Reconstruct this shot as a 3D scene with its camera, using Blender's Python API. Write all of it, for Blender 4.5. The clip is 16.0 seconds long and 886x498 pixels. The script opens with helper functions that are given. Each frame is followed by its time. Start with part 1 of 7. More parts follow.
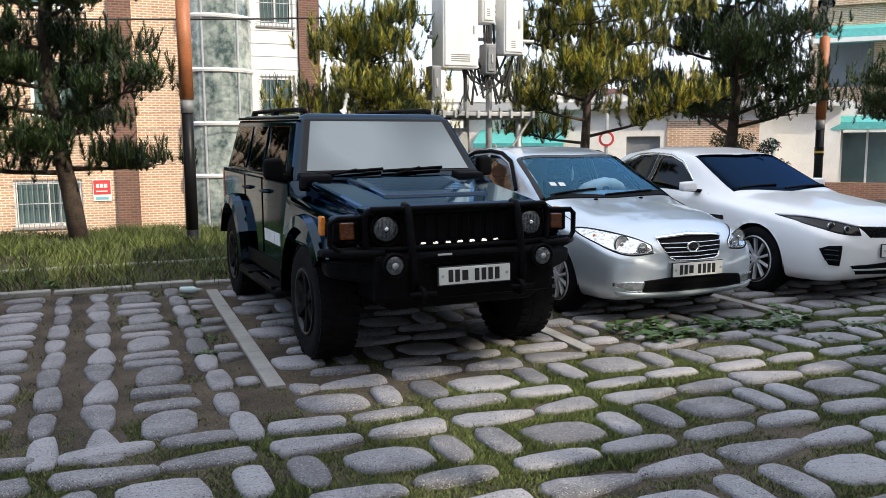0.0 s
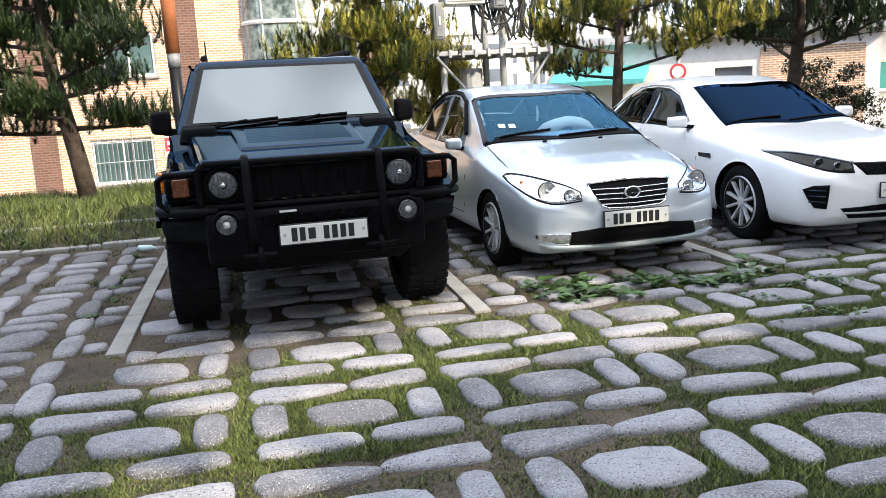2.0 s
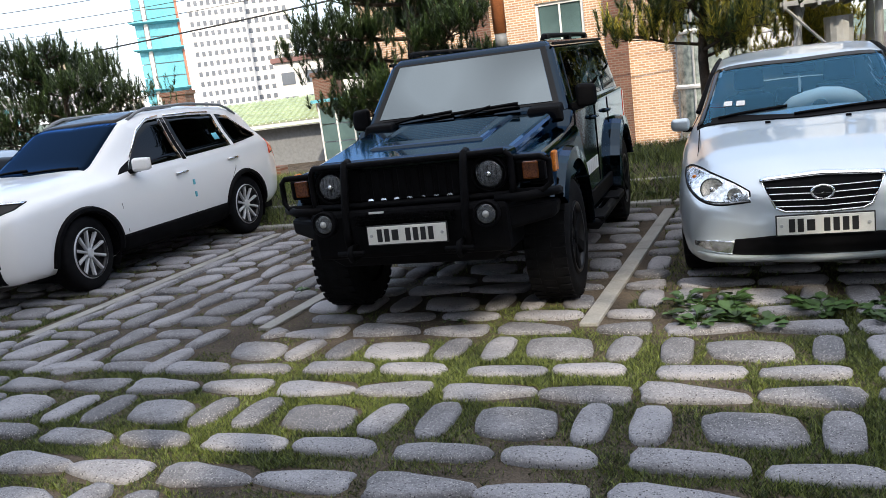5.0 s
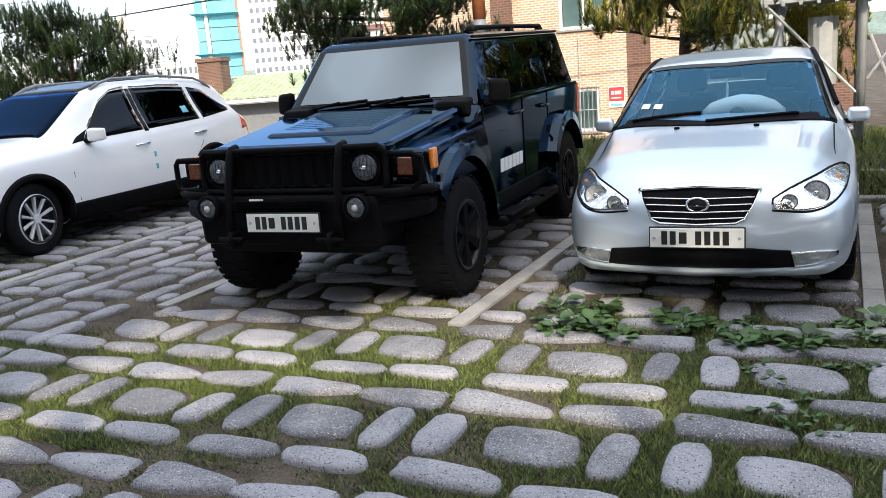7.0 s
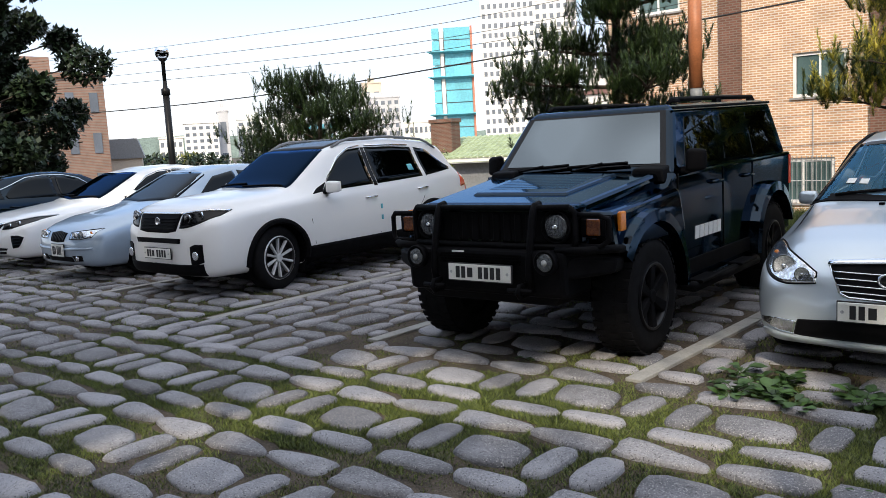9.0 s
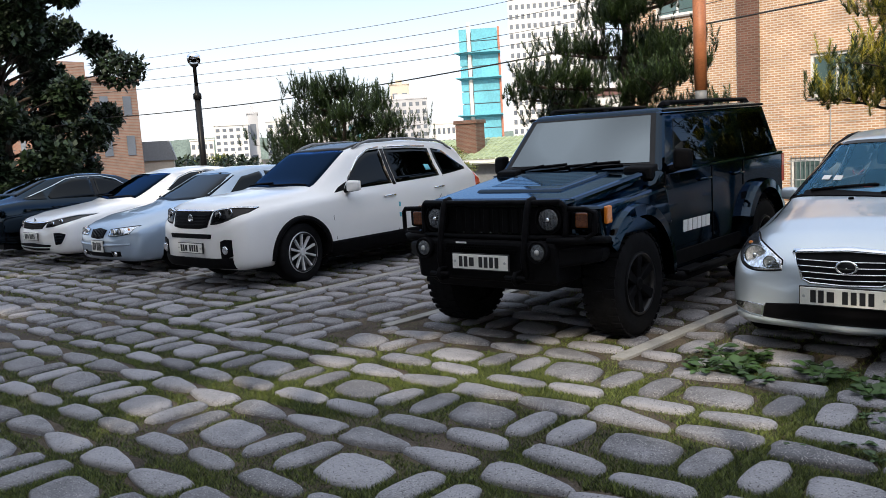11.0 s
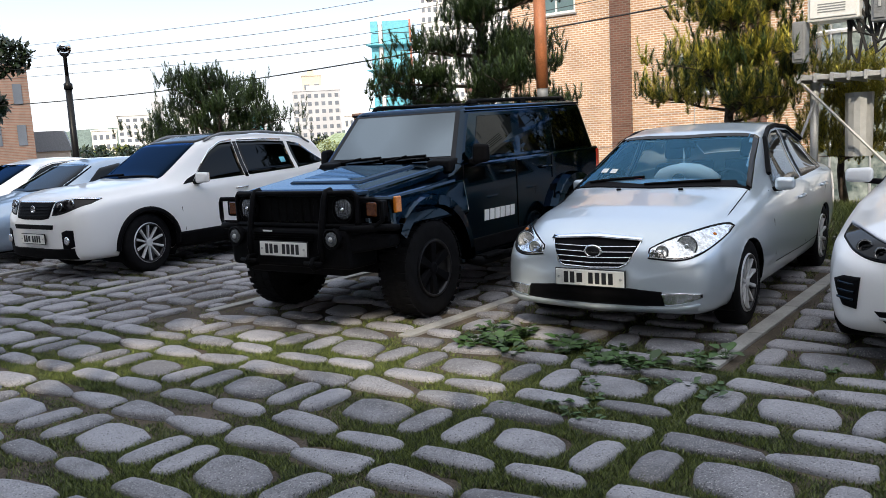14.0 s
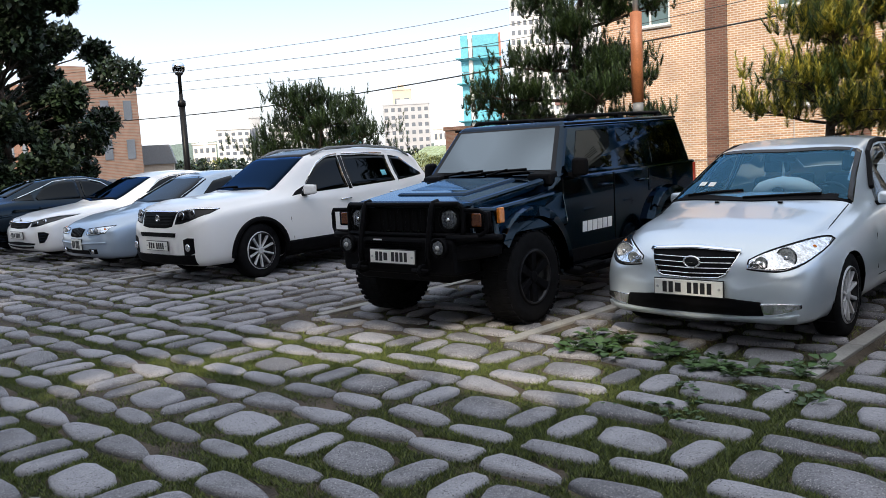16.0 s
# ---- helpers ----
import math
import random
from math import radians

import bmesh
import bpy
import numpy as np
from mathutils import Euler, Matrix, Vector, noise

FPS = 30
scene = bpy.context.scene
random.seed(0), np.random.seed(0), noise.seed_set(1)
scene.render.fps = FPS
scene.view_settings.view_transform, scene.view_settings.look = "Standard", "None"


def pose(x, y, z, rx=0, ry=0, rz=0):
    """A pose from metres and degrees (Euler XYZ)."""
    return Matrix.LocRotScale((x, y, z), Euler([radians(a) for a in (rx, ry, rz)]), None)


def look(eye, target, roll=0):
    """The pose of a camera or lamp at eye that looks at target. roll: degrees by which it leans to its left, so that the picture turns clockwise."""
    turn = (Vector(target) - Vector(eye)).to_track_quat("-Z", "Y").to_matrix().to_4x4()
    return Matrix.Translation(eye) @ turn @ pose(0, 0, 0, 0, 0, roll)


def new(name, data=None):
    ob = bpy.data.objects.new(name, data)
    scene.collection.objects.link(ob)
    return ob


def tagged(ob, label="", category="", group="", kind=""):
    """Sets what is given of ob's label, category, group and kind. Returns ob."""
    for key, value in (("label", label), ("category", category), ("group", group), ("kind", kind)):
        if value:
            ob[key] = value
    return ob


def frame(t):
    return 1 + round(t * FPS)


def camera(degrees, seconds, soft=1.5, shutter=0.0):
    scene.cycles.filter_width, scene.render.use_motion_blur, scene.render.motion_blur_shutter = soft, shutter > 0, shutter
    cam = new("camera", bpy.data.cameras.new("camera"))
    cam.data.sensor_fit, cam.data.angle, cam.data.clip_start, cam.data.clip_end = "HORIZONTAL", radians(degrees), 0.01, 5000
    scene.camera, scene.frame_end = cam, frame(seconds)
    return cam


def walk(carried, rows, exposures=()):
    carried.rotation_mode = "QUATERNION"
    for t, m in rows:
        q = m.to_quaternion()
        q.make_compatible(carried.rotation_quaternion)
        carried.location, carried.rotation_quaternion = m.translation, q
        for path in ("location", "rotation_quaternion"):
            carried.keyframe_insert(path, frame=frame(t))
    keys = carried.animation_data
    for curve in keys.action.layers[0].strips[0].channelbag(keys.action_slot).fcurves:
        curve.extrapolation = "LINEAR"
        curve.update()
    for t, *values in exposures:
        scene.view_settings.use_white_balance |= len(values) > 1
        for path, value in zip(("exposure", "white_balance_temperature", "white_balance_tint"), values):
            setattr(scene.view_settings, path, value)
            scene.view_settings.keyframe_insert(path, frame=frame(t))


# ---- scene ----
cam = camera(56.6, 16.0, soft=0.8)
METRES, EYE, TILT, LEAN, TURN = 8.427, 1.52, -1.92, -1.25, -22.6
ROWS = [
    (0.0, 0.0, 0.0, 0.0, -0.15, -5.43, 1.58),
    (0.5, 0.0499, 0.0194, -0.0065, -0.88, -7.69, 2.64),
    (1.0, 0.0947, 0.0407, -0.0056, 0.19, -8.8, 2.9),
    (1.5, 0.1504, 0.0544, -0.0065, 5.98, -8.6, 4.24),
    (2.0, 0.1984, 0.0791, -0.0096, 8.51, -8.82, 3.94),
    (2.5, 0.2473, 0.1057, -0.0078, 12.47, -7.97, 3.64),
    (3.0, 0.2954, 0.1281, -0.0064, 20.11, -7.81, 4.29),
    (3.5, 0.3369, 0.1606, -0.0054, 29.35, -10.34, 5.93),
    (6.0, 0.5196, 0.2698, 0.0005, 45.65, -8.68, 5.48),
    (6.5, 0.536, 0.297, -0.003, 45.62, -8.89, 4.05),
    (7.0, 0.5448, 0.3196, 0.0, 46.81, -10.31, 3.94),
    (7.5, 0.5698, 0.3279, 0.0016, 54.2, -9.36, 3.57),
    (8.0, 0.5836, 0.3277, 0.0013, 58.26, -8.25, 3.0),
    (8.5, 0.5896, 0.3152, 0.0018, 60.66, -5.71, 2.12),
    (11.0, 0.6715, 0.2935, -0.0015, 64.26, -5.19, 2.29),
    (11.5, 0.6892, 0.2842, -0.004, 59.15, -7.17, 1.7),
    (12.0, 0.7099, 0.2882, -0.0051, 57.01, -7.65, 1.26),
    (12.5, 0.7433, 0.3023, -0.0068, 56.16, -6.82, 1.77),
    (13.0, 0.7494, 0.32, -0.0051, 56.44, -5.02, 2.08),
    (13.5, 0.753, 0.3393, -0.0051, 56.91, -5.3, 2.1),
    (14.0, 0.7732, 0.3612, -0.0053, 58.43, -5.93, 2.06),
    (14.5, 0.7913, 0.3669, -0.0038, 60.78, -5.86, 2.33),
    (15.0, 0.8007, 0.3456, -0.0034, 62.26, -5.02, 2.41),
    (15.5, 0.8043, 0.3304, -0.0052, 63.56, -5.21, 2.13),
    (16.0, 0.8009, 0.3286, -0.0044, 64.51, -4.84, 1.97),
]
walk(cam, [(t, pose(0, 0, EYE, TILT, LEAN, TURN) @ pose(METRES * x, METRES * y, METRES * z, 90 + pitch, roll, yaw)) for t, x, y, z, yaw, pitch, roll in ROWS],
     exposures=[(0.0, -0.26), (0.5, -0.2), (1.0, 0.24), (1.5, 0.44), (2.5, 0.44), (3.0, 0.24), (3.5, -0.1), (6.0, -0.26), (6.5, -0.32), (7.0, 0.14), (7.5, -0.13), (8.5, -0.43),
                (11.0, -0.56), (12.0, -0.2), (12.5, -0.25), (13.5, -0.6), (14.0, -0.42), (14.5, -0.18), (15.0, -0.46), (16.0, -0.46)])

# ---- world and light ----
world = bpy.data.worlds.new("world")
scene.world = world
world.use_nodes = True
wn = world.node_tree
wn.nodes.clear()
w_out = wn.nodes.new("ShaderNodeOutputWorld")
w_add = wn.nodes.new("ShaderNodeAddShader")
w_sky_bg = wn.nodes.new("ShaderNodeBackground")
w_haze = wn.nodes.new("ShaderNodeBackground")
w_sky = wn.nodes.new("ShaderNodeTexSky")
w_sky.sky_type = "NISHITA"
w_sky.sun_disc = False
SUN_EL, SUN_AZ = 36.0, 150.0   # azimuth from +y towards +x
w_sky.sun_elevation = radians(SUN_EL)
w_sky.sun_rotation = radians(SUN_AZ)
w_sky.dust_density = 4.0
wn.links.new(w_sky.outputs[0], w_sky_bg.inputs[0])
w_sky_bg.inputs[1].default_value = 0.12
w_co = wn.nodes.new("ShaderNodeTexCoord")
w_sep = wn.nodes.new("ShaderNodeSeparateXYZ")
w_ramp = wn.nodes.new("ShaderNodeValToRGB")
wn.links.new(w_co.outputs["Generated"], w_sep.inputs[0])
wn.links.new(w_sep.outputs[2], w_ramp.inputs[0])
# white haze low down, blue towards the zenith
for pos, col in ((0.0, (0.98, 0.99, 1.0)), (0.27, (0.93, 0.97, 1.0)), (0.46, (0.44, 0.56, 0.77)), (1.0, (0.22, 0.36, 0.62))):
    if pos in (0.0, 1.0):
        w_ramp.color_ramp.elements[int(pos)].color = (*col, 1)
    else:
        w_ramp.color_ramp.elements.new(pos).color = (*col, 1)
wn.links.new(w_ramp.outputs[0], w_haze.inputs[0])
w_haze.inputs[1].default_value = 1.75
wn.links.new(w_sky_bg.outputs[0], w_add.inputs[0])
wn.links.new(w_haze.outputs[0], w_add.inputs[1])
wn.links.new(w_add.outputs[0], w_out.inputs[0])

sun_data = bpy.data.lights.new("sun", "SUN")
sun_data.energy = 5.0
sun_data.angle = radians(0.53)
sun_data.color = (1.0, 0.88, 0.70)
sun = new("sun", sun_data)
sun_dir = Vector((math.sin(radians(SUN_AZ)) * math.cos(radians(SUN_EL)),
                  math.cos(radians(SUN_AZ)) * math.cos(radians(SUN_EL)), math.sin(radians(SUN_EL))))
sun.matrix_world = look(sun_dir * 60, (0, 0, 0))
scene.view_settings.exposure = 0.0


# ---- materials ----
def mat(name, col, rough=0.6, metal=0.0, var=0.15, scale=8.0, fine=120.0, bump=0.0, coat=0.0, spec=0.5,
        per_object=0.0, per_island=0.0, sheen=None, pits=0.0, span=(0.38, 0.62), alpha_glass=None, tint=None, dist=0.01):
    """Principled surface with two scales of colour variation and relief."""
    m = bpy.data.materials.new(name)
    m.use_nodes = True
    nt = m.node_tree
    b = nt.nodes["Principled BSDF"]
    b.inputs["Roughness"].default_value = rough
    b.inputs["Metallic"].default_value = metal
    b.inputs["Coat Weight"].default_value = coat
    b.inputs["Coat Roughness"].default_value = 0.03
    b.inputs["Specular IOR Level"].default_value = spec
    if sheen:
        b.inputs["Specular Tint"].default_value = (*sheen, 1)
    n1 = nt.nodes.new("ShaderNodeTexNoise")
    n1.inputs["Scale"].default_value = scale
    n1.inputs["Detail"].default_value = 5
    n2 = nt.nodes.new("ShaderNodeTexNoise")
    n2.inputs["Scale"].default_value = fine
    n2.inputs["Detail"].default_value = 3
    geo = nt.nodes.new("ShaderNodeNewGeometry")
    nt.links.new(geo.outputs["Position"], n1.inputs["Vector"])
    nt.links.new(geo.outputs["Position"], n2.inputs["Vector"])
    mixn = nt.nodes.new("ShaderNodeMix")
    mixn.data_type = "FLOAT"
    mixn.inputs[0].default_value = 0.45
    nt.links.new(n1.outputs[0], mixn.inputs[2])
    nt.links.new(n2.outputs[0], mixn.inputs[3])
    val = mixn.outputs[0]
    if per_object or per_island:
        if per_object:
            oi = nt.nodes.new("ShaderNodeObjectInfo").outputs["Random"]
        else:
            oi = geo.outputs["Random Per Island"]
        mm = nt.nodes.new("ShaderNodeMix")
        mm.data_type = "FLOAT"
        mm.inputs[0].default_value = max(per_object, per_island)
        nt.links.new(val, mm.inputs[2])
        nt.links.new(oi, mm.inputs[3])
        val = mm.outputs[0]
    ramp = nt.nodes.new("ShaderNodeValToRGB")
    c = Vector(col)
    lo, hi = c * (1 - var), c * (1 + var)
    if tint:
        hi = Vector(tint)
    ramp.color_ramp.elements[0].position, ramp.color_ramp.elements[1].position = span
    ramp.color_ramp.elements[0].color = (*[max(0, min(1, v)) for v in lo], 1)
    ramp.color_ramp.elements[1].color = (*[max(0, min(1, v)) for v in hi], 1)
    nt.links.new(val, ramp.inputs[0])
    shade = ramp.outputs[0]
    if pits:
        n3 = nt.nodes.new("ShaderNodeTexNoise")
        n3.inputs["Scale"].default_value = 120
        n3.inputs["Detail"].default_value = 4
        n3.inputs["Roughness"].default_value = 0.7
        nt.links.new(geo.outputs["Position"], n3.inputs["Vector"])
        r3 = nt.nodes.new("ShaderNodeValToRGB")
        r3.color_ramp.elements[0].position, r3.color_ramp.elements[1].position = 0.34, 0.46
        r3.color_ramp.elements[0].color = (0.25, 0.24, 0.24, 1)
        r3.color_ramp.elements[1].color = (1.0, 1.0, 1.0, 1)
        nt.links.new(n3.outputs[0], r3.inputs[0])
        mp = nt.nodes.new("ShaderNodeMix")
        mp.data_type, mp.blend_type = "RGBA", "MULTIPLY"
        mp.inputs[0].default_value = pits
        nt.links.new(shade, mp.inputs[6])
        nt.links.new(r3.outputs[0], mp.inputs[7])
        shade = mp.outputs[2]
    nt.links.new(shade, b.inputs["Base Color"])
    if bump:
        bp = nt.nodes.new("ShaderNodeBump")
        bp.inputs["Strength"].default_value = bump
        bp.inputs["Distance"].default_value = dist
        nt.links.new(mixn.outputs[0], bp.inputs["Height"])
        nt.links.new(bp.outputs[0], b.inputs["Normal"])
    if alpha_glass is not None:
        b.inputs["Transmission Weight"].default_value = alpha_glass
        b.inputs["IOR"].default_value = 1.45
    return m


def glass_mat(name, col, keep, rough=0.0, ior=1.5, sheen=(1, 1, 1), mottle=0.0):
    """Thin tinted pane: part clear, part mirror by its gloss."""
    m = bpy.data.materials.new(name)
    m.use_nodes = True
    nt = m.node_tree
    nt.nodes.clear()
    out = nt.nodes.new("ShaderNodeOutputMaterial")
    tr = nt.nodes.new("ShaderNodeBsdfTransparent")
    tr.inputs[0].default_value = (*[v * keep for v in col], 1)
    gl = nt.nodes.new("ShaderNodeBsdfGlossy")
    gl.inputs["Roughness"].default_value = rough
    gl.inputs["Color"].default_value = (*sheen, 1)
    fr = nt.nodes.new("ShaderNodeFresnel")
    fr.inputs[0].default_value = ior
    mx = nt.nodes.new("ShaderNodeMixShader")
    nt.links.new(fr.outputs[0], mx.inputs[0])
    nt.links.new(tr.outputs[0], mx.inputs[1])
    nt.links.new(gl.outputs[0], mx.inputs[2])
    nt.links.new(mx.outputs[0], out.inputs[0])
    if mottle:
        # uneven mirror strength in soft patches, standing in for a mottled reflection
        tc = nt.nodes.new("ShaderNodeTexCoord")
        nz = nt.nodes.new("ShaderNodeTexNoise")
        nz.inputs["Scale"].default_value = 0.9
        nz.inputs["Detail"].default_value = 1
        nz.inputs["Distortion"].default_value = 0.3
        rm = nt.nodes.new("ShaderNodeMapRange")
        rm.inputs["From Min"].default_value = 0.36
        rm.inputs["From Max"].default_value = 0.64
        rm.inputs["To Min"].default_value = 1.0 - mottle
        rm.inputs["To Max"].default_value = 1.25
        mu = nt.nodes.new("ShaderNodeMath")
        mu.operation = "MULTIPLY"
        mu.use_clamp = True
        nt.links.new(tc.outputs["Object"], nz.inputs["Vector"])
        nt.links.new(nz.outputs[0], rm.inputs["Value"])
        nt.links.new(rm.outputs[0], mu.inputs[0])
        nt.links.new(fr.outputs[0], mu.inputs[1])
        nt.links.new(mu.outputs[0], mx.inputs[0])
    return m


def brick_mat(name, c1, c2, mortar, w=0.2, h=0.067, turn=False):
    m = bpy.data.materials.new(name)
    m.use_nodes = True
    nt = m.node_tree
    b = nt.nodes["Principled BSDF"]
    b.inputs["Roughness"].default_value = 0.85
    geo = nt.nodes.new("ShaderNodeNewGeometry")
    sep = nt.nodes.new("ShaderNodeSeparateXYZ")
    com = nt.nodes.new("ShaderNodeCombineXYZ")
    nt.links.new(geo.outputs["Position"], sep.inputs[0])
    nt.links.new(sep.outputs["Y" if turn else "X"], com.inputs[0])
    nt.links.new(sep.outputs["Z"], com.inputs[1])
    br = nt.nodes.new("ShaderNodeTexBrick")
    br.inputs["Scale"].default_value = 1.0
    br.inputs["Brick Width"].default_value = w
    br.inputs["Row Height"].default_value = h
    br.inputs["Mortar Size"].default_value = 0.013
    br.inputs["Mortar Smooth"].default_value = 0.1
    br.inputs["Color1"].default_value = (*c1, 1)
    br.inputs["Color2"].default_value = (*c2, 1)
    br.inputs["Mortar"].default_value = (*mortar, 1)
    nt.links.new(com.outputs[0], br.inputs["Vector"])
    n = nt.nodes.new("ShaderNodeTexNoise")
    n.inputs["Scale"].default_value = 1.3
    n.inputs["Detail"].default_value = 6
    nt.links.new(geo.outputs["Position"], n.inputs["Vector"])
    mr = nt.nodes.new("ShaderNodeMapRange")
    mr.inputs[1].default_value, mr.inputs[2].default_value = 0.3, 0.7
    mr.inputs[3].default_value, mr.inputs[4].default_value = 0.82, 1.1
    nt.links.new(n.outputs[0], mr.inputs[0])
    mul = nt.nodes.new("ShaderNodeMix")
    mul.data_type, mul.blend_type = "RGBA", "MULTIPLY"
    mul.inputs[0].default_value = 1
    nt.links.new(br.outputs[0], mul.inputs[6])
    nt.links.new(mr.outputs[0], mul.inputs[7])
    nt.links.new(mul.outputs[2], b.inputs["Base Color"])
    bp = nt.nodes.new("ShaderNodeBump")
    bp.inputs["Strength"].default_value = 0.6
    bp.inputs["Distance"].default_value = 0.01
    bp.invert = True
    nt.links.new(br.outputs["Fac"], bp.inputs["Height"])
    nt.links.new(bp.outputs[0], b.inputs["Normal"])
    return m


def chips(m):
    """Pale and dark chips of aggregate showing in a worn surface."""
    nt = m.node_tree
    b = nt.nodes["Principled BSDF"]
    col = b.inputs["Base Color"].links[0].from_socket
    geo = nt.nodes.new("ShaderNodeNewGeometry")
    for size, limit, shade in ((135, 0.88, (0.46, 0.45, 0.44)), (105, 0.86, (0.06, 0.056, 0.06)), (210, 0.82, (0.40, 0.39, 0.39))):
        vo = nt.nodes.new("ShaderNodeTexVoronoi")
        vo.inputs["Scale"].default_value = size
        nt.links.new(geo.outputs["Position"], vo.inputs["Vector"])
        sep = nt.nodes.new("ShaderNodeSeparateColor")
        nt.links.new(vo.outputs["Color"], sep.inputs[0])
        pick = nt.nodes.new("ShaderNodeMath")
        pick.operation = "GREATER_THAN"
        pick.inputs[1].default_value = limit
        nt.links.new(sep.outputs[0], pick.inputs[0])
        core = nt.nodes.new("ShaderNodeMath")
        core.operation = "LESS_THAN"
        core.inputs[1].default_value = 0.42
        nt.links.new(vo.outputs["Distance"], core.inputs[0])
        both = nt.nodes.new("ShaderNodeMath")
        both.operation = "MULTIPLY"
        nt.links.new(pick.outputs[0], both.inputs[0])
        nt.links.new(core.outputs[0], both.inputs[1])
        mx = nt.nodes.new("ShaderNodeMix")
        mx.data_type = "RGBA"
        nt.links.new(both.outputs[0], mx.inputs[0])
        nt.links.new(col, mx.inputs[6])
        mx.inputs[7].default_value = (*shade, 1)
        col = mx.outputs[2]
    nt.links.new(col, b.inputs["Base Color"])
    return m


M = {}
M["stone"] = chips(mat("granite", (0.222, 0.219, 0.236), 0.85, var=0.42, scale=4, fine=85, pits=0.7, bump=1.0, per_object=0.25, dist=0.008))
M["stone_rest"] = chips(mat("granite_far", (0.222, 0.219, 0.236), 0.85, var=0.42, scale=4, fine=85, pits=0.7, bump=1.0, per_island=0.25, dist=0.008))
M["soil"] = mat("soil", (0.082, 0.060, 0.042), 0.95, var=0.7, scale=2.2, fine=90, pits=1.0, bump=1.0, dist=0.03, tint=(0.13, 0.10, 0.070))
M["earth"] = mat("earth", (0.12, 0.13, 0.07), 0.95, var=0.4, scale=0.6, fine=20, bump=0.5)
M["grass"] = mat("grass", (0.050, 0.088, 0.016), 0.6, var=0.55, scale=1.2, fine=40, per_island=0.55, tint=(0.17, 0.21, 0.045))
M["weed"] = mat("weed_leaf", (0.042, 0.090, 0.020), 0.5, var=0.35, scale=12, fine=60, per_island=0.5)
M["needle"] = mat("pine_needles", (0.024, 0.062, 0.018), 0.5, var=0.5, scale=2.2, fine=30, per_island=0.45, tint=(0.12, 0.17, 0.04))
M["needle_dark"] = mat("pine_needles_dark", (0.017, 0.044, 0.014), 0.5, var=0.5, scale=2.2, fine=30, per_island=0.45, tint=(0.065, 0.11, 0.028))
# yellow-green shoots, with the sunlight on them put into the colour
M["needle_sunlit"] = mat("pine_needles_sunlit", (0.26, 0.29, 0.045), 0.5, var=0.4, scale=1.6, fine=30, per_island=0.45, tint=(0.72, 0.62, 0.10))
M["leaf"] = mat("broad_leaves", (0.015, 0.030, 0.010), 0.55, var=0.5, scale=2, fine=30, per_island=0.5)
M["hedge"] = mat("hedge_leaves", (0.10, 0.15, 0.03), 0.5, var=0.4, scale=2, fine=30, per_island=0.5, tint=(0.25, 0.26, 0.05))
M["bark"] = mat("pine_bark", (0.075, 0.055, 0.042), 0.9, var=0.45, scale=9, fine=60, bump=1.0, dist=0.03)
M["concrete"] = mat("concrete", (0.30, 0.295, 0.28), 0.9, var=0.2, scale=4, fine=90, bump=0.3)
M["brick"] = brick_mat("buff_brick", (0.50, 0.26, 0.13), (0.62, 0.37, 0.20), (0.74, 0.66, 0.56))
M["brick_side"] = brick_mat("buff_brick_side", (0.50, 0.26, 0.13), (0.62, 0.37, 0.20), (0.74, 0.66, 0.56), turn=True)
M["brick_dark"] = brick_mat("brown_brick", (0.14, 0.06, 0.038), (0.21, 0.09, 0.058), (0.20, 0.15, 0.12))
M["brick_red"] = brick_mat("red_brick", (0.29, 0.115, 0.065), (0.36, 0.16, 0.095), (0.33, 0.25, 0.20))
M["brick_red_side"] = brick_mat("red_brick_side", (0.29, 0.115, 0.065), (0.36, 0.16, 0.095), (0.33, 0.25, 0.20), turn=True)
M["white_wall"] = mat("white_render", (0.78, 0.77, 0.74), 0.85, var=0.06, scale=1.5, fine=20, bump=0.1)
M["cream_wall"] = mat("cream_render", (0.82, 0.79, 0.73), 0.85, var=0.08, scale=0.4, fine=6)
M["grey_wall"] = mat("grey_render", (0.52, 0.52, 0.53), 0.85, var=0.08, scale=0.3, fine=6)
M["yellow_wall"] = mat("yellow_render", (0.62, 0.53, 0.42), 0.85, var=0.06, scale=0.3, fine=6)
M["far_window"] = mat("far_window", (0.16, 0.18, 0.21), 0.2, var=0.2, scale=0.5)
M["net"] = mat("blue_netting", (0.16, 0.50, 0.60), 0.8, var=0.16, scale=0.18, fine=2, bump=0.2)
M["net_frame"] = mat("rust_frame", (0.50, 0.20, 0.13), 0.7, var=0.2)
M["green_tile"] = mat("green_roof_tile", (0.33, 0.40, 0.24), 0.6, var=0.2, scale=2, fine=20)
M["maroon"] = mat("maroon_roof", (0.22, 0.12, 0.11), 0.8, var=0.2, scale=0.5)
M["hill"] = mat("wooded_hill", (0.16, 0.21, 0.19), 1.0, var=0.3, scale=0.05, fine=0.6, bump=0.5, dist=2)
M["black_metal"] = mat("black_painted_metal", (0.010, 0.010, 0.011), 0.4, var=0.2, scale=6, fine=90, bump=0.08, spec=0.2)
M["orange_pole"] = mat("wood_toned_pole", (0.42, 0.15, 0.06), 0.5, var=0.2, scale=6, fine=50, bump=0.1)
M["galv"] = mat("galvanised_steel", (0.48, 0.49, 0.49), 0.5, metal=0.3, var=0.12, scale=9)
M["white_box"] = mat("white_enamel", (0.80, 0.80, 0.78), 0.5, var=0.06, scale=5, fine=40)
M["grey_plastic"] = mat("grey_plastic", (0.22, 0.23, 0.24), 0.5, var=0.15)
M["chrome"] = mat("chrome", (0.82, 0.83, 0.84), 0.08, metal=1.0, var=0.03)
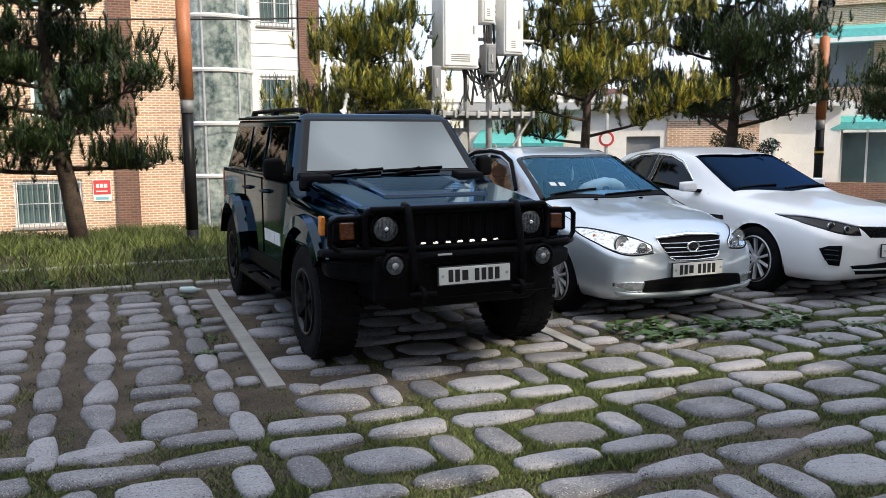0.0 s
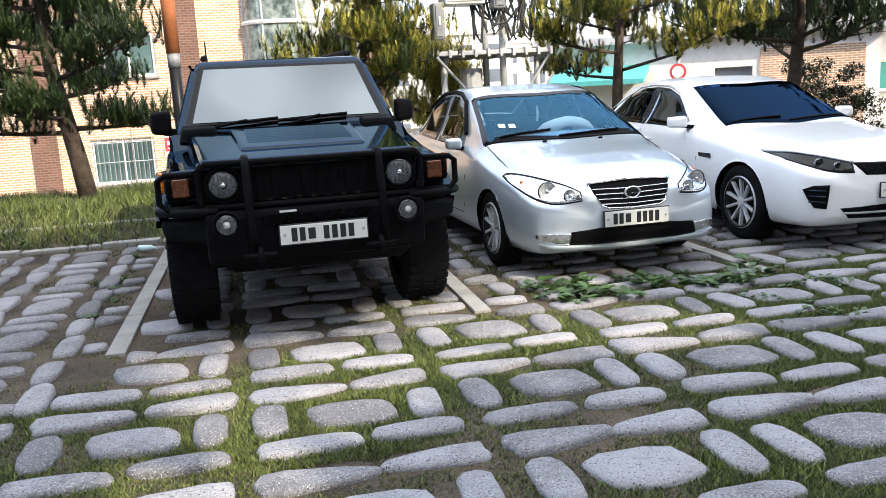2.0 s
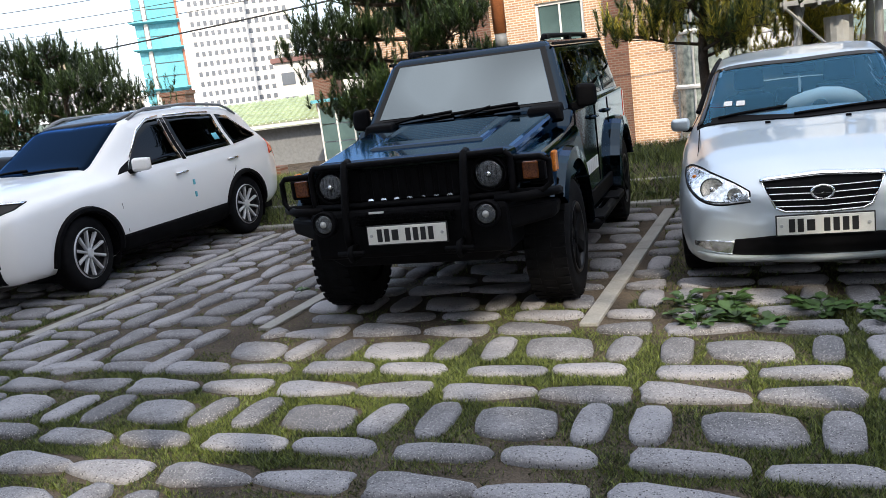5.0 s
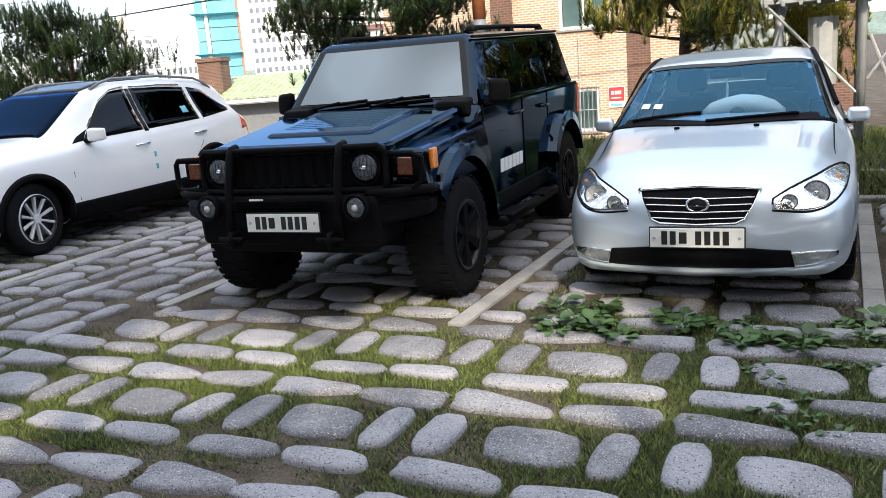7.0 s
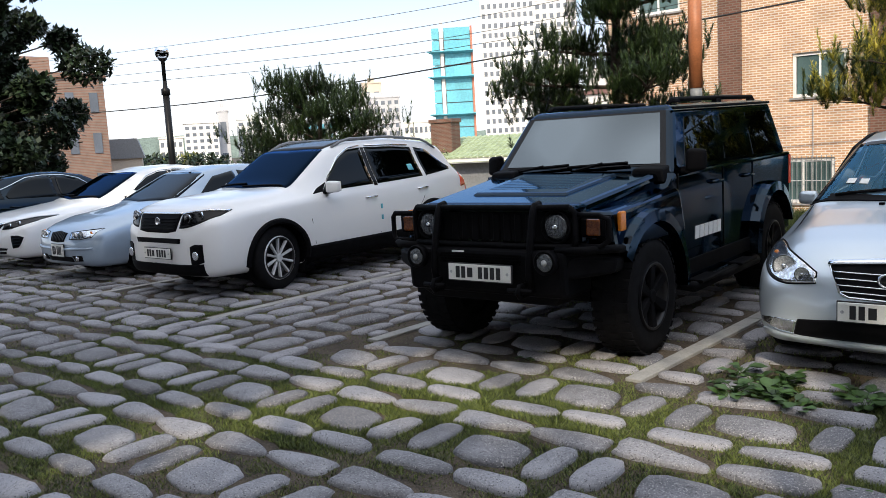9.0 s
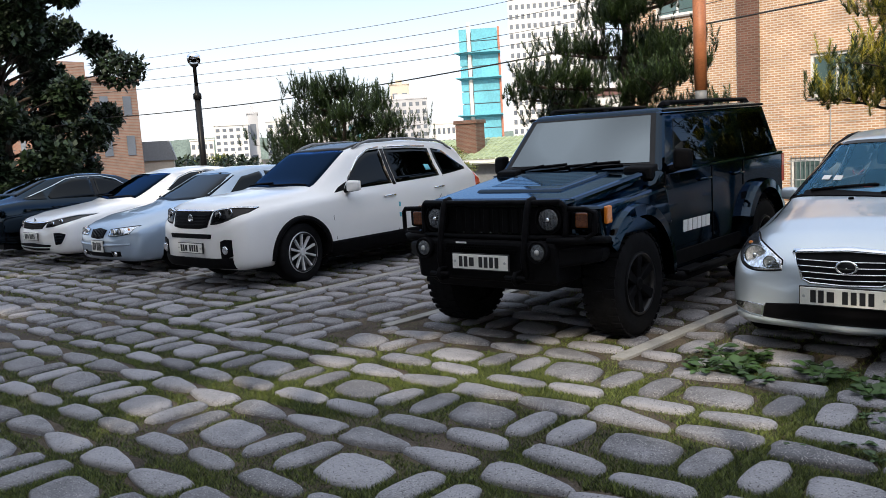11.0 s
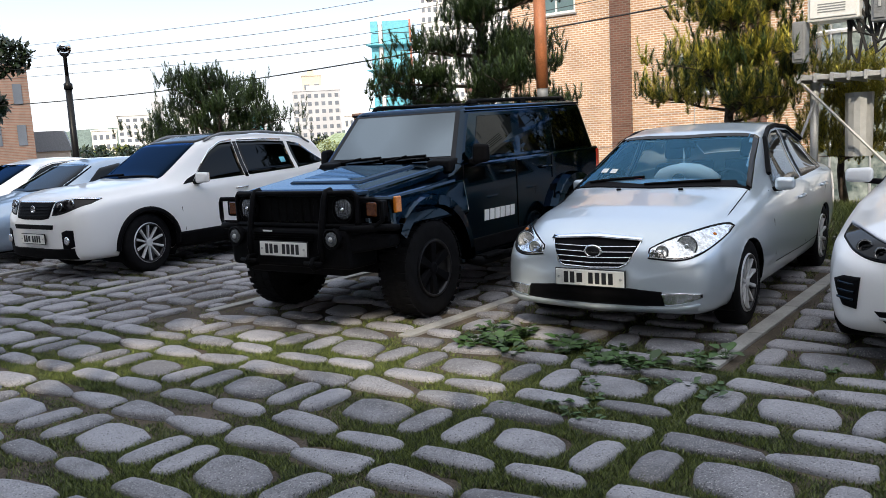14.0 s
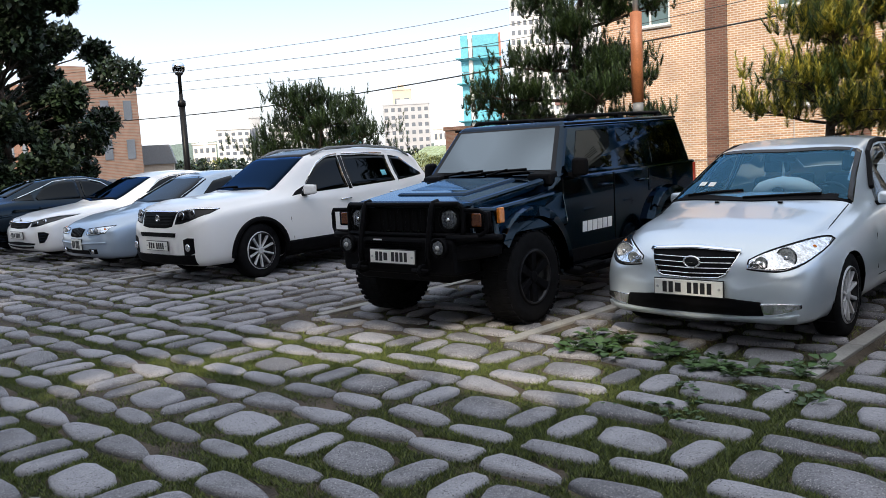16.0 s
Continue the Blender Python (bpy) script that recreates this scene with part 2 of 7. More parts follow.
M["alloy"] = mat("alloy_rim", (0.58, 0.59, 0.61), 0.35, metal=0.15, var=0.08, scale=20)
M["lamp_bowl"] = mat("lamp_reflector", (0.66, 0.68, 0.70), 0.10, metal=0.95, var=0.3, scale=22, fine=50, bump=0.35, dist=0.012, coat=0.8)
M["bowl"] = mat("faceted_reflector", (0.84, 0.86, 0.88), 0.3, metal=0.15, var=0.35, scale=60, fine=120, bump=0.6, dist=0.01)
M["lamp_dark"] = mat("lamp_reflector_dim", (0.13, 0.14, 0.15), 0.15, metal=0.8, var=0.5, scale=40, fine=90, bump=0.5, dist=0.01, coat=0.6)
M["dark_alloy"] = mat("dark_alloy", (0.010, 0.010, 0.012), 0.4, metal=0.3, var=0.1, scale=20)
M["tyre"] = mat("tyre_rubber", (0.008, 0.008, 0.009), 0.8, spec=0.08, var=0.3, scale=14, fine=160, bump=0.35, dist=0.004)
M["trim"] = mat("black_trim", (0.005, 0.005, 0.006), 0.55, var=0.3, scale=12, fine=160, bump=0.1, spec=0.05)
M["gloss_black"] = mat("gloss_black", (0.005, 0.005, 0.006), 0.15, var=0.2, coat=0.1, spec=0.2)
M["tint"] = glass_mat("tinted_glass", (0.5, 0.6, 0.7), 0.02, ior=1.45, sheen=(0.50, 0.56, 0.62))
# dark glass whose blue gloss colour imitates reflected blue sky
M["screen_tint"] = glass_mat("tinted_windscreen", (0.3, 0.5, 0.9), 0.03, ior=1.5, sheen=(0.08, 0.17, 0.34))
# soft patches in this gloss imitate reflected trees and sky
M["screen_mirror"] = glass_mat("reflecting_windscreen", (0.5, 0.6, 0.6), 0.03, rough=0.03, ior=2.6, sheen=(0.78, 0.88, 0.92), mottle=0.45)
M["smoke"] = glass_mat("smoked_glass", (0.62, 0.68, 0.72), 0.5, ior=1.45)
# strong blue gloss colour here stands in for the sky's reflection
M["clear"] = glass_mat("clear_windscreen", (0.80, 0.94, 1.0), 0.97, ior=1.62, sheen=(0.26, 0.66, 1.0))
M["lamp_glass"] = glass_mat("lamp_lens", (0.95, 0.97, 1.0), 0.92, ior=1.4)
M["window_glass"] = mat("house_glass", (0.10, 0.16, 0.16), 0.06, var=0.3, scale=0.8, spec=0.8)
# pale and dark mottling in the base colour stands in for reflections
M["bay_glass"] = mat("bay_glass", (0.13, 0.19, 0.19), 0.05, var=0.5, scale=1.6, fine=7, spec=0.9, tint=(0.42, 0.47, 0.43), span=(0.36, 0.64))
M["amber"] = mat("amber_lens", (0.75, 0.22, 0.02), 0.25, var=0.15, scale=60, coat=0.6)
M["amber_dim"] = mat("amber_smoked_lens", (0.16, 0.045, 0.008), 0.25, var=0.4, scale=60, coat=0.4)
M["red_lens"] = mat("red_lens", (0.65, 0.05, 0.02), 0.2, var=0.15, scale=60, coat=0.6)
M["plate"] = mat("plate_white", (0.80, 0.80, 0.76), 0.45, var=0.05)
M["ink"] = mat("plate_ink", (0.012, 0.012, 0.014), 0.5, var=0.1)
M["badge_yellow"] = mat("badge_yellow", (0.72, 0.50, 0.08), 0.4, var=0.15)
M["badge_white"] = mat("badge_white", (0.80, 0.80, 0.80), 0.4, var=0.05)
# black paint; the blue of reflected sky is put into its base and edge tint
M["paint_black"] = mat("black_paint_sky_tint", (0.008, 0.018, 0.030), 0.09, metal=1.0, var=0.08, scale=3, coat=0.42, sheen=(0.32, 0.54, 0.76))
M["paint_silver"] = mat("silver_paint", (0.58, 0.65, 0.71), 0.32, metal=0.55, var=0.05, scale=500, fine=900, coat=0.9)
M["paint_white"] = mat("white_paint", (0.87, 0.87, 0.87), 0.3, var=0.012, scale=2, coat=0.8)
M["paint_grey"] = mat("grey_blue_paint", (0.36, 0.45, 0.56), 0.32, metal=0.4, var=0.05, scale=500, fine=900, coat=0.9)
M["seat"] = mat("seat_cloth", (0.05, 0.055, 0.06), 0.9, var=0.2, scale=20, bump=0.2)
M["dash"] = mat("dash_plastic", (0.03, 0.032, 0.035), 0.7, var=0.2, scale=30)
M["cushion"] = mat("white_cushion", (0.85, 0.85, 0.83), 0.9, var=0.05, scale=8, bump=0.2)
M["red_toy"] = mat("red_plastic", (0.65, 0.06, 0.06), 0.35, var=0.1)
M["sign_red"] = mat("red_sign", (0.60, 0.06, 0.06), 0.5, var=0.08)
M["siding"] = mat("white_siding", (0.78, 0.78, 0.77), 0.6, var=0.05, scale=2)
M["teal"] = mat("teal_panel", (0.10, 0.42, 0.40), 0.4, var=0.15)
M["wire"] = mat("wire_black", (0.02, 0.02, 0.02), 0.6, var=0.1)
M["bottle"] = mat("pale_plastic", (0.62, 0.78, 0.80), 0.3, var=0.1)


# ---- mesh helpers ----
def part(name, bm, material, parent=None, label="", smooth=False):
    me = bpy.data.meshes.new(name)
    bmesh.ops.recalc_face_normals(bm, faces=bm.faces)
    bm.to_mesh(me)
    bm.free()
    me.materials.append(material)
    if smooth:
        me.shade_smooth()
    ob = new(name, me)
    if parent:
        ob.parent = parent
    if label:
        ob["label"] = label
    return ob


def raw(name, verts, faces, material, parent=None, label="", smooth=False):
    me = bpy.data.meshes.new(name)
    me.from_pydata(verts, [], faces)
    me.materials.append(material)
    if smooth:
        me.shade_smooth()
    ob = new(name, me)
    if parent:
        ob.parent = parent
    if label:
        ob["label"] = label
    return ob


def thing(name, m, label, category, group="", kind=""):
    ob = new(name)
    ob.matrix_world = m
    return tagged(ob, label, category, group, kind)


def box(x0, x1, y0, y1, z0, z1, bevel=0.0, bm=None, seg=2):
    bm = bm or bmesh.new()
    r = bmesh.ops.create_cube(bm, size=1.0)
    for v in r["verts"]:
        v.co = Vector(((x0 + x1) / 2 + v.co.x * (x1 - x0), (y0 + y1) / 2 + v.co.y * (y1 - y0), (z0 + z1) / 2 + v.co.z * (z1 - z0)))
    if bevel:
        edges = list({e for v in r["verts"] for e in v.link_edges})
        bmesh.ops.bevel(bm, geom=edges, offset=bevel, segments=seg, profile=0.5, affect="EDGES")
    return bm


def hexa(lo, hi, bevel=0.0, bm=None, seg=2):
    """A six-sided block from four corners below and four above, both in turn."""
    bm = bm or bmesh.new()
    vs = [bm.verts.new(p) for p in (*lo, *hi)]
    fs = [bm.faces.new([vs[i] for i in f]) for f in ((3, 2, 1, 0), (4, 5, 6, 7), (0, 1, 5, 4), (1, 2, 6, 5), (2, 3, 7, 6), (3, 0, 4, 7))]
    if bevel:
        bmesh.ops.bevel(bm, geom=list({e for f in fs for e in f.edges}), offset=bevel, segments=seg, profile=0.5, affect="EDGES")
    return bm


def prism(poly, a, b, axis="x", bevel=0.0, bm=None, seg=2):
    """A polygon drawn out from a to b: (y, z) along x, (x, z) along y, (x, y) along z."""
    bm = bm or bmesh.new()
    put = {"x": lambda p, s: (s, p[0], p[1]), "y": lambda p, s: (p[0], s, p[1]), "z": lambda p, s: (p[0], p[1], s)}[axis]
    va = [bm.verts.new(put(p, a)) for p in poly]
    vb = [bm.verts.new(put(p, b)) for p in poly]
    n = len(poly)
    fs = [bm.faces.new(va), bm.faces.new(vb[::-1])]
    fs += [bm.faces.new((va[i], vb[i], vb[(i + 1) % n], va[(i + 1) % n])) for i in range(n)]
    if bevel:
        bmesh.ops.bevel(bm, geom=list({e for f in fs[:2] for e in f.edges}), offset=bevel, segments=seg, profile=0.5, affect="EDGES")
    return bm


def tube(pts, r, n=8, bm=None, caps=True):
    """A round bar along points; r is one radius or one for each point."""
    bm = bm or bmesh.new()
    pts = [Vector(p) for p in pts]
    rs = r if isinstance(r, (list, tuple)) else [r] * len(pts)
    rings = []
    side = None
    for i, p in enumerate(pts):
        d = (pts[min(i + 1, len(pts) - 1)] - pts[max(i - 1, 0)]).normalized()
        if side is None:
            side = d.orthogonal().normalized()
        side = (side - d * side.dot(d)).normalized()
        up = d.cross(side)
        rings.append([bm.verts.new(p + (side * math.cos(2 * math.pi * k / n) + up * math.sin(2 * math.pi * k / n)) * rs[i]) for k in range(n)])
    for a, b in zip(rings, rings[1:]):
        for k in range(n):
            bm.faces.new((a[k], a[(k + 1) % n], b[(k + 1) % n], b[k]))
    if caps:
        bm.faces.new(rings[0][::-1])
        bm.faces.new(rings[-1])
    return bm


def lathe(profile, n=32, axis="x", centre=(0, 0, 0), bm=None, caps=True):
    """A profile of (along, radius) turned about an axis."""
    bm = bm or bmesh.new()
    rings = []
    for a, r in profile:
        ring = []
        for k in range(n):
            c, s = math.cos(2 * math.pi * k / n) * r, math.sin(2 * math.pi * k / n) * r
            p = {"x": (a, c, s), "y": (c, a, s), "z": (c, s, a)}[axis]
            ring.append(bm.verts.new(Vector(p) + Vector(centre)))
        rings.append(ring)
    for a, b in zip(rings, rings[1:]):
        for k in range(n):
            bm.faces.new((a[k], a[(k + 1) % n], b[(k + 1) % n], b[k]))
    if caps:
        bm.faces.new(rings[0][::-1])
        bm.faces.new(rings[-1])
    return bm


def ball(c, r, bm=None, u=16, v=10, squash=(1, 1, 1)):
    bm = bm or bmesh.new()
    made = bmesh.ops.create_uvsphere(bm, u_segments=u, v_segments=v, radius=r)
    for w in made["verts"]:
        w.co = Vector((w.co.x * squash[0], w.co.y * squash[1], w.co.z * squash[2])) + Vector(c)
    return bm


# ---- ground ----
def land(x, y):
    """Height of the open ground: level car park, raised verge, lower yards behind."""
    if y < 9.35:
        z = -0.017
    elif y < 11:
        z = -0.017 + 0.232 * (y - 9.35) / 1.65
    elif y < 13.2:
        z = 0.215
    else:
        z = 0.215 - 1.5 * min(1, (y - 13.2) / 3.5)
    return z


xs = [-900, -300, -120, -60, -30, *range(-16, 19, 2), 30, 60, 120, 300, 900]
ys = [-300, -60, -20, -8, -2, *[i * 0.5 for i in range(0, 40)], 22, 26, 40, 80, 160, 400, 1200]
gv, gf = [], []
for y in ys:
    for x in xs:
        gv.append((x, y, land(x, y) + (0.02 * noise.noise(Vector((x, y, 0))) if 9.4 < y < 14 else 0)))
for j in range(len(ys) - 1):
    for i in range(len(xs) - 1):
        a = j * len(xs) + i
        gf.append((a, a + 1, a + 1 + len(xs), a + len(xs)))
ground = raw("ground", gv, gf, M["soil"], smooth=True)
tagged(ground, "dark soil ground with moss and grass between stones", "ground", kind="structure")


# ---- vehicles ----
from mathutils.bvhtree import BVHTree


def smooth_track(keys, ys, width=0.05):
    """Rows (y, value...) read at ys, with the kinks rounded off."""
    k = np.array(keys, float)
    fine = np.linspace(k[0, 0], k[-1, 0], 1200)
    step = fine[1] - fine[0]
    n = max(1, int(width / step))
    out = []
    for c in range(1, k.shape[1]):
        v = np.interp(fine, k[:, 0], k[:, c])
        pad = np.concatenate([2 * v[0] - v[n:0:-1], v, 2 * v[-1] - v[-2:-n - 2:-1]])
        v = np.convolve(pad, np.ones(2 * n + 1) / (2 * n + 1), "same")[n:-n]
        out.append(np.interp(ys, fine, v))
    return np.array(out).T


def chaikin(p):
    q = [p[0]]
    for a, b in zip(p, p[1:]):
        q += [tuple(0.75 * u + 0.25 * v for u, v in zip(a, b)), tuple(0.25 * u + 0.75 * v for u, v in zip(a, b))]
    return q + [p[-1]]


def wheel(parent, x, y, r, side, width=0.21, rim=0.68, spokes=10, rim_mat="alloy", thin=0.028, lugs=False, turn=0):
    """A wheel of radius r at x (its outer face), y; side is -1 or 1."""
    hub = new("wheel")
    hub.parent = parent
    hub.location = (x, y, r)
    hub.rotation_euler = (0, 0, radians(turn))
    s, rr = side, r * rim
    prof = [(-width, rr), (-width, r * 0.9), (-width * 0.93, r * 0.975), (-width * 0.8, r), (-width * 0.2, r), (-width * 0.07, r * 0.975), (0, r * 0.9), (0.004, r * 0.8), (-0.01, rr)]
    part("tyre", lathe([(a * s, b) for a, b in prof], 40, caps=False), M["tyre"], hub, smooth=True)
    if lugs:
        bm = bmesh.new()
        for k in range(36):
            a = 2 * math.pi * k / 36
            for lo, hi in ((-0.30, -0.03), (-0.62, -0.36), (-0.96, -0.70)):
                c = bmesh.ops.create_cube(bm, size=1.0)
                jig = 0.05 if lo == -0.62 else 0
                rot = Matrix.Rotation(a + jig, 4, "X")
                for v in c["verts"]:
                    p = Vector((s * width * ((lo + hi) / 2 + v.co.x * (hi - lo)), v.co.y * 0.046, r * 0.993 + v.co.z * 0.013))
                    v.co = rot @ p
        part("tread", bm, M["tyre"], hub)
    bm = lathe([(a * s, b) for a, b in [(-width * 0.9, rr * 0.98), (-0.012, rr * 0.99), (0.004, rr * 0.97), (0.002, rr * 0.9), (-0.03, rr * 0.87), (-0.09, rr * 0.84), (-0.095, 0.03)]], 40)
    part("rim_barrel", bm, M["dark_alloy"], hub, smooth=True)
    bm = bmesh.new()
    for k in range(spokes):
        a = 2 * math.pi * k / spokes
        rot = Matrix.Rotation(a, 4, "X")
        lo = [Vector((-0.05 * s, -thin * 0.8, rr * 0.12)), Vector((-0.05 * s, thin * 0.8, rr * 0.12)), Vector((-0.035 * s, thin * 1.25, rr * 0.95)), Vector((-0.035 * s, -thin * 1.25, rr * 0.95))]
        hi = [Vector((-0.018 * s, -thin * 0.6, rr * 0.12)), Vector((-0.018 * s, thin * 0.6, rr * 0.12)), Vector((0.0, thin, rr * 0.95)), Vector((0.0, -thin, rr * 0.95))]
        hexa([rot @ p for p in lo], [rot @ p for p in hi], 0.004, bm, 1)
    lathe([(-0.05 * s, rr * 0.2), (-0.012 * s, rr * 0.2), (-0.006 * s, rr * 0.15), (-0.006 * s, 0.005)], 20, bm=bm)
    part("spokes", bm, M[rim_mat], hub)
    part("rim_lip", lathe([(-0.02 * s, rr * 0.92), (-0.002 * s, rr * 0.93), (0.004 * s, rr * 0.98), (-0.01 * s, rr * 1.01)], 40, caps=False), M[rim_mat], hub, smooth=True)
    return hub


class Shell:
    """A car body drawn out along y from sections, in its own frame (nose at y = 0, facing -y)."""

    def __init__(self, root, keys, paint, wheels, arch, name="body"):
        length = keys[-1][0]
        t = np.linspace(0, 1, 110)
        ysn = np.unique(np.concatenate([np.linspace(0, 0.3, 18), np.linspace(0.3, length - 0.3, 130), np.linspace(length - 0.3, length, 16)]))
        st = smooth_track(keys, ysn)
        rows = []
        for y, (zb, zs, zt, hw, wt) in zip(ysn, st):
            h = max(zs - zb, 0.02)
            crown = min(0.045, (zt - zb) * 0.08)
            c = [(0, zb), (0.78 * hw, zb), (0.95 * hw, zb + 0.06 * h), (0.995 * hw, zb + 0.34 * h), (hw, zb + 0.62 * h), (0.985 * hw, zb + 0.86 * h),
                 (0.955 * hw, zs), (0.5 * (0.94 * hw + wt), zs + 0.42 * (zt - crown - zs)), (wt, zt - crown), (0.8 * wt, zt - crown * 0.4), (0.45 * wt, zt - crown * 0.08), (0, zt)]
            p = chaikin(chaikin(c))
            rows.append([(-x, y, z) for x, z in p] + [(x, y, z) for x, z in p[::-1]][1:-1])
        bm = bmesh.new()
        vr = [[bm.verts.new(p) for p in row] for row in rows]
        n = len(vr[0])
        for a, b in zip(vr, vr[1:]):
            for k in range(n):
                bm.faces.new((a[k], a[(k + 1) % n], b[(k + 1) % n], b[k]))
        bm.faces.new(vr[0])
        bm.faces.new(vr[-1][::-1])
        bm.normal_update()
        self.tree = BVHTree.FromBMesh(bm)
        self.bm, self.root, self.paint, self.name = bm, root, paint, name
        for yc in wheels:
            gone = [f for f in bm.faces if all((v.co.y - yc) ** 2 + (v.co.z - arch[1]) ** 2 < arch[0] ** 2 and abs(v.co.x) > 0.42 for v in f.verts)]
            bmesh.ops.delete(bm, geom=gone, context="FACES")
            for v in bm.verts:
                d = Vector((v.co.y - yc, v.co.z - arch[1]))
                if abs(v.co.x) > 0.42 and v.is_boundary and 0 < d.length < arch[0] * 1.02:
                    d *= arch[0] / d.length
                    if yc + d.x > 0:
                        v.co.y, v.co.z = yc + d.x, max(arch[1] + d.y, 0.15)
        for yc in wheels:
            for s in (-1, 1):
                arcp = [(yc + math.cos(a) * arch[0] * 1.03, arch[1] + math.sin(a) * arch[0] * 1.03) for a in np.linspace(-0.55, math.pi + 0.55, 22)]
                well = bmesh.new()
                ra = [well.verts.new((s * 0.40, y, max(z, 0.16))) for y, z in arcp]
                rb = [well.verts.new((s * arch[2], y, max(z, 0.16))) for y, z in arcp]
                for i in range(len(arcp) - 1):
                    well.faces.new((ra[i], rb[i], rb[i + 1], ra[i + 1]))
                well.faces.new(ra)
                part("wheel_well", well, M["trim"], root)

    def cut(self, test):
        bmesh.ops.delete(self.bm, geom=[f for f in self.bm.faces if test(f.calc_center_median())], context="FACES")

    def done(self):
        ob = part(self.name, self.bm, self.paint, self.root, smooth=True)
        return ob

    def spot(self, p, way):
        """Where a ray from p along way meets the body, and the normal."""
        hit = self.tree.ray_cast(Vector(p), Vector(way))
        return (hit[0], hit[1]) if hit[0] is not None else (None, None)

    def patch(self, name, low, high, view, material, parent=None, lift=0.004, label="", nu=14, nv=8, skirt=0.02, mirror=False):
        """A piece that follows the body between two lines, seen from 'front' (x, z), 'left', 'right' or 'side' (y, z), 'top' (x, y), 'back' (x, z)."""
        parent = parent or self.root

        def at(line, u):
            line = [Vector(q) for q in line]
            lens = [(b - a).length for a, b in zip(line, line[1:])]
            d = u * sum(lens)
            for a, b, l in zip(line, line[1:], lens):
                if d <= l + 1e-9:
                    return a.lerp(b, d / l if l else 0)
                d -= l
            return line[-1]
        far = {"front": (Vector((0, -3, 0)), Vector((0, 1, 0))), "back": (Vector((0, 9, 0)), Vector((0, -1, 0))), "top": (Vector((0, 0, 4)), Vector((0, 0, -1))),
               "left": (Vector((3, 0, 0)), Vector((-1, 0, 0))), "right": (Vector((-3, 0, 0)), Vector((1, 0, 0)))}[view]
        bm = bmesh.new()
        grid = []
        last = None
        for j in range(nv + 1):
            row = []
            for i in range(nu + 1):
                q = at(low, i / nu).lerp(at(high, i / nu), j / nv)
                p = far[0] + {"front": Vector((q[0], 0, q[1])), "back": Vector((q[0], 0, q[1])), "top": Vector((q[0], q[1], 0))}.get(view, Vector((0, q[0], q[1])))
                hit, nor = self.spot(p, far[1])
                if hit is None:
                    guess = p + far[1] * ((last - p).dot(far[1]) if last is not None else 3.2)
                    hit, nor = self.tree.find_nearest(guess)[:2]
                last = hit
                if nor.dot(far[1]) > 0:
                    nor = -nor
                row.append((hit + nor * lift, nor))
            grid.append(row)
        vs = [[bm.verts.new(p) for p, _ in row] for row in grid]
        for j in range(nv):
            for i in range(nu):
                bm.faces.new((vs[j][i], vs[j][i + 1], vs[j + 1][i + 1], vs[j + 1][i]))
        if skirt:
            ring = [(0, i) for i in range(nu)] + [(j, nu) for j in range(nv)] + [(nv, i) for i in range(nu, 0, -1)] + [(j, 0) for j in range(nv, 0, -1)]
            low_ring = [bm.verts.new(grid[j][i][0] - grid[j][i][1] * skirt) for j, i in ring]
            for k in range(len(ring)):
                (j0, i0), (j1, i1) = ring[k], ring[(k + 1) % len(ring)]
                bm.faces.new((vs[j0][i0], low_ring[k], low_ring[(k + 1) % len(ring)], vs[j1][i1]))
        ob = part(name, bm, material, parent, label, smooth=False)
        for f in ob.data.polygons[:nu * nv]:
            f.use_smooth = True
        return ob

    def seam(self, pts, view, r=0.004, name="panel_gap"):
        """A dark joint line on the body."""
        out = []
        for q in pts:
            p, w = {"left": ((3, q[0], q[1]), (-1, 0, 0)), "right": ((-3, q[0], q[1]), (1, 0, 0)), "top": ((q[0], q[1], 4), (0, 0, -1)), "front": ((q[0], -3, q[1]), (0, 1, 0))}[view]
            hit, nor = self.spot(p, w)
            if hit is not None:
                out.append(hit)
        if len(out) > 1:
            return part(name, tube(out, r, 5), M["trim"], self.root)


def flip(line):
    return [(-p[0], p[1]) for p in line]


def number_plate(root, x, y, z, w=0.52, h=0.112, tilt=0, turn=0, dots=True):
    """A white plate whose signs are plain dark bars."""
    pl = new("number_plate")
    pl.parent = root
    pl.location, pl.rotation_euler = (x, y, z), (radians(tilt), 0, radians(turn))
    pl["label"] = "white number plate with plain dark bars"
    part("plate_rim", box(-w / 2 - 0.008, w / 2 + 0.008, 0.003, 0.016, -h / 2 - 0.008, h / 2 + 0.008, 0.004), M["ink"], pl)
    part("plate", box(-w / 2, w / 2, -0.006, 0.01, -h / 2, h / 2, 0.003), M["plate"], pl)
    k = w / 0.52
    for cx, bw, bh in ((-0.178, 0.034, 0.36), (-0.130, 0.034, 0.36), (-0.074, 0.044, 0.30), (0.012, 0.034, 0.36), (0.062, 0.034, 0.36), (0.112, 0.034, 0.36), (0.162, 0.034, 0.36)):
        part("plate_bar", box((cx - bw * 0.5) * k, (cx + bw * 0.5) * k, -0.009, -0.004, -h * bh, h * bh, 0.002), M["ink"], pl)
    for cx in (-0.235, 0.235):
        part("plate_bolt", lathe([(-0.012, 0.009), (-0.004, 0.011)], 10, "y", (cx * k, 0, 0)), M["galv"], pl)
    return pl


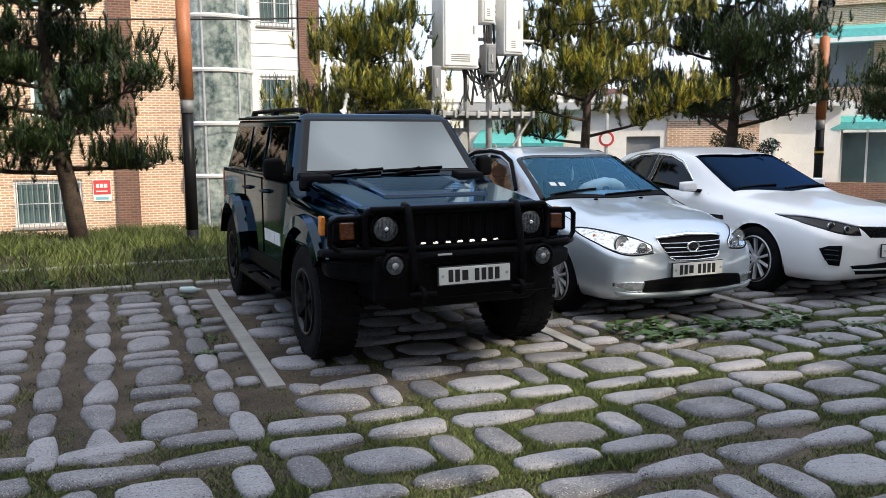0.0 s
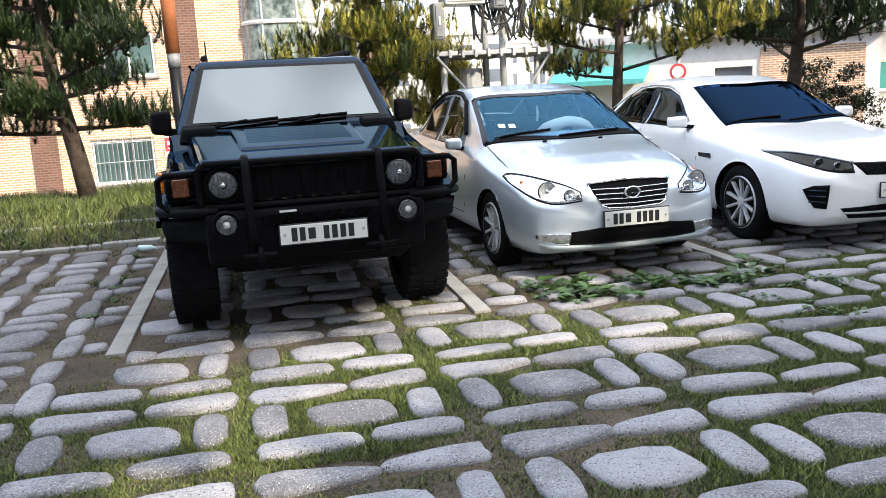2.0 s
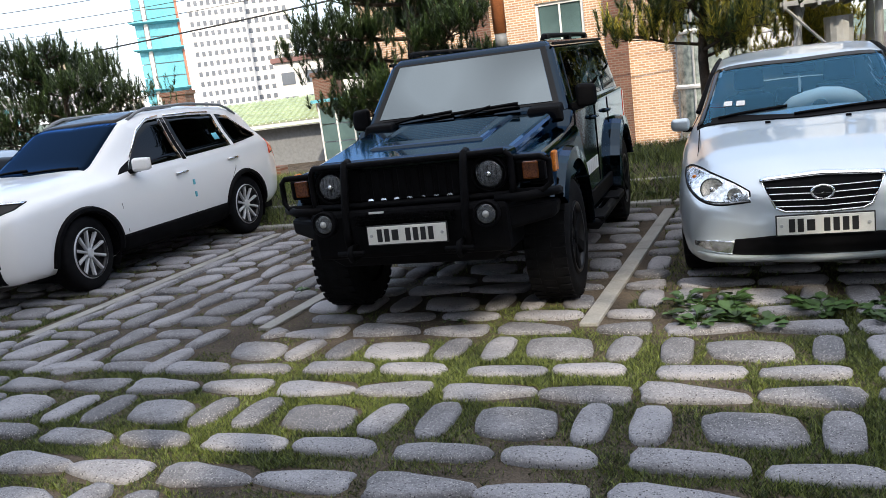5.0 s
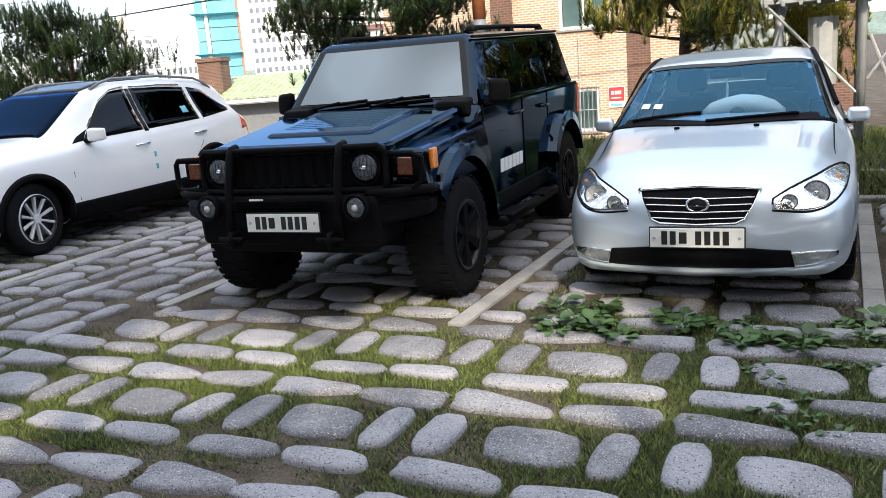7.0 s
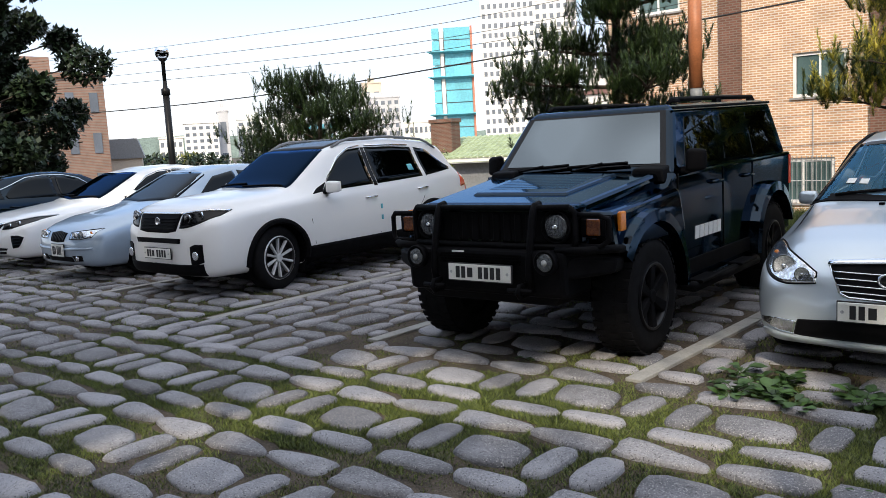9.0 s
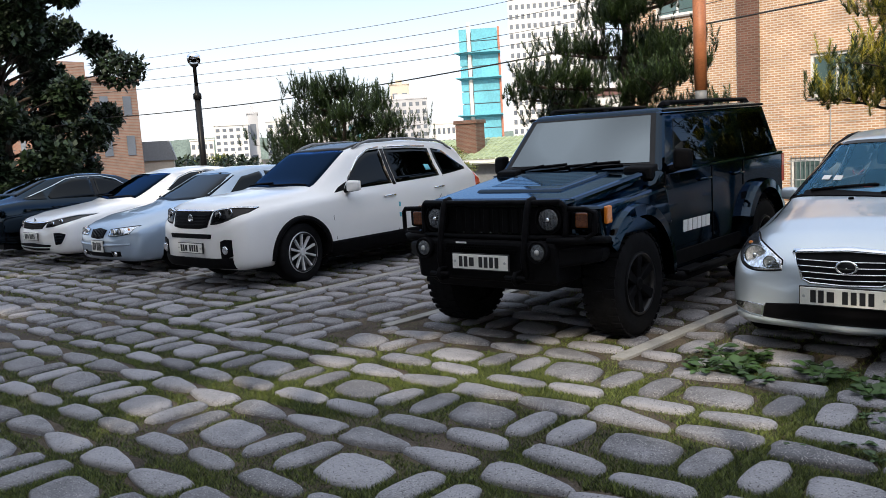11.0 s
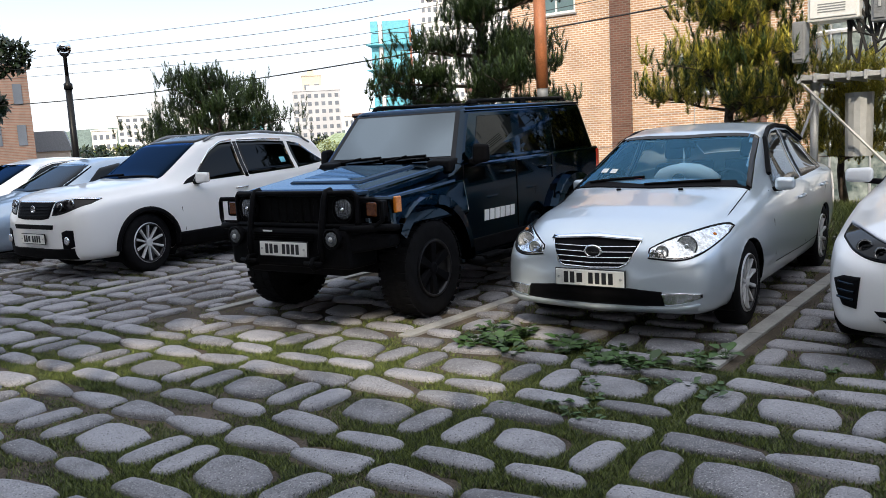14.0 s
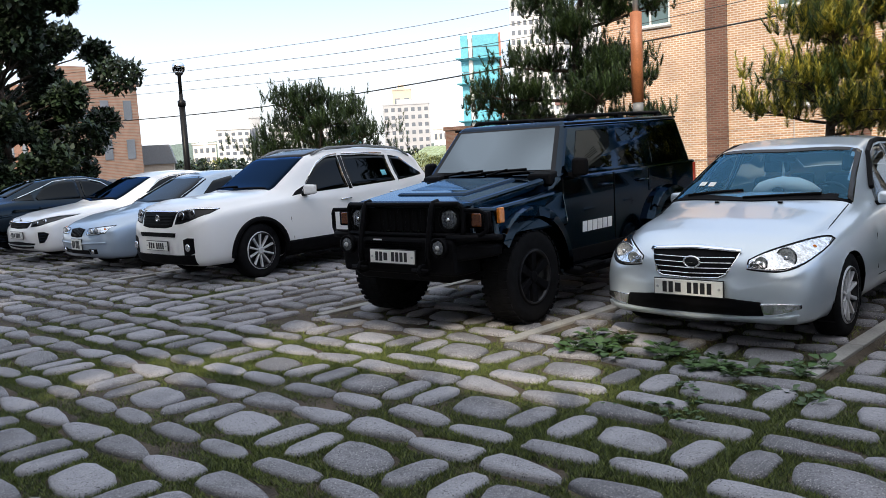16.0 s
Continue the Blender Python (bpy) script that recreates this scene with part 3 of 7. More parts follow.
def mirror(root, x, y, z, s, paint, size=(0.2, 0.11, 0.14)):
    """A door mirror on its stalk."""
    hub = new("door_mirror")
    hub.parent = root
    hub.location = (x, y, z)
    w, d, h = size
    bm = hexa([(0.0, -d * 0.4, -h / 2), (s * w, -d * 0.15, -h * 0.45), (s * w, d * 0.5, -h * 0.42), (0.0, d * 0.5, -h / 2)],
              [(0.0, -d * 0.3, h * 0.42), (s * w, -d * 0.05, h * 0.36), (s * w, d * 0.5, h * 0.36), (0.0, d * 0.5, h * 0.42)], 0.035, seg=4)
    part("mirror_shell", bm, paint, hub, smooth=True)
    part("mirror_glass", box(min(0.02 * s, s * (w - 0.02)), max(0.02 * s, s * (w - 0.02)), d * 0.5 - 0.004, d * 0.5 + 0.004, -h * 0.38, h * 0.34), M["chrome"], hub)
    part("mirror_stalk", hexa([(-s * 0.09, -0.03, -h * 0.62), (s * 0.06, -0.02, -h * 0.5), (s * 0.06, 0.05, -h * 0.5), (-s * 0.09, 0.07, -h * 0.62)],
                              [(-s * 0.09, -0.02, -h * 0.32), (s * 0.06, -0.02, -h * 0.2), (s * 0.06, 0.05, -h * 0.2), (-s * 0.09, 0.06, -h * 0.32)], 0.008), M["trim"], hub)
    return hub


def headlamp(sh, low, high, s, bulbs, amber=None, dark=False):
    """Clear lens over a chromed or dark bowl with round reflectors."""
    low, high = chaikin(chaikin(low)), chaikin(chaikin(high))
    lo, hi = (low, high) if s > 0 else (flip(low), flip(high))
    hl = sh.patch("headlamp", lo, hi, "front", M["gloss_black"] if dark else M["lamp_bowl"], lift=0.004, nu=26, nv=8)
    hl["label"] = "clear headlamp with round reflectors"
    for bx, bz, br in bulbs:
        hit, nor = sh.spot((s * bx, -3, bz), (0, 1, 0))
        if hit is None:
            continue
        c = hit + Vector((0, -0.006, 0))
        part("reflector_ring", lathe([(0.02, br), (-0.006, br), (-0.010, br * 0.92), (0.0, br * 0.82), (0.012, br * 0.5), (0.014, 0.004)], 24, "y", c), M["chrome"] if dark else M["bowl"], hl, smooth=True)
        part("bulb", ball(c + Vector((0, -0.004, 0)), br * 0.3, u=12, v=8), M["gloss_black"] if dark else M["lamp_bowl"], hl, smooth=True)
        part("reflector_edge", lathe([(-0.004, br * 1.12), (-0.013, br * 1.09), (-0.013, br * 1.0), (-0.004, br * 0.97)], 24, "y", c, caps=False), M["lamp_dark"], hl, smooth=True)
    if amber:
        bx, bz, br = amber
        hit, nor = sh.spot((s * bx, -3, bz), (0, 1, 0))
        if hit is not None:
            part("indicator", ball(hit, br, u=12, v=8, squash=(1, 0.5, 1)), M["amber"], hl, smooth=True)
    rim = [*lo, *hi[::-1], lo[0]]
    sh.seam([tuple(Vector(a).lerp(Vector(b), k / 2)) for a, b in zip(rim, rim[1:]) for k in range(2)], "front", 0.0065, "lamp_edge")
    return hl


def cabin(root, y0, floor, seats, dash_y, dash_z, wide):
    """Seats, dashboard and wheel behind clear glass."""
    part("dashboard", prism([(dash_y - 0.42, dash_z - 0.1), (dash_y, dash_z), (dash_y + 0.3, dash_z - 0.02), (dash_y + 0.36, dash_z - 0.3), (dash_y - 0.4, dash_z - 0.3)], -wide, wide, "x", 0.03), M["dash"], root)
    for sx, sy in seats:
        st = new("seat")
        st.parent = root
        st.location = (sx, sy, floor)
        part("cushion", box(-0.25, 0.25, -0.25, 0.25, 0, 0.18, 0.05), M["seat"], st, smooth=True)
        part("backrest", hexa([(-0.25, 0.2, 0.1), (0.25, 0.2, 0.1), (0.25, 0.36, 0.1), (-0.25, 0.36, 0.1)], [(-0.21, 0.42, 0.68), (0.21, 0.42, 0.68), (0.21, 0.54, 0.68), (-0.21, 0.54, 0.68)], 0.05), M["seat"], st, smooth=True)
        part("headrest", hexa([(-0.13, 0.45, 0.72), (0.13, 0.45, 0.72), (0.13, 0.55, 0.72), (-0.13, 0.55, 0.72)], [(-0.12, 0.47, 0.9), (0.12, 0.47, 0.9), (0.12, 0.56, 0.9), (-0.12, 0.56, 0.9)], 0.035), M["seat"], st, smooth=True)
    ring = [(0.36 + 0.185 * math.cos(a), dash_y + 0.36 + 0.08 * math.sin(a), dash_z - 0.06 + 0.165 * math.sin(a)) for a in np.linspace(0, 2 * math.pi, 25)]
    part("steering_wheel", tube(ring, 0.014, 6), M["dash"], root, smooth=True)


def side_glass(sh, low, high, s, material, name="side_window", lift=0.004):
    return sh.patch(name, low, high, "left" if s > 0 else "right", material, lift=lift, nu=14, nv=6)


def wipers(sh, spots, name="wiper"):
    for a, b in spots:
        pts = []
        for k in np.linspace(0, 1, 8):
            q = Vector(a).lerp(Vector(b), k)
            hit, nor = sh.spot((q[0], q[1], 4), (0, 0, -1))
            if hit is not None:
                pts.append(hit + Vector((0, 0, 0.016)))
        if len(pts) > 1:
            part(name, tube(pts, 0.011, 6), M["trim"], sh.root)


def handles(sh, spots, material):
    for s in (-1, 1):
        for y, z in spots:
            hit, nor = sh.spot((s * 3, y, z), (-s, 0, 0))
            if hit is None:
                continue
            x = hit.x + s * 0.022
            part("door_handle", tube([(hit.x, y - 0.11, z), (x, y - 0.08, z + 0.003), (x, y + 0.08, z + 0.006), (hit.x, y + 0.11, z + 0.006)], 0.013, 8), material, sh.root, smooth=True)


def roof_rails(sh, y0, y1, x, lift=0.05, material="galv"):
    for s in (-1, 1):
        pts = []
        for k in np.linspace(0, 1, 14):
            y = y0 + (y1 - y0) * k
            hit, nor = sh.spot((s * (x - 0.03 * (k - 0.5) ** 2), y, 4), (0, 0, -1))
            up = lift * min(1, min(k, 1 - k) * 9)
            pts.append(hit + Vector((0, 0, up)))
        part("roof_rail", tube(pts, 0.017, 8), M[material], sh.root, smooth=True)


# Silver saloon with a slatted chrome grille
def silver_sedan(m):
    root = thing("sedan", m, "silver four-door sedan with slatted chrome grille, parked", "car", "parked cars")
    keys = [(0.00, 0.33, 0.46, 0.52, 0.36, 0.25), (0.02, 0.27, 0.50, 0.60, 0.52, 0.36), (0.07, 0.22, 0.54, 0.69, 0.67, 0.46), (0.16, 0.19, 0.60, 0.765, 0.765, 0.52), (0.32, 0.18, 0.67, 0.83, 0.83, 0.60),
            (0.60, 0.18, 0.74, 0.895, 0.865, 0.66), (1.0, 0.18, 0.81, 0.955, 0.88, 0.68), (1.24, 0.18, 0.86, 1.0, 0.885, 0.745), (1.45, 0.18, 0.88, 1.12, 0.885, 0.71), (2.06, 0.18, 0.90, 1.41, 0.885, 0.635),
            (2.45, 0.18, 0.91, 1.475, 0.885, 0.615), (2.9, 0.18, 0.93, 1.48, 0.885, 0.61), (3.4, 0.19, 0.95, 1.43, 0.88, 0.60), (3.95, 0.21, 0.97, 1.17, 0.865, 0.57), (4.25, 0.24, 0.95, 1.06, 0.83, 0.58), (4.42, 0.28, 0.86, 1.0, 0.77, 0.54), (4.505, 0.36, 0.7, 0.85, 0.66, 0.42)]
    sh = Shell(root, keys, M["paint_silver"], (0.86, 3.51), (0.345, 0.30, 0.84))
    ws_lo, ws_hi = [(-0.74, 1.30), (0, 1.19), (0.74, 1.30)], [(-0.61, 2.03), (0, 1.98), (0.61, 2.03)]
    sh.cut(lambda c: c.z > 0.95 and 1.34 < c.y < 2.0 and abs(c.x) < 0.70 - 0.13 * (c.y - 1.34) / 0.66)
    sh.cut(lambda c: abs(c.x) > 0.5 and 1.0 < c.z < np.interp(c.y, [1.85, 2.16, 2.42, 2.6], [1.02, 1.27, 1.345, 1.36]) and 1.92 < c.y < 2.57)
    sh.cut(lambda c: abs(c.x) > 0.5 and 1.02 < c.z < np.interp(c.y, [2.7, 3.05, 3.4, 3.62], [1.36, 1.335, 1.21, 1.03]) and 2.73 < c.y < 3.55)
    sh.cut(lambda c: abs(c.x) < 0.46 and c.z > 1.08 and 3.50 < c.y < 3.98)
    back = sh.patch("rear_screen", [(-0.53, 4.02), (0, 4.06), (0.53, 4.02)], [(-0.52, 3.46), (0, 3.42), (0.52, 3.46)], "top", M["smoke"], nu=14, nv=8, lift=0.006, skirt=0)
    back.visible_shadow = False
    for s in (-1, 1):
        lo1, hi1 = [(1.72, 0.93), (2.62, 0.955)], [(1.80, 1.02), (2.14, 1.30), (2.40, 1.375), (2.62, 1.39)]
        lo2, hi2 = [(2.68, 0.958), (3.62, 0.99)], [(2.68, 1.39), (3.05, 1.37), (3.42, 1.24), (3.64, 1.04)]
        side_glass(sh, lo1, hi1, s, M["smoke"]).visible_shadow = False
        side_glass(sh, lo2, hi2, s, M["smoke"]).visible_shadow = False
        v = "left" if s > 0 else "right"
        sh.seam([(1.55, 0.42), (1.5, 0.7), (1.58, 0.93)], v)
        sh.seam([(2.65, 0.38), (2.66, 0.95)], v)
        sh.seam([(3.35, 0.55), (3.55, 0.8), (3.62, 0.97)], v)
        sh.seam([(1.6, 0.36), (2.6, 0.35), (3.15, 0.36)], v)
        visor = [(1.78, 1.05), (2.10, 1.33), (2.38, 1.41), (2.64, 1.43), (3.05, 1.41), (3.42, 1.28)]
        pts = [sh.spot((s * 3, y, z), (-s, 0, 0))[0] for y, z in visor]
        part("rain_visor", tube([p + Vector((s * 0.015, 0, 0)) for p in pts if p is not None], 0.022, 6), M["trim"], root, "smoked window visor")
        hl_lo = [(0.40, 0.600), (0.50, 0.588), (0.60, 0.580), (0.70, 0.605), (0.78, 0.67), (0.805, 0.73)]
        hl_hi = [(0.405, 0.66), (0.49, 0.71), (0.60, 0.75), (0.70, 0.778), (0.77, 0.782), (0.805, 0.76)]
        headlamp(sh, hl_lo, hl_hi, s, [(0.625, 0.672, 0.066), (0.49, 0.642, 0.040)], (0.74, 0.725, 0.016))
        lo, hi = [(0.52, 0.285), (0.62, 0.295), (0.735, 0.335)], [(0.50, 0.365), (0.62, 0.372), (0.735, 0.362)]
        fog = sh.patch("fog_lamp", lo if s > 0 else flip(lo), hi if s > 0 else flip(hi), "front", M["lamp_bowl"], lift=0.016)
        mirror(root, s * 0.83, 1.72, 0.975, s, M["paint_silver"], (0.15, 0.12, 0.12))
        lo, hi = [(0.60, 0.70), (0.80, 0.72)], [(0.58, 0.90), (0.78, 0.93)]
        sh.patch("tail_lamp", lo if s > 0 else flip(lo), hi if s > 0 else flip(hi), "back", M["red_lens"])
    glass = sh.patch("windscreen", ws_lo, ws_hi, "top", M["clear"], nu=20, nv=14, lift=0.006, skirt=0)
    glass.visible_shadow = False
    for s in (-1, 1):
        edge = [(s * 0.74, 1.30), (s * 0.67, 1.66), (s * 0.61, 2.03)]
        sh.patch("screen_edge", [(p[0] - s * 0.028, p[1]) for p in edge], [(p[0] + s * 0.012, p[1]) for p in edge], "top", M["gloss_black"], lift=0.009)
    sh.patch("screen_foot", [(-0.75, 1.27), (0, 1.15), (0.75, 1.27)], [(-0.73, 1.35), (0, 1.23), (0.73, 1.35)], "top", M["trim"], lift=0.008)
    sh.patch("screen_head", [(-0.615, 1.985), (0, 1.935), (0.615, 1.985)], [(-0.605, 2.04), (0, 1.99), (0.605, 2.04)], "top", M["gloss_black"], lift=0.009)
    gr_lo = [(-0.26, 0.555), (-0.21, 0.532), (0.0, 0.524), (0.21, 0.532), (0.26, 0.555)]
    gr_hi = [(-0.335, 0.705), (-0.2, 0.722), (0, 0.727), (0.2, 0.722), (0.335, 0.705)]
    sh.patch("grille", gr_lo, gr_hi, "front", M["trim"], lift=0.004, nu=20, nv=10)
    for k in range(4):
        z = 0.558 + 0.036 * k
        hw = 0.262 + 0.016 * k
        sh.patch("grille_slat", [(-hw, z), (0, z - 0.008), (hw, z)], [(-hw, z + 0.006), (0, z - 0.002), (hw, z + 0.006)], "front", M["chrome"], lift=0.010, nu=14, nv=1, skirt=0.006)
    sh.patch("grille_bar", [(-0.345, 0.700), (0, 0.716), (0.345, 0.700)], [(-0.34, 0.722), (0, 0.744), (0.34, 0.722)], "front", M["chrome"], lift=0.018, nu=14, nv=2)
    rim = [*gr_lo, *gr_hi[::-1], gr_lo[0]]
    pts = [sh.spot((x, -3, z), (0, 1, 0))[0] for x, z in rim]
    part("grille_surround", tube([p + Vector((0, -0.006, 0)) for p in pts], 0.008, 6), M["chrome"], root, smooth=True)
    hit = sh.spot((0, -3, 0.635), (0, 1, 0))[0]
    for nm, prof, mt in (("badge", [(-0.012, 0.046), (-0.020, 0.042), (-0.020, 0.036), (-0.012, 0.034)], "chrome"), ("badge_face", [(-0.006, 0.037), (-0.014, 0.036), (-0.014, 0.004)], "dark_alloy")):
        bm = lathe(prof, 28, "y", (0, 0, 0), caps=False)
        for v in bm.verts:
            v.co = Vector((v.co.x * 1.5, v.co.y, v.co.z)) + hit
        part(nm, bm, M[mt], root, "plain oval chrome badge" if nm == "badge" else "", True)
    sh.patch("lower_intake", [(-0.55, 0.275), (0, 0.262), (0.55, 0.275)], [(-0.50, 0.375), (-0.3, 0.392), (0, 0.398), (0.3, 0.392), (0.50, 0.375)], "front", M["trim"], lift=0.005, nu=20)
    sh.patch("chin_strip", [(-0.70, 0.255), (0, 0.215), (0.70, 0.255)], [(-0.72, 0.29), (0, 0.25), (0.72, 0.29)], "front", M["paint_silver"], lift=0.022, nu=20, nv=2, skirt=0.03)
    for s in (-1, 1):
        sh.seam([(s * 0.74, 0.52), (s * 0.73, 0.85), (s * 0.735, 1.25)], "top")
    number_plate(root, 0.0, -0.035, 0.455)
    wipers(sh, [((-0.60, 1.30), (-0.12, 1.33)), ((-0.08, 1.22), (0.52, 1.30))])
    for x in (-0.26, 0.26):
        hit = sh.spot((x, 1.12, 4), (0, 0, -1))[0]
        part("washer_jet", box(hit.x - 0.018, hit.x + 0.018, hit.y - 0.012, hit.y + 0.012, hit.z - 0.005, hit.z + 0.014, 0.004), M["trim"], root)
    handles(sh, [(2.47, 0.80), (3.42, 0.83)], M["paint_silver"])
    cabin(root, 1.4, 0.42, [(-0.37, 2.35), (0.37, 2.35)], 1.62, 0.97, 0.64)
    st = new("rear_seat")
    st.parent = root
    st.location = (0, 3.35, 0.45)
    part("backrest", hexa([(-0.6, 0, 0), (0.6, 0, 0), (0.6, 0.15, 0), (-0.6, 0.15, 0)], [(-0.52, 0.2, 0.5), (0.52, 0.2, 0.5), (0.52, 0.32, 0.5), (-0.52, 0.32, 0.5)], 0.05), M["seat"], st)
    for x in (-0.36, 0, 0.36):
        part("headrest", box(x - 0.12, x + 0.12, 0.2, 0.29, 0.5, 0.64, 0.03), M["seat"], st, smooth=True)
    hit = sh.spot((0, 2.0, 4), (0, 0, -1))[0]
    part("inside_mirror", box(-0.12, 0.12, 1.93, 1.96, 1.27, 1.335, 0.015), M["trim"], root)
    part("hanging_charm", tube([(0, 1.95, 1.27), (0.005, 1.95, 1.2), (0, 1.95, 1.12)], [0.004, 0.012, 0.008], 6), M["cushion"], root)
    sh.patch("sticker", [(-0.56, 1.44), (-0.50, 1.43)], [(-0.555, 1.50), (-0.495, 1.49)], "top", M["plate"], lift=0.010, nu=3, nv=3, skirt=0)
    sh.patch("sticker", [(-0.47, 1.42), (-0.41, 1.41)], [(-0.465, 1.48), (-0.405, 1.47)], "top", M["plate"], lift=0.010, nu=3, nv=3, skirt=0)
    for s in (-1, 1):
        for y in (0.86, 3.51):
            wheel(root, s * 0.855, y, 0.315, s, 0.2, 0.68, 10, "alloy", 0.014)
    sh.done()
    part("underbody", box(-0.72, 0.72, 0.35, 4.3, 0.17, 0.3), M["trim"], root)
    pil = thing("neck_cushion", m @ pose(0.14, 1.60, 1.0), "white curved neck cushion lying on the dashboard", "cushion")
    rolls = [((-0.25, 0.02, 0.02), 0.05), ((-0.19, -0.01, 0.05), 0.075), ((-0.10, -0.03, 0.075), 0.085), ((0.0, -0.03, 0.10), 0.075), ((0.10, -0.03, 0.085), 0.08), ((0.19, -0.01, 0.05), 0.07), ((0.27, 0.02, 0.01), 0.04)]
    bm = tube([p for p, _ in rolls], [q for _, q in rolls], 12)
    for v in bm.verts:
        v.co.z = max(0.0, v.co.z * 0.95) + 0.008 * noise.noise(v.co * 30)
    part("cushion_roll", bm, M["cushion"], pil, smooth=True)
    part("opening", ball((-0.03, -0.10, 0.045), 0.045, u=14, v=8, squash=(1.2, 0.5, 0.8)), M["dash"], pil, "dark opening in the cushion", True)
    toy = thing("apple_ornament", m @ pose(-0.24, 1.5, 0.985), "small red apple ornament standing on the dashboard", "ornament")
    part("apple", ball((0, 0, 0.035), 0.035, u=12, v=8), M["red_toy"], toy, smooth=True)
    part("stalk", tube([(0, 0, 0.065), (0.008, 0, 0.085)], 0.004, 5), M["bark"], toy)
    return root


# White crossover with roof rails
def crossover(m):
    root = thing("crossover_suv", m, "white crossover SUV with black cladding and roof rails", "car", "parked cars")
    keys = [(0.00, 0.40, 0.68, 0.78, 0.46, 0.36), (0.03, 0.32, 0.74, 0.89, 0.64, 0.48), (0.09, 0.26, 0.80, 0.985, 0.77, 0.56), (0.20, 0.235, 0.86, 1.04, 0.86, 0.63), (0.45, 0.23, 0.92, 1.09, 0.915, 0.70), (0.95, 0.23, 0.97, 1.12, 0.935, 0.73),
            (1.22, 0.23, 0.99, 1.145, 0.94, 0.72), (1.40, 0.23, 1.0, 1.20, 0.94, 0.68), (2.00, 0.23, 1.03, 1.58, 0.94, 0.645), (2.4, 0.23, 1.05, 1.675, 0.94, 0.63), (3.2, 0.23, 1.09, 1.69, 0.94, 0.625), (3.9, 0.24, 1.13, 1.635, 0.935, 0.61), (4.3, 0.27, 1.13, 1.55, 0.92, 0.55), (4.5, 0.33, 1.05, 1.28, 0.87, 0.54), (4.685, 0.42, 0.85, 1.0, 0.74, 0.46)]
    sh = Shell(root, keys, M["paint_white"], (0.96, 3.66), (0.40, 0.36, 0.89))
    sh.patch("windscreen", [(-0.67, 1.32), (0, 1.20), (0.67, 1.32)], [(-0.575, 2.02), (0, 1.98), (0.575, 2.02)], "top", M["screen_tint"], nu=18, nv=10, lift=0.006)
    sh.patch("glass_roof", [(-0.54, 2.03), (0, 1.99), (0.54, 2.03)], [(-0.53, 3.0), (0, 3.0), (0.53, 3.0)], "top", M["gloss_black"], nu=12, nv=8, lift=0.005)
    for s in (-1, 1):
        v = "left" if s > 0 else "right"
        side_glass(sh, [(1.72, 1.06), (2.58, 1.09)], [(1.84, 1.16), (2.15, 1.44), (2.36, 1.545), (2.58, 1.56)], s, M["tint"])
        side_glass(sh, [(2.66, 1.09), (3.55, 1.13)], [(2.66, 1.56), (3.1, 1.555), (3.55, 1.53)], s, M["tint"])
        side_glass(sh, [(3.62, 1.135), (4.18, 1.19)], [(3.62, 1.525), (3.85, 1.49), (4.20, 1.22)], s, M["tint"])
        side_glass(sh, [(2.59, 1.07), (2.65, 1.07)], [(2.59, 1.56), (2.65, 1.56)], s, M["gloss_black"], "pillar_trim")
        side_glass(sh, [(1.56, 1.04), (1.72, 1.06)], [(1.66, 1.10), (1.84, 1.17)], s, M["trim"], "mirror_base")
        visor = [(1.86, 1.19), (2.15, 1.465), (2.36, 1.565), (2.58, 1.585)]
        for run in (visor, [(2.68, 1.585), (3.1, 1.58), (3.5, 1.56)]):
            pts = [sh.spot((s * 3, y, z), (-s, 0, 0))[0] for y, z in run]
            part("rain_visor", tube([p + Vector((s * 0.006, 0, 0)) for p in pts], 0.013, 6), M["chrome"], root, "chrome-trimmed window visor", True)
        side_glass(sh, [(1.36, 0.24), (3.24, 0.24)], [(1.34, 0.44), (3.26, 0.46)], s, M["trim"], "side_cladding", 0.012)
        sh.seam([(1.50, 0.46), (1.46, 0.75), (1.60, 1.05)], v)
        sh.seam([(2.62, 0.46), (2.63, 1.08)], v)
        sh.seam([(3.28, 0.60), (3.5, 0.85), (3.62, 1.13)], v)
        for yc in (0.96, 3.66):
            ring = []
            for a in np.linspace(-0.25, math.pi + 0.25, 24):
                y, z = yc + math.cos(a) * 0.425, 0.36 + math.sin(a) * 0.425
                hit = sh.spot((s * 3, y, z), (-s, 0, 0))[0]
                if hit is not None and z > 0.26:
                    ring.append(hit + Vector((s * 0.006, 0, 0)))
            part("arch_trim", tube(ring, 0.032, 6), M["trim"], root, "black wheel-arch cladding")
        lo, hi = [(0.41, 0.80), (0.52, 0.805), (0.66, 0.84), (0.785, 0.915)], [(0.42, 0.95), (0.54, 0.972), (0.67, 0.985), (0.79, 0.965)]
        headlamp(sh, lo, hi, s, [(0.52, 0.90, 0.046), (0.64, 0.925, 0.046)], None, True)
        sh.patch("light_strip", [(p[0] * s, p[1] - 0.014) for p in hi], [(p[0] * s, p[1]) for p in hi], "front", M["lamp_bowl"], lift=0.012, nv=1)
        lo, hi = [(0.57, 0.40), (0.63, 0.395), (0.73, 0.43)], [(0.57, 0.60), (0.64, 0.625), (0.73, 0.62)]
        sh.patch("fog_bezel", lo if s > 0 else flip(lo), hi if s > 0 else flip(hi), "front", M["trim"], lift=0.008)
        hit = sh.spot((s * 0.645, -3, 0.50), (0, 1, 0))[0]
        part("fog_lamp", lathe([(0.0, 0.05), (-0.022, 0.05), (-0.026, 0.04), (-0.018, 0.004)], 20, "y", hit), M["chrome"], root, smooth=True)
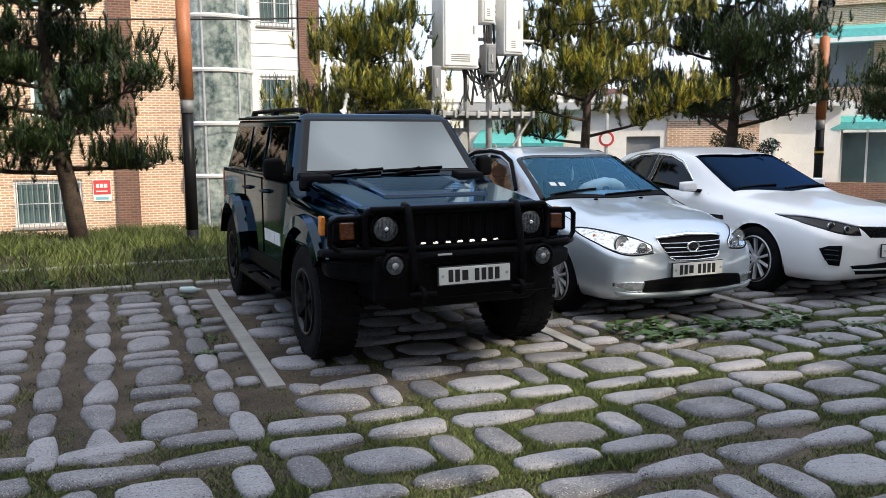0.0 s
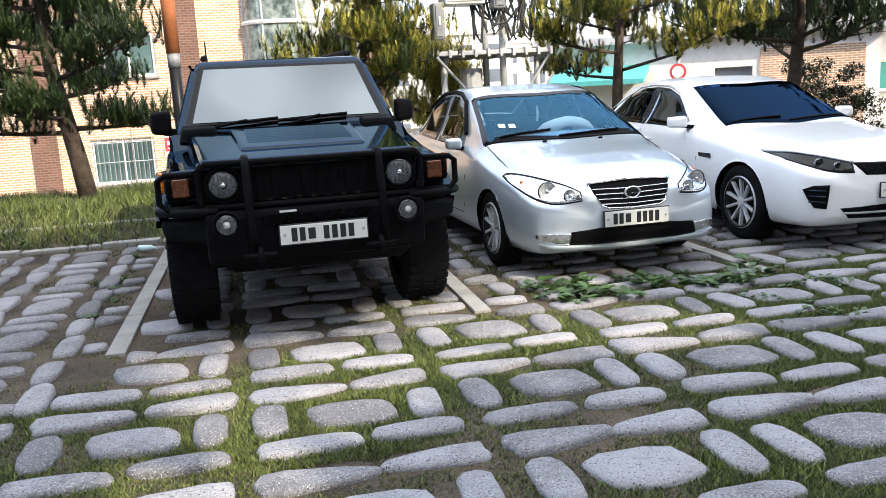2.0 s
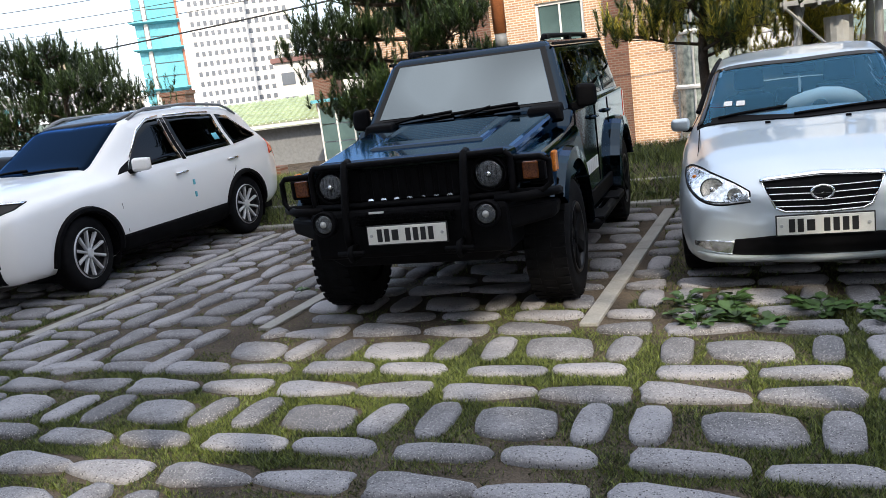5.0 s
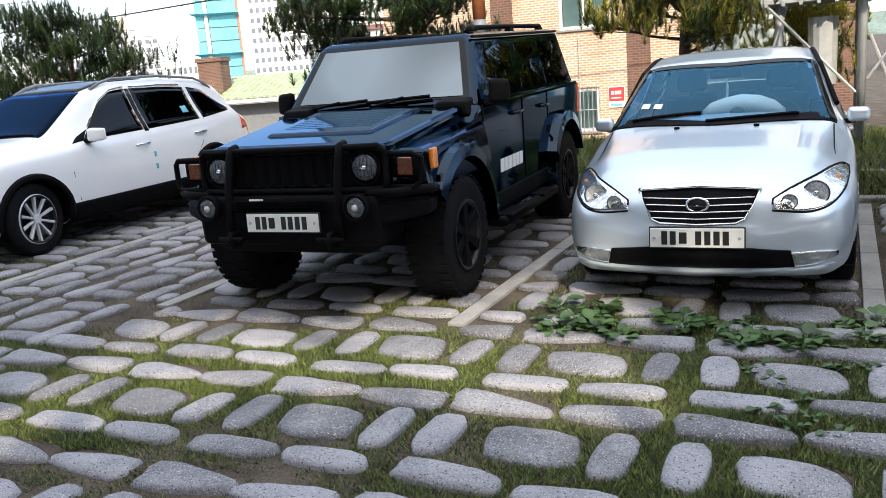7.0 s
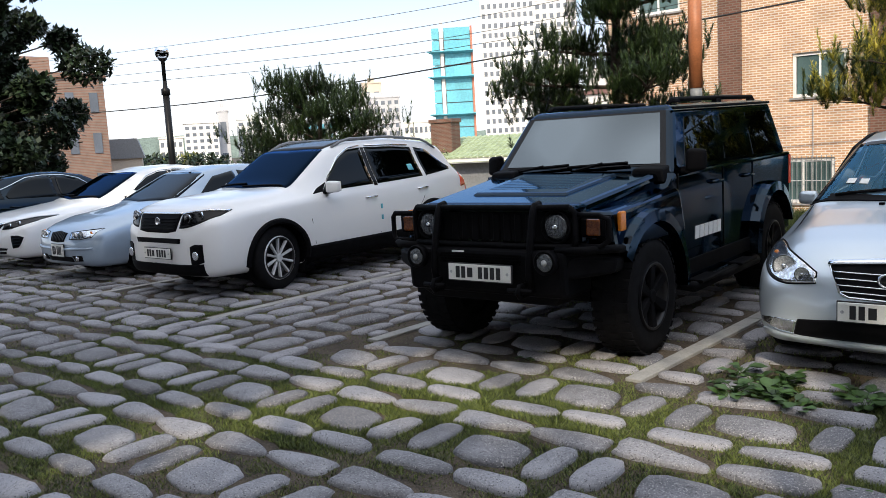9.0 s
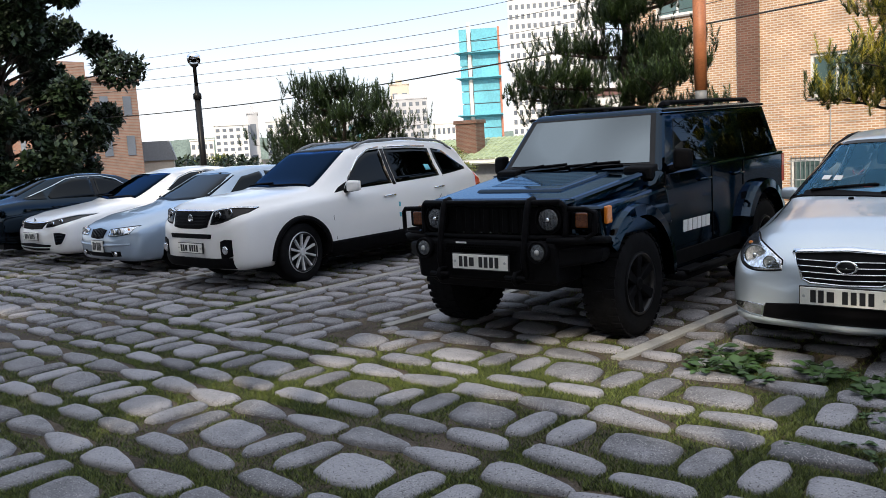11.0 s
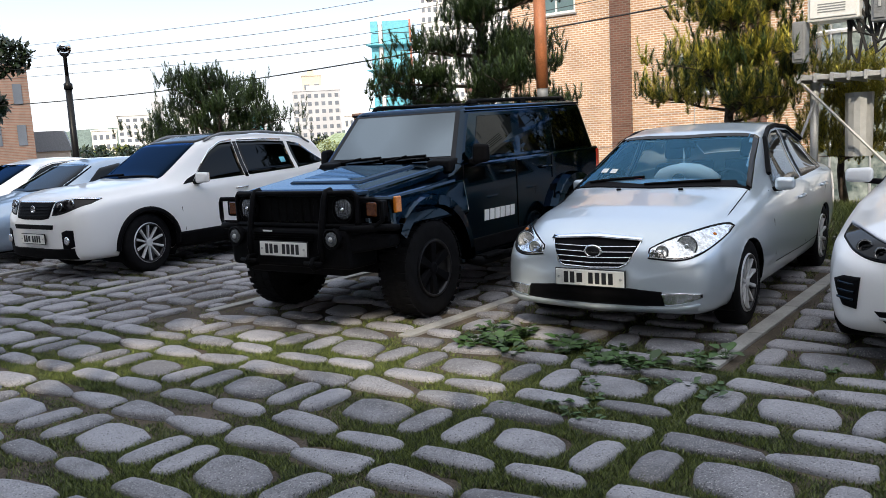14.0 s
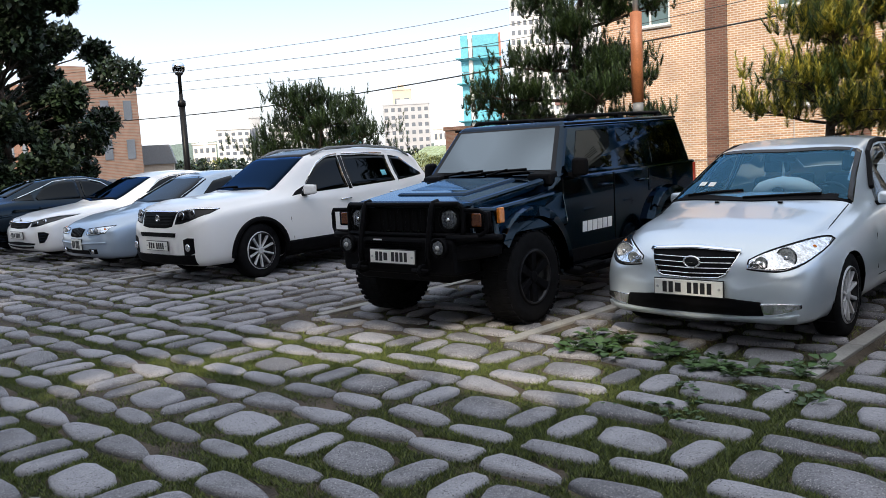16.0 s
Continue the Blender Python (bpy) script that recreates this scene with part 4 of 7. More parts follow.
        mirror(root, s * 0.92, 1.74, 1.12, s, M["paint_white"], (0.2, 0.12, 0.16))
        lo, hi = [(0.62, 0.86), (0.86, 0.88)], [(0.60, 1.06), (0.84, 1.12)]
        sh.patch("tail_lamp", lo if s > 0 else flip(lo), hi if s > 0 else flip(hi), "back", M["red_lens"])
        side_glass(sh, [(4.33, 0.93), (4.50, 0.95)], [(4.36, 1.13), (4.48, 1.10)], s, M["red_lens"], "tail_lamp", 0.008)
    sh.patch("grille", [(-0.36, 0.765), (-0.2, 0.745), (0.2, 0.745), (0.36, 0.765)], [(-0.40, 0.945), (0, 0.945), (0.40, 0.945)], "front", M["trim"], nu=18, nv=8, lift=0.004)
    for k in range(4):
        sh.patch("grille_bar", [(-0.34, 0.785 + 0.035 * k), (0.34, 0.785 + 0.035 * k)], [(-0.34, 0.795 + 0.035 * k), (0.34, 0.795 + 0.035 * k)], "front", M["trim"], lift=0.012, nv=1)
    sh.patch("grille_surround", [(-0.41, 0.942), (0, 0.943), (0.41, 0.942)], [(-0.41, 0.958), (0, 0.960), (0.41, 0.958)], "front", M["chrome"], lift=0.012, nv=2)
    sh.patch("intake", [(-0.42, 0.63), (0.42, 0.63)], [(-0.44, 0.685), (0.44, 0.685)], "front", M["trim"], lift=0.005)
    sh.patch("chin", [(-0.72, 0.28), (0, 0.26), (0.72, 0.28)], [(-0.72, 0.41), (-0.45, 0.40), (0, 0.40), (0.45, 0.40), (0.72, 0.41)], "front", M["trim"], lift=0.010, nu=24)
    hit = sh.spot((0, -3, 0.86), (0, 1, 0))[0]
    part("badge", lathe([(-0.014, 0.055), (-0.018, 0.05), (-0.012, 0.044)], 24, "y", hit), M["chrome"], root, "plain oval badge", True)
    number_plate(root, 0, -0.03, 0.515)
    roof_rails(sh, 2.15, 4.15, 0.60, 0.05, "grey_plastic")
    wipers(sh, [((-0.6, 1.32), (-0.1, 1.34)), ((-0.05, 1.24), (0.6, 1.32))])
    handles(sh, [(2.48, 0.93), (3.48, 0.97)], M["chrome"])
    for z in (0.80, 0.66):
        hit = sh.spot((3, 2.64, z), (-1, 0, 0))[0]
        part("door_guard", box(hit.x - 0.004, hit.x + 0.014, hit.y - 0.012, hit.y + 0.016, z - 0.03, z + 0.03, 0.004), M["net"], root, "small blue foam door guard")
    hit = sh.spot((3, 3.38, 1.24), (-1, 0, 0))[0]
    sh.patch("sticker", [(3.33, 1.22), (3.43, 1.22)], [(3.33, 1.30), (3.43, 1.30)], "left", M["net"], lift=0.008, nu=3, nv=3)
    for s in (-1, 1):
        wheel(root, s * 0.91, 0.96, 0.365, s, 0.23, 0.68, 10, "alloy", 0.014, turn=8)
        wheel(root, s * 0.91, 3.66, 0.365, s, 0.23, 0.68, 10, "alloy", 0.014)
    sh.done()
    part("underbody", box(-0.78, 0.78, 0.4, 4.4, 0.22, 0.35), M["trim"], root)
    return root


# Low white saloon with a mesh grille
def sleek_sedan(m, name, label, paint, low_front=False, scale_z=1.0):
    root = thing("sedan", m, label, "car", "parked cars")
    keys = [(0.00, 0.36, 0.50, 0.58, 0.40, 0.30), (0.03, 0.28, 0.55, 0.67, 0.58, 0.42), (0.09, 0.22, 0.60, 0.745, 0.73, 0.50), (0.20, 0.19, 0.66, 0.80, 0.84, 0.58), (0.45, 0.18, 0.74, 0.865, 0.90, 0.66), (0.95, 0.18, 0.81, 0.925, 0.925, 0.70),
            (1.35, 0.18, 0.87, 0.975, 0.93, 0.72), (1.62, 0.18, 0.89, 1.09, 0.93, 0.67), (2.25, 0.18, 0.92, 1.38, 0.93, 0.635), (2.65, 0.18, 0.93, 1.45, 0.93, 0.62), (3.1, 0.18, 0.95, 1.46, 0.93, 0.61), (3.6, 0.19, 0.97, 1.40, 0.925, 0.60), (4.25, 0.21, 0.99, 1.12, 0.91, 0.57), (4.6, 0.25, 0.96, 1.05, 0.87, 0.58), (4.78, 0.30, 0.88, 1.0, 0.80, 0.54), (4.855, 0.38, 0.7, 0.85, 0.68, 0.42)]
    keys = [(y, zb, zs, zt, hw, wt) for y, zb, zs, zt, hw, wt in keys]
    sh = Shell(root, keys, M[paint], (0.93, 3.735), (0.375, 0.325, 0.89))
    sh.patch("windscreen", [(-0.69, 1.48), (0, 1.34), (0.69, 1.48)], [(-0.575, 2.26), (0, 2.2), (0.575, 2.26)], "top", M["screen_tint"], nu=18, nv=10, lift=0.006)
    for s in (-1, 1):
        v = "left" if s > 0 else "right"
        side_glass(sh, [(1.95, 0.96), (2.78, 0.985)], [(2.02, 1.04), (2.35, 1.27), (2.6, 1.345), (2.78, 1.36)], s, M["tint"])
        side_glass(sh, [(2.86, 0.985), (3.72, 1.01)], [(2.86, 1.365), (3.2, 1.355), (3.5, 1.27), (3.74, 1.06)], s, M["tint"])
        side_glass(sh, [(3.78, 1.01), (4.12, 1.03)], [(3.78, 1.16), (3.92, 1.11), (4.12, 1.045)], s, M["tint"])
        side_glass(sh, [(2.79, 0.98), (2.85, 0.98)], [(2.79, 1.36), (2.85, 1.36)], s, M["gloss_black"], "pillar_trim")
        crest = [(1.98, 1.02), (2.35, 1.295), (2.62, 1.37), (3.0, 1.385), (3.3, 1.36), (3.6, 1.24), (3.9, 1.13), (4.15, 1.045)]
        pts = [sh.spot((s * 3, y, z), (-s, 0, 0))[0] for y, z in crest]
        part("window_trim", tube([p + Vector((s * 0.004, 0, 0)) for p in pts if p is not None], 0.010, 6), M["chrome"], root, smooth=True)
        sh.seam([(1.68, 0.40), (1.62, 0.7), (1.74, 0.95)], v)
        sh.seam([(2.82, 0.38), (2.83, 0.98)], v)
        sh.seam([(3.5, 0.58), (3.72, 0.82), (3.8, 1.0)], v)
        side_glass(sh, [(1.36, 0.70), (1.56, 0.71)], [(1.38, 0.745), (1.58, 0.745)], s, M["gloss_black"], "side_vent", 0.008)
        lo, hi = [(0.45, 0.640), (0.60, 0.645), (0.72, 0.685), (0.81, 0.745)], [(0.45, 0.715), (0.60, 0.762), (0.72, 0.795), (0.815, 0.795)]
        headlamp(sh, lo, hi, s, [(0.56, 0.690, 0.036), (0.66, 0.715, 0.042)], None, True)
        sh.patch("light_strip", [(p[0] * s, p[1] - 0.004) for p in hi], [(p[0] * s, p[1] + 0.006) for p in hi], "front", M["alloy"], lift=0.012, nv=1)
        lo, hi = [(0.68, 0.36), (0.76, 0.37), (0.80, 0.45)], [(0.66, 0.55), (0.76, 0.55), (0.82, 0.52)]
        sh.patch("corner_vent", lo if s > 0 else flip(lo), hi if s > 0 else flip(hi), "front", M["trim"], lift=0.007)
        for k in range(3):
            z = 0.405 + 0.045 * k
            sh.patch("vent_blade", [(s * 0.69, z), (s * 0.79, z + 0.01)], [(s * 0.69, z + 0.014), (s * 0.79, z + 0.022)], "front", M["paint_black"], lift=0.016, nu=4, nv=1)
        mirror(root, s * 0.87, 1.88, 1.03, s, M[paint], (0.2, 0.12, 0.13))
        lo, hi = [(0.50, 0.72), (0.84, 0.74)], [(0.50, 0.88), (0.82, 0.92)]
        sh.patch("tail_lamp", lo if s > 0 else flip(lo), hi if s > 0 else flip(hi), "back", M["red_lens"], lift=0.008)
    sh.patch("rear_screen", [(-0.55, 4.22), (0, 4.28), (0.55, 4.22)], [(-0.53, 3.62), (0, 3.58), (0.53, 3.62)], "top", M["tint"], nu=12, nv=8, lift=0.006)
    sh.patch("grille", [(-0.36, 0.615), (0, 0.60), (0.36, 0.615)], [(-0.44, 0.71), (-0.2, 0.70), (0, 0.69), (0.2, 0.70), (0.44, 0.71)], "front", M["trim"], nu=18, nv=8, lift=0.004)
    bm = bmesh.new()
    for k in range(15):
        for j in range(3):
            x, z = -0.33 + 0.047 * k + (0.0235 if j % 2 else 0), 0.628 + 0.027 * j
            hit = sh.spot((x, -3, z), (0, 1, 0))[0]
            if hit is not None:
                box(x - 0.016, x + 0.016, hit.y - 0.012, hit.y + 0.002, z - 0.007, z + 0.007, bm=bm)
    part("grille_mesh", bm, M["gloss_black"], root)
    sh.patch("grille_surround", [(-0.44, 0.708), (-0.2, 0.698), (0, 0.69), (0.2, 0.698), (0.44, 0.708)], [(-0.45, 0.724), (-0.2, 0.714), (0, 0.706), (0.2, 0.714), (0.45, 0.724)], "front", M["chrome"], lift=0.012, nv=2)
    sh.patch("lower_intake", [(-0.50, 0.275), (0, 0.25), (0.50, 0.275)], [(-0.58, 0.36), (0, 0.38), (0.58, 0.36)], "front", M["trim"], lift=0.006, nu=18)
    sh.patch("intake_strip", [(-0.55, 0.315), (0, 0.30), (0.55, 0.315)], [(-0.55, 0.33), (0, 0.315), (0.55, 0.33)], "front", M["alloy"], lift=0.014, nv=1)
    hit = sh.spot((0, -3, 0.735), (0, 1, 0))[0]
    if hit is not None:
        part("badge", lathe([(-0.012, 0.05), (-0.016, 0.045), (-0.01, 0.038)], 24, "y", hit), M["chrome"], root, "plain oval badge", True)
    number_plate(root, 0, -0.03, 0.49)
    pl = number_plate(root, 0, 4.88, 0.72, turn=180)
    wipers(sh, [((-0.62, 1.48), (-0.1, 1.48)), ((-0.05, 1.39), (0.6, 1.48))])
    handles(sh, [(2.66, 0.83), (3.62, 0.86)], M[paint])
    for s in (-1, 1):
        for y in (0.93, 3.735):
            wheel(root, s * 0.905, y, 0.335, s, 0.22, 0.70, 10, "alloy", 0.013)
    sh.done()
    part("underbody", box(-0.75, 0.75, 0.4, 4.6, 0.17, 0.3), M["trim"], root)
    return root


def old_sedan(m):
    root = thing("sedan", m, "grey-blue older sedan with upright slatted grille", "car", "parked cars")
    keys = [(0.00, 0.36, 0.50, 0.56, 0.42, 0.32), (0.03, 0.28, 0.55, 0.64, 0.60, 0.44), (0.09, 0.22, 0.60, 0.71, 0.72, 0.50), (0.20, 0.19, 0.66, 0.77, 0.80, 0.56), (0.5, 0.18, 0.73, 0.85, 0.85, 0.64), (1.05, 0.18, 0.80, 0.93, 0.86, 0.68),
            (1.25, 0.18, 0.84, 0.97, 0.86, 0.68), (1.45, 0.18, 0.86, 1.08, 0.86, 0.64), (2.0, 0.18, 0.88, 1.36, 0.86, 0.55), (2.4, 0.18, 0.89, 1.425, 0.86, 0.54), (3.0, 0.18, 0.91, 1.42, 0.86, 0.535), (3.4, 0.2, 0.93, 1.33, 0.855, 0.53), (3.8, 0.22, 0.93, 1.08, 0.84, 0.56), (4.3, 0.26, 0.92, 1.02, 0.8, 0.55), (4.5, 0.36, 0.7, 0.85, 0.68, 0.42)]
    sh = Shell(root, keys, M["paint_grey"], (0.87, 3.48), (0.34, 0.295, 0.82))
    sh.patch("windscreen", [(-0.69, 1.32), (0, 1.22), (0.69, 1.32)], [(-0.55, 2.0), (0, 1.95), (0.55, 2.0)], "top", M["tint"], nu=18, nv=10, lift=0.006)
    for s in (-1, 1):
        v = "left" if s > 0 else "right"
        side_glass(sh, [(1.7, 0.91), (2.5, 0.93)], [(1.8, 1.02), (2.1, 1.26), (2.5, 1.33)], s, M["tint"])
        side_glass(sh, [(2.56, 0.93), (3.4, 0.96)], [(2.56, 1.33), (3.0, 1.30), (3.42, 1.05)], s, M["tint"])
        lo, hi = [(0.30, 0.575), (0.5, 0.57), (0.70, 0.60)], [(0.30, 0.66), (0.5, 0.68), (0.72, 0.70)]
        headlamp(sh, lo, hi, s, [(0.40, 0.62, 0.038), (0.53, 0.63, 0.042)], (0.65, 0.65, 0.025))
        lo, hi = [(0.36, 0.275), (0.56, 0.29)], [(0.36, 0.36), (0.56, 0.36)]
        sh.patch("fog_bezel", lo if s > 0 else flip(lo), hi if s > 0 else flip(hi), "front", M["trim"], lift=0.005)
        hit = sh.spot((s * 0.46, -3, 0.32), (0, 1, 0))[0]
        part("fog_lamp", lathe([(0.0, 0.035), (-0.018, 0.035), (-0.012, 0.004)], 16, "y", hit), M["chrome"], root, smooth=True)
        mirror(root, s * 0.85, 1.62, 0.95, s, M["paint_grey"], (0.17, 0.1, 0.12))
        sh.seam([(1.55, 0.42), (1.5, 0.7), (1.58, 0.9)], v)
    sh.patch("grille", [(-0.17, 0.54), (0, 0.525), (0.17, 0.54)], [(-0.21, 0.65), (0, 0.675), (0.21, 0.65)], "front", M["trim"], lift=0.006)
    for k in range(9):
        x = -0.16 + 0.04 * k
        sh.patch("grille_slat", [(x - 0.006, 0.545), (x + 0.006, 0.545)], [(x * 1.15 - 0.006, 0.65), (x * 1.15 + 0.006, 0.65)], "front", M["dark_alloy"], lift=0.018, nu=2, nv=4)
    sh.patch("lower_intake", [(-0.32, 0.27), (0.32, 0.27)], [(-0.34, 0.34), (0.34, 0.34)], "front", M["trim"], lift=0.006)
    sh.patch("bumper_strip", [(-0.72, 0.44), (0, 0.42), (0.72, 0.44)], [(-0.72, 0.47), (0, 0.45), (0.72, 0.47)], "front", M["paint_grey"], lift=0.018, nv=2)
    number_plate(root, 0, -0.02, 0.42, w=0.335, h=0.16)
    for s in (-1, 1):
        for y in (0.87, 3.48):
            wheel(root, s * 0.835, y, 0.3, s, 0.19, 0.66, 7, "alloy", 0.03)
    handles(sh, [(2.4, 0.78), (3.3, 0.8)], M["paint_grey"])
    sh.done()
    part("underbody", box(-0.7, 0.7, 0.35, 4.2, 0.17, 0.3), M["trim"], root)
    return root


# Black off-road SUV with a tubular front guard
def off_roader(m):
    root = thing("off_road_suv", m, "black boxy off-road SUV with tubular brush guard", "car", "parked cars")
    P, T = M["paint_black"], M["trim"]
    FW, RW, R = 0.84, 3.60, 0.41

    def arch(yc, rad, zc, a0, a1, n=14):
        return [(yc + rad * math.cos(a), zc + rad * math.sin(a)) for a in np.linspace(a0, a1, n)]
    side = [(0.42, 0.62), *arch(FW, 0.49, 0.43, math.pi * 0.86, 0.0), (1.38, 0.36), (3.12, 0.36), *arch(RW, 0.50, 0.43, math.pi, 0.12), (4.30, 0.50), (4.34, 1.28), (1.40, 1.24), (1.28, 1.12), (0.40, 1.05)]
    part("body", prism(side, -0.86, 0.86, "x", 0.035, seg=3), P, root)
    hood = hexa([(-0.70, 0.26, 0.80), (0.70, 0.26, 0.80), (0.80, 1.52, 0.9), (-0.80, 1.52, 0.9)], [(-0.68, 0.27, 1.11), (0.68, 0.27, 1.11), (0.75, 1.50, 1.265), (-0.75, 1.50, 1.265)], 0.045, seg=3)
    part("hood", hood, P, root, smooth=False)
    part("hood_bulge", hexa([(-0.43, 0.50, 1.08), (0.43, 0.50, 1.08), (0.47, 1.30, 1.18), (-0.47, 1.30, 1.18)], [(-0.40, 0.56, 1.166), (0.40, 0.56, 1.166), (0.44, 1.27, 1.258), (-0.44, 1.27, 1.258)], 0.02), P, root)
    for k in range(9):
        y = 0.68 + 0.062 * k
        z = 1.166 + (y - 0.56) * 0.13
        part("hood_louvre", hexa([(-0.35, y, z - 0.01), (0.35, y, z - 0.01), (0.35, y + 0.05, z), (-0.35, y + 0.05, z)], [(-0.345, y + 0.004, z + 0.002), (0.345, y + 0.004, z + 0.002), (0.345, y + 0.046, z + 0.010), (-0.345, y + 0.046, z + 0.010)], 0.003, seg=1), P, root)
    for s in (-1, 1):
        part("fender", hexa([(s * 0.62, 0.30, 0.78), (s * 0.90, 0.34, 0.78), (s * 0.93, 1.42, 0.80), (s * 0.62, 1.42, 0.80)], [(s * 0.62, 0.30, 1.06), (s * 0.86, 0.34, 1.05), (s * 0.89, 1.40, 1.13), (s * 0.62, 1.42, 1.16)], 0.04, seg=3), P, root)
        for yc in (FW, RW):
            bm = bmesh.new()
            a0, a1 = (-0.05, 2.55) if yc == FW else (0.35, math.pi + 0.05)
            out = arch(yc, 0.60, 0.44, a0, a1, 18)
            inn = arch(yc, 0.50, 0.43, a0, a1, 18)
            rows = [[bm.verts.new((s * 0.84, y, z)) for y, z in out], [bm.verts.new((s * 0.945, yc + (y - yc) * 0.97, 0.44 + (z - 0.44) * 0.97)) for y, z in out],
                    [bm.verts.new((s * 0.955, yc + (y - yc) * 1.02, 0.43 + (z - 0.43) * 1.02)) for y, z in inn], [bm.verts.new((s * 0.78, y, z)) for y, z in inn]]
            for a, b in zip(rows, rows[1:]):
                for i in range(17):
                    bm.faces.new((a[i], a[i + 1], b[i + 1], b[i]))
            part("wheel_arch", bm, P, root, smooth=False)
            wheel(root, s * 0.915, yc, R, s, 0.29, 0.60, 6, "trim", 0.04, lugs=True)
            part("wheel_well", box(min(s * 0.3, s * 0.86), max(s * 0.3, s * 0.86), yc - 0.52, yc + 0.52, 0.86, 0.93), T, root)
        # side windows and doors
        part("step_bar", tube([(s * 0.80, 1.42, 0.40), (s * 0.93, 1.52, 0.36), (s * 0.93, 3.0, 0.36), (s * 0.80, 3.12, 0.40)], 0.042, 10), T, root, smooth=True)
        for y in (1.75, 2.65):
            part("step_pad", box(min(s * 0.86, s * 0.99), max(s * 0.86, s * 0.99), y - 0.2, y + 0.2, 0.385, 0.41, 0.008), T, root)
        part("sill_strip", box(min(s * 0.855, s * 0.875), max(s * 0.855, s * 0.875), 1.42, 3.08, 0.44, 0.56, 0.006), T, root)
        for y in (1.42, 2.38, 3.14):
            part("door_gap", tube([(s * 0.861, y, 0.58 if y < 3 else 1.0), (s * 0.862, y, 1.235)], 0.006, 5), T, root)
        for y in (2.20, 2.98):
            part("door_handle", tube([(s * 0.86, y - 0.1, 1.12), (s * 0.895, y - 0.07, 1.125), (s * 0.895, y + 0.07, 1.125), (s * 0.86, y + 0.1, 1.12)], 0.014, 8), P, root, smooth=True)
        badge = new("side_badge")
        badge.parent = root
        badge["label"] = "row of plain white badge blocks"
        for k in range(6):
            y = 1.74 + 0.096 * k
            part("badge_block", prism([(y, 0.70), (y + 0.078, 0.70), (y + 0.088, 0.80), (y + 0.010, 0.80)], s * 0.858, s * 0.866, "x"), M["badge_white"], badge)
        part("side_marker", box(min(s * 0.88, s * 0.912), max(s * 0.88, s * 0.912), 0.36, 0.44, 0.86, 0.99, 0.012), M["amber"], root, "orange side marker lamp")
        part("side_keyhole", lathe([(s * 0.855, 0.02), (s * 0.866, 0.018)], 12, "x", (0, 1.34, 0.74)), M["galv"], root)
        mirror(root, s * 0.85, 1.62, 1.33, s, T, (0.15, 0.12, 0.20))
        # corner lamp with its tube guard
        part("corner_lamp", box(min(s * 0.68, s * 0.87), max(s * 0.68, s * 0.87), 0.225, 0.32, 0.83, 0.97, 0.02), T, root)
        part("corner_lens", box(min(s * 0.73, s * 0.83), max(s * 0.73, s * 0.83), 0.212, 0.25, 0.845, 0.955, 0.012), M["amber_dim"], root, "smoked amber indicator lens")
        part("lamp_hoop", tube([(s * 0.66, 0.20, 0.985), (s * 0.86, 0.16, 0.985), (s * 0.905, 0.19, 0.955), (s * 0.905, 0.19, 0.82), (s * 0.86, 0.16, 0.785), (s * 0.66, 0.20, 0.78)], 0.019, 8), T, root, smooth=True)
        # headlamp and fog lamp
        hl = new("headlamp")
        hl.parent = root
        hl["label"] = "round clear headlamp in black panel"
        part("bezel", lathe([(0.22, 0.112), (0.165, 0.112), (0.16, 0.102), (0.19, 0.096)], 28, "y", (s * 0.535, 0, 0.905)), T, hl, smooth=True)
        part("bowl", lathe([(0.168, 0.098), (0.163, 0.07), (0.16, 0.03), (0.159, 0.004)], 28, "y", (s * 0.535, 0, 0.905)), M["lamp_dark"], hl, smooth=True)
        part("bulb", ball((s * 0.535, 0.162, 0.905), 0.022, u=12, v=8), M["lamp_bowl"], hl, smooth=True)
        for k in range(5):
            part("lens_rib", box(s * 0.535 - 0.055 + 0.026 * k, s * 0.535 - 0.051 + 0.026 * k, 0.154, 0.16, 0.845, 0.965), M["lamp_glass"], hl)
        fg = new("fog_lamp")
        fg.parent = root
        part("bezel", lathe([(0.05, 0.082), (-0.002, 0.082), (-0.008, 0.074), (0.0, 0.068)], 24, "y", (s * 0.54, 0, 0.69)), T, fg, smooth=True)
        part("bowl", lathe([(0.0, 0.069), (-0.004, 0.05), (-0.006, 0.02), (-0.006, 0.004)], 24, "y", (s * 0.54, 0, 0.69)), M["lamp_dark"], fg, smooth=True)
        part("bulb", ball((s * 0.54, -0.002, 0.69), 0.022, u=10, v=8), M["galv"], fg, smooth=True)
        # bumper horn and open wing
        part("bumper_wing", hexa([(s * 0.60, 0.05, 0.56), (s * 0.90, 0.24, 0.60), (s * 0.90, 0.40, 0.60), (s * 0.60, 0.40, 0.56)], [(s * 0.60, 0.06, 0.70), (s * 0.92, 0.26, 0.70), (s * 0.92, 0.40, 0.70), (s * 0.60, 0.40, 0.70)], 0.025), T, root)
        part("wing_bar", tube([(s * 0.58, 0.08, 0.76), (s * 0.78, 0.10, 0.765), (s * 0.915, 0.24, 0.765), (s * 0.915, 0.36, 0.75)], 0.028, 8), T, root, smooth=True)
        part("guard_post", tube([(s * 0.40, 0.05, 0.50), (s * 0.40, 0.03, 0.62), (s * 0.40, 0.06, 0.80), (s * 0.40, 0.11, 1.00), (s * 0.40, 0.135, 1.045), (s * 0.40, 0.19, 1.055)], 0.026, 10), T, root, smooth=True)
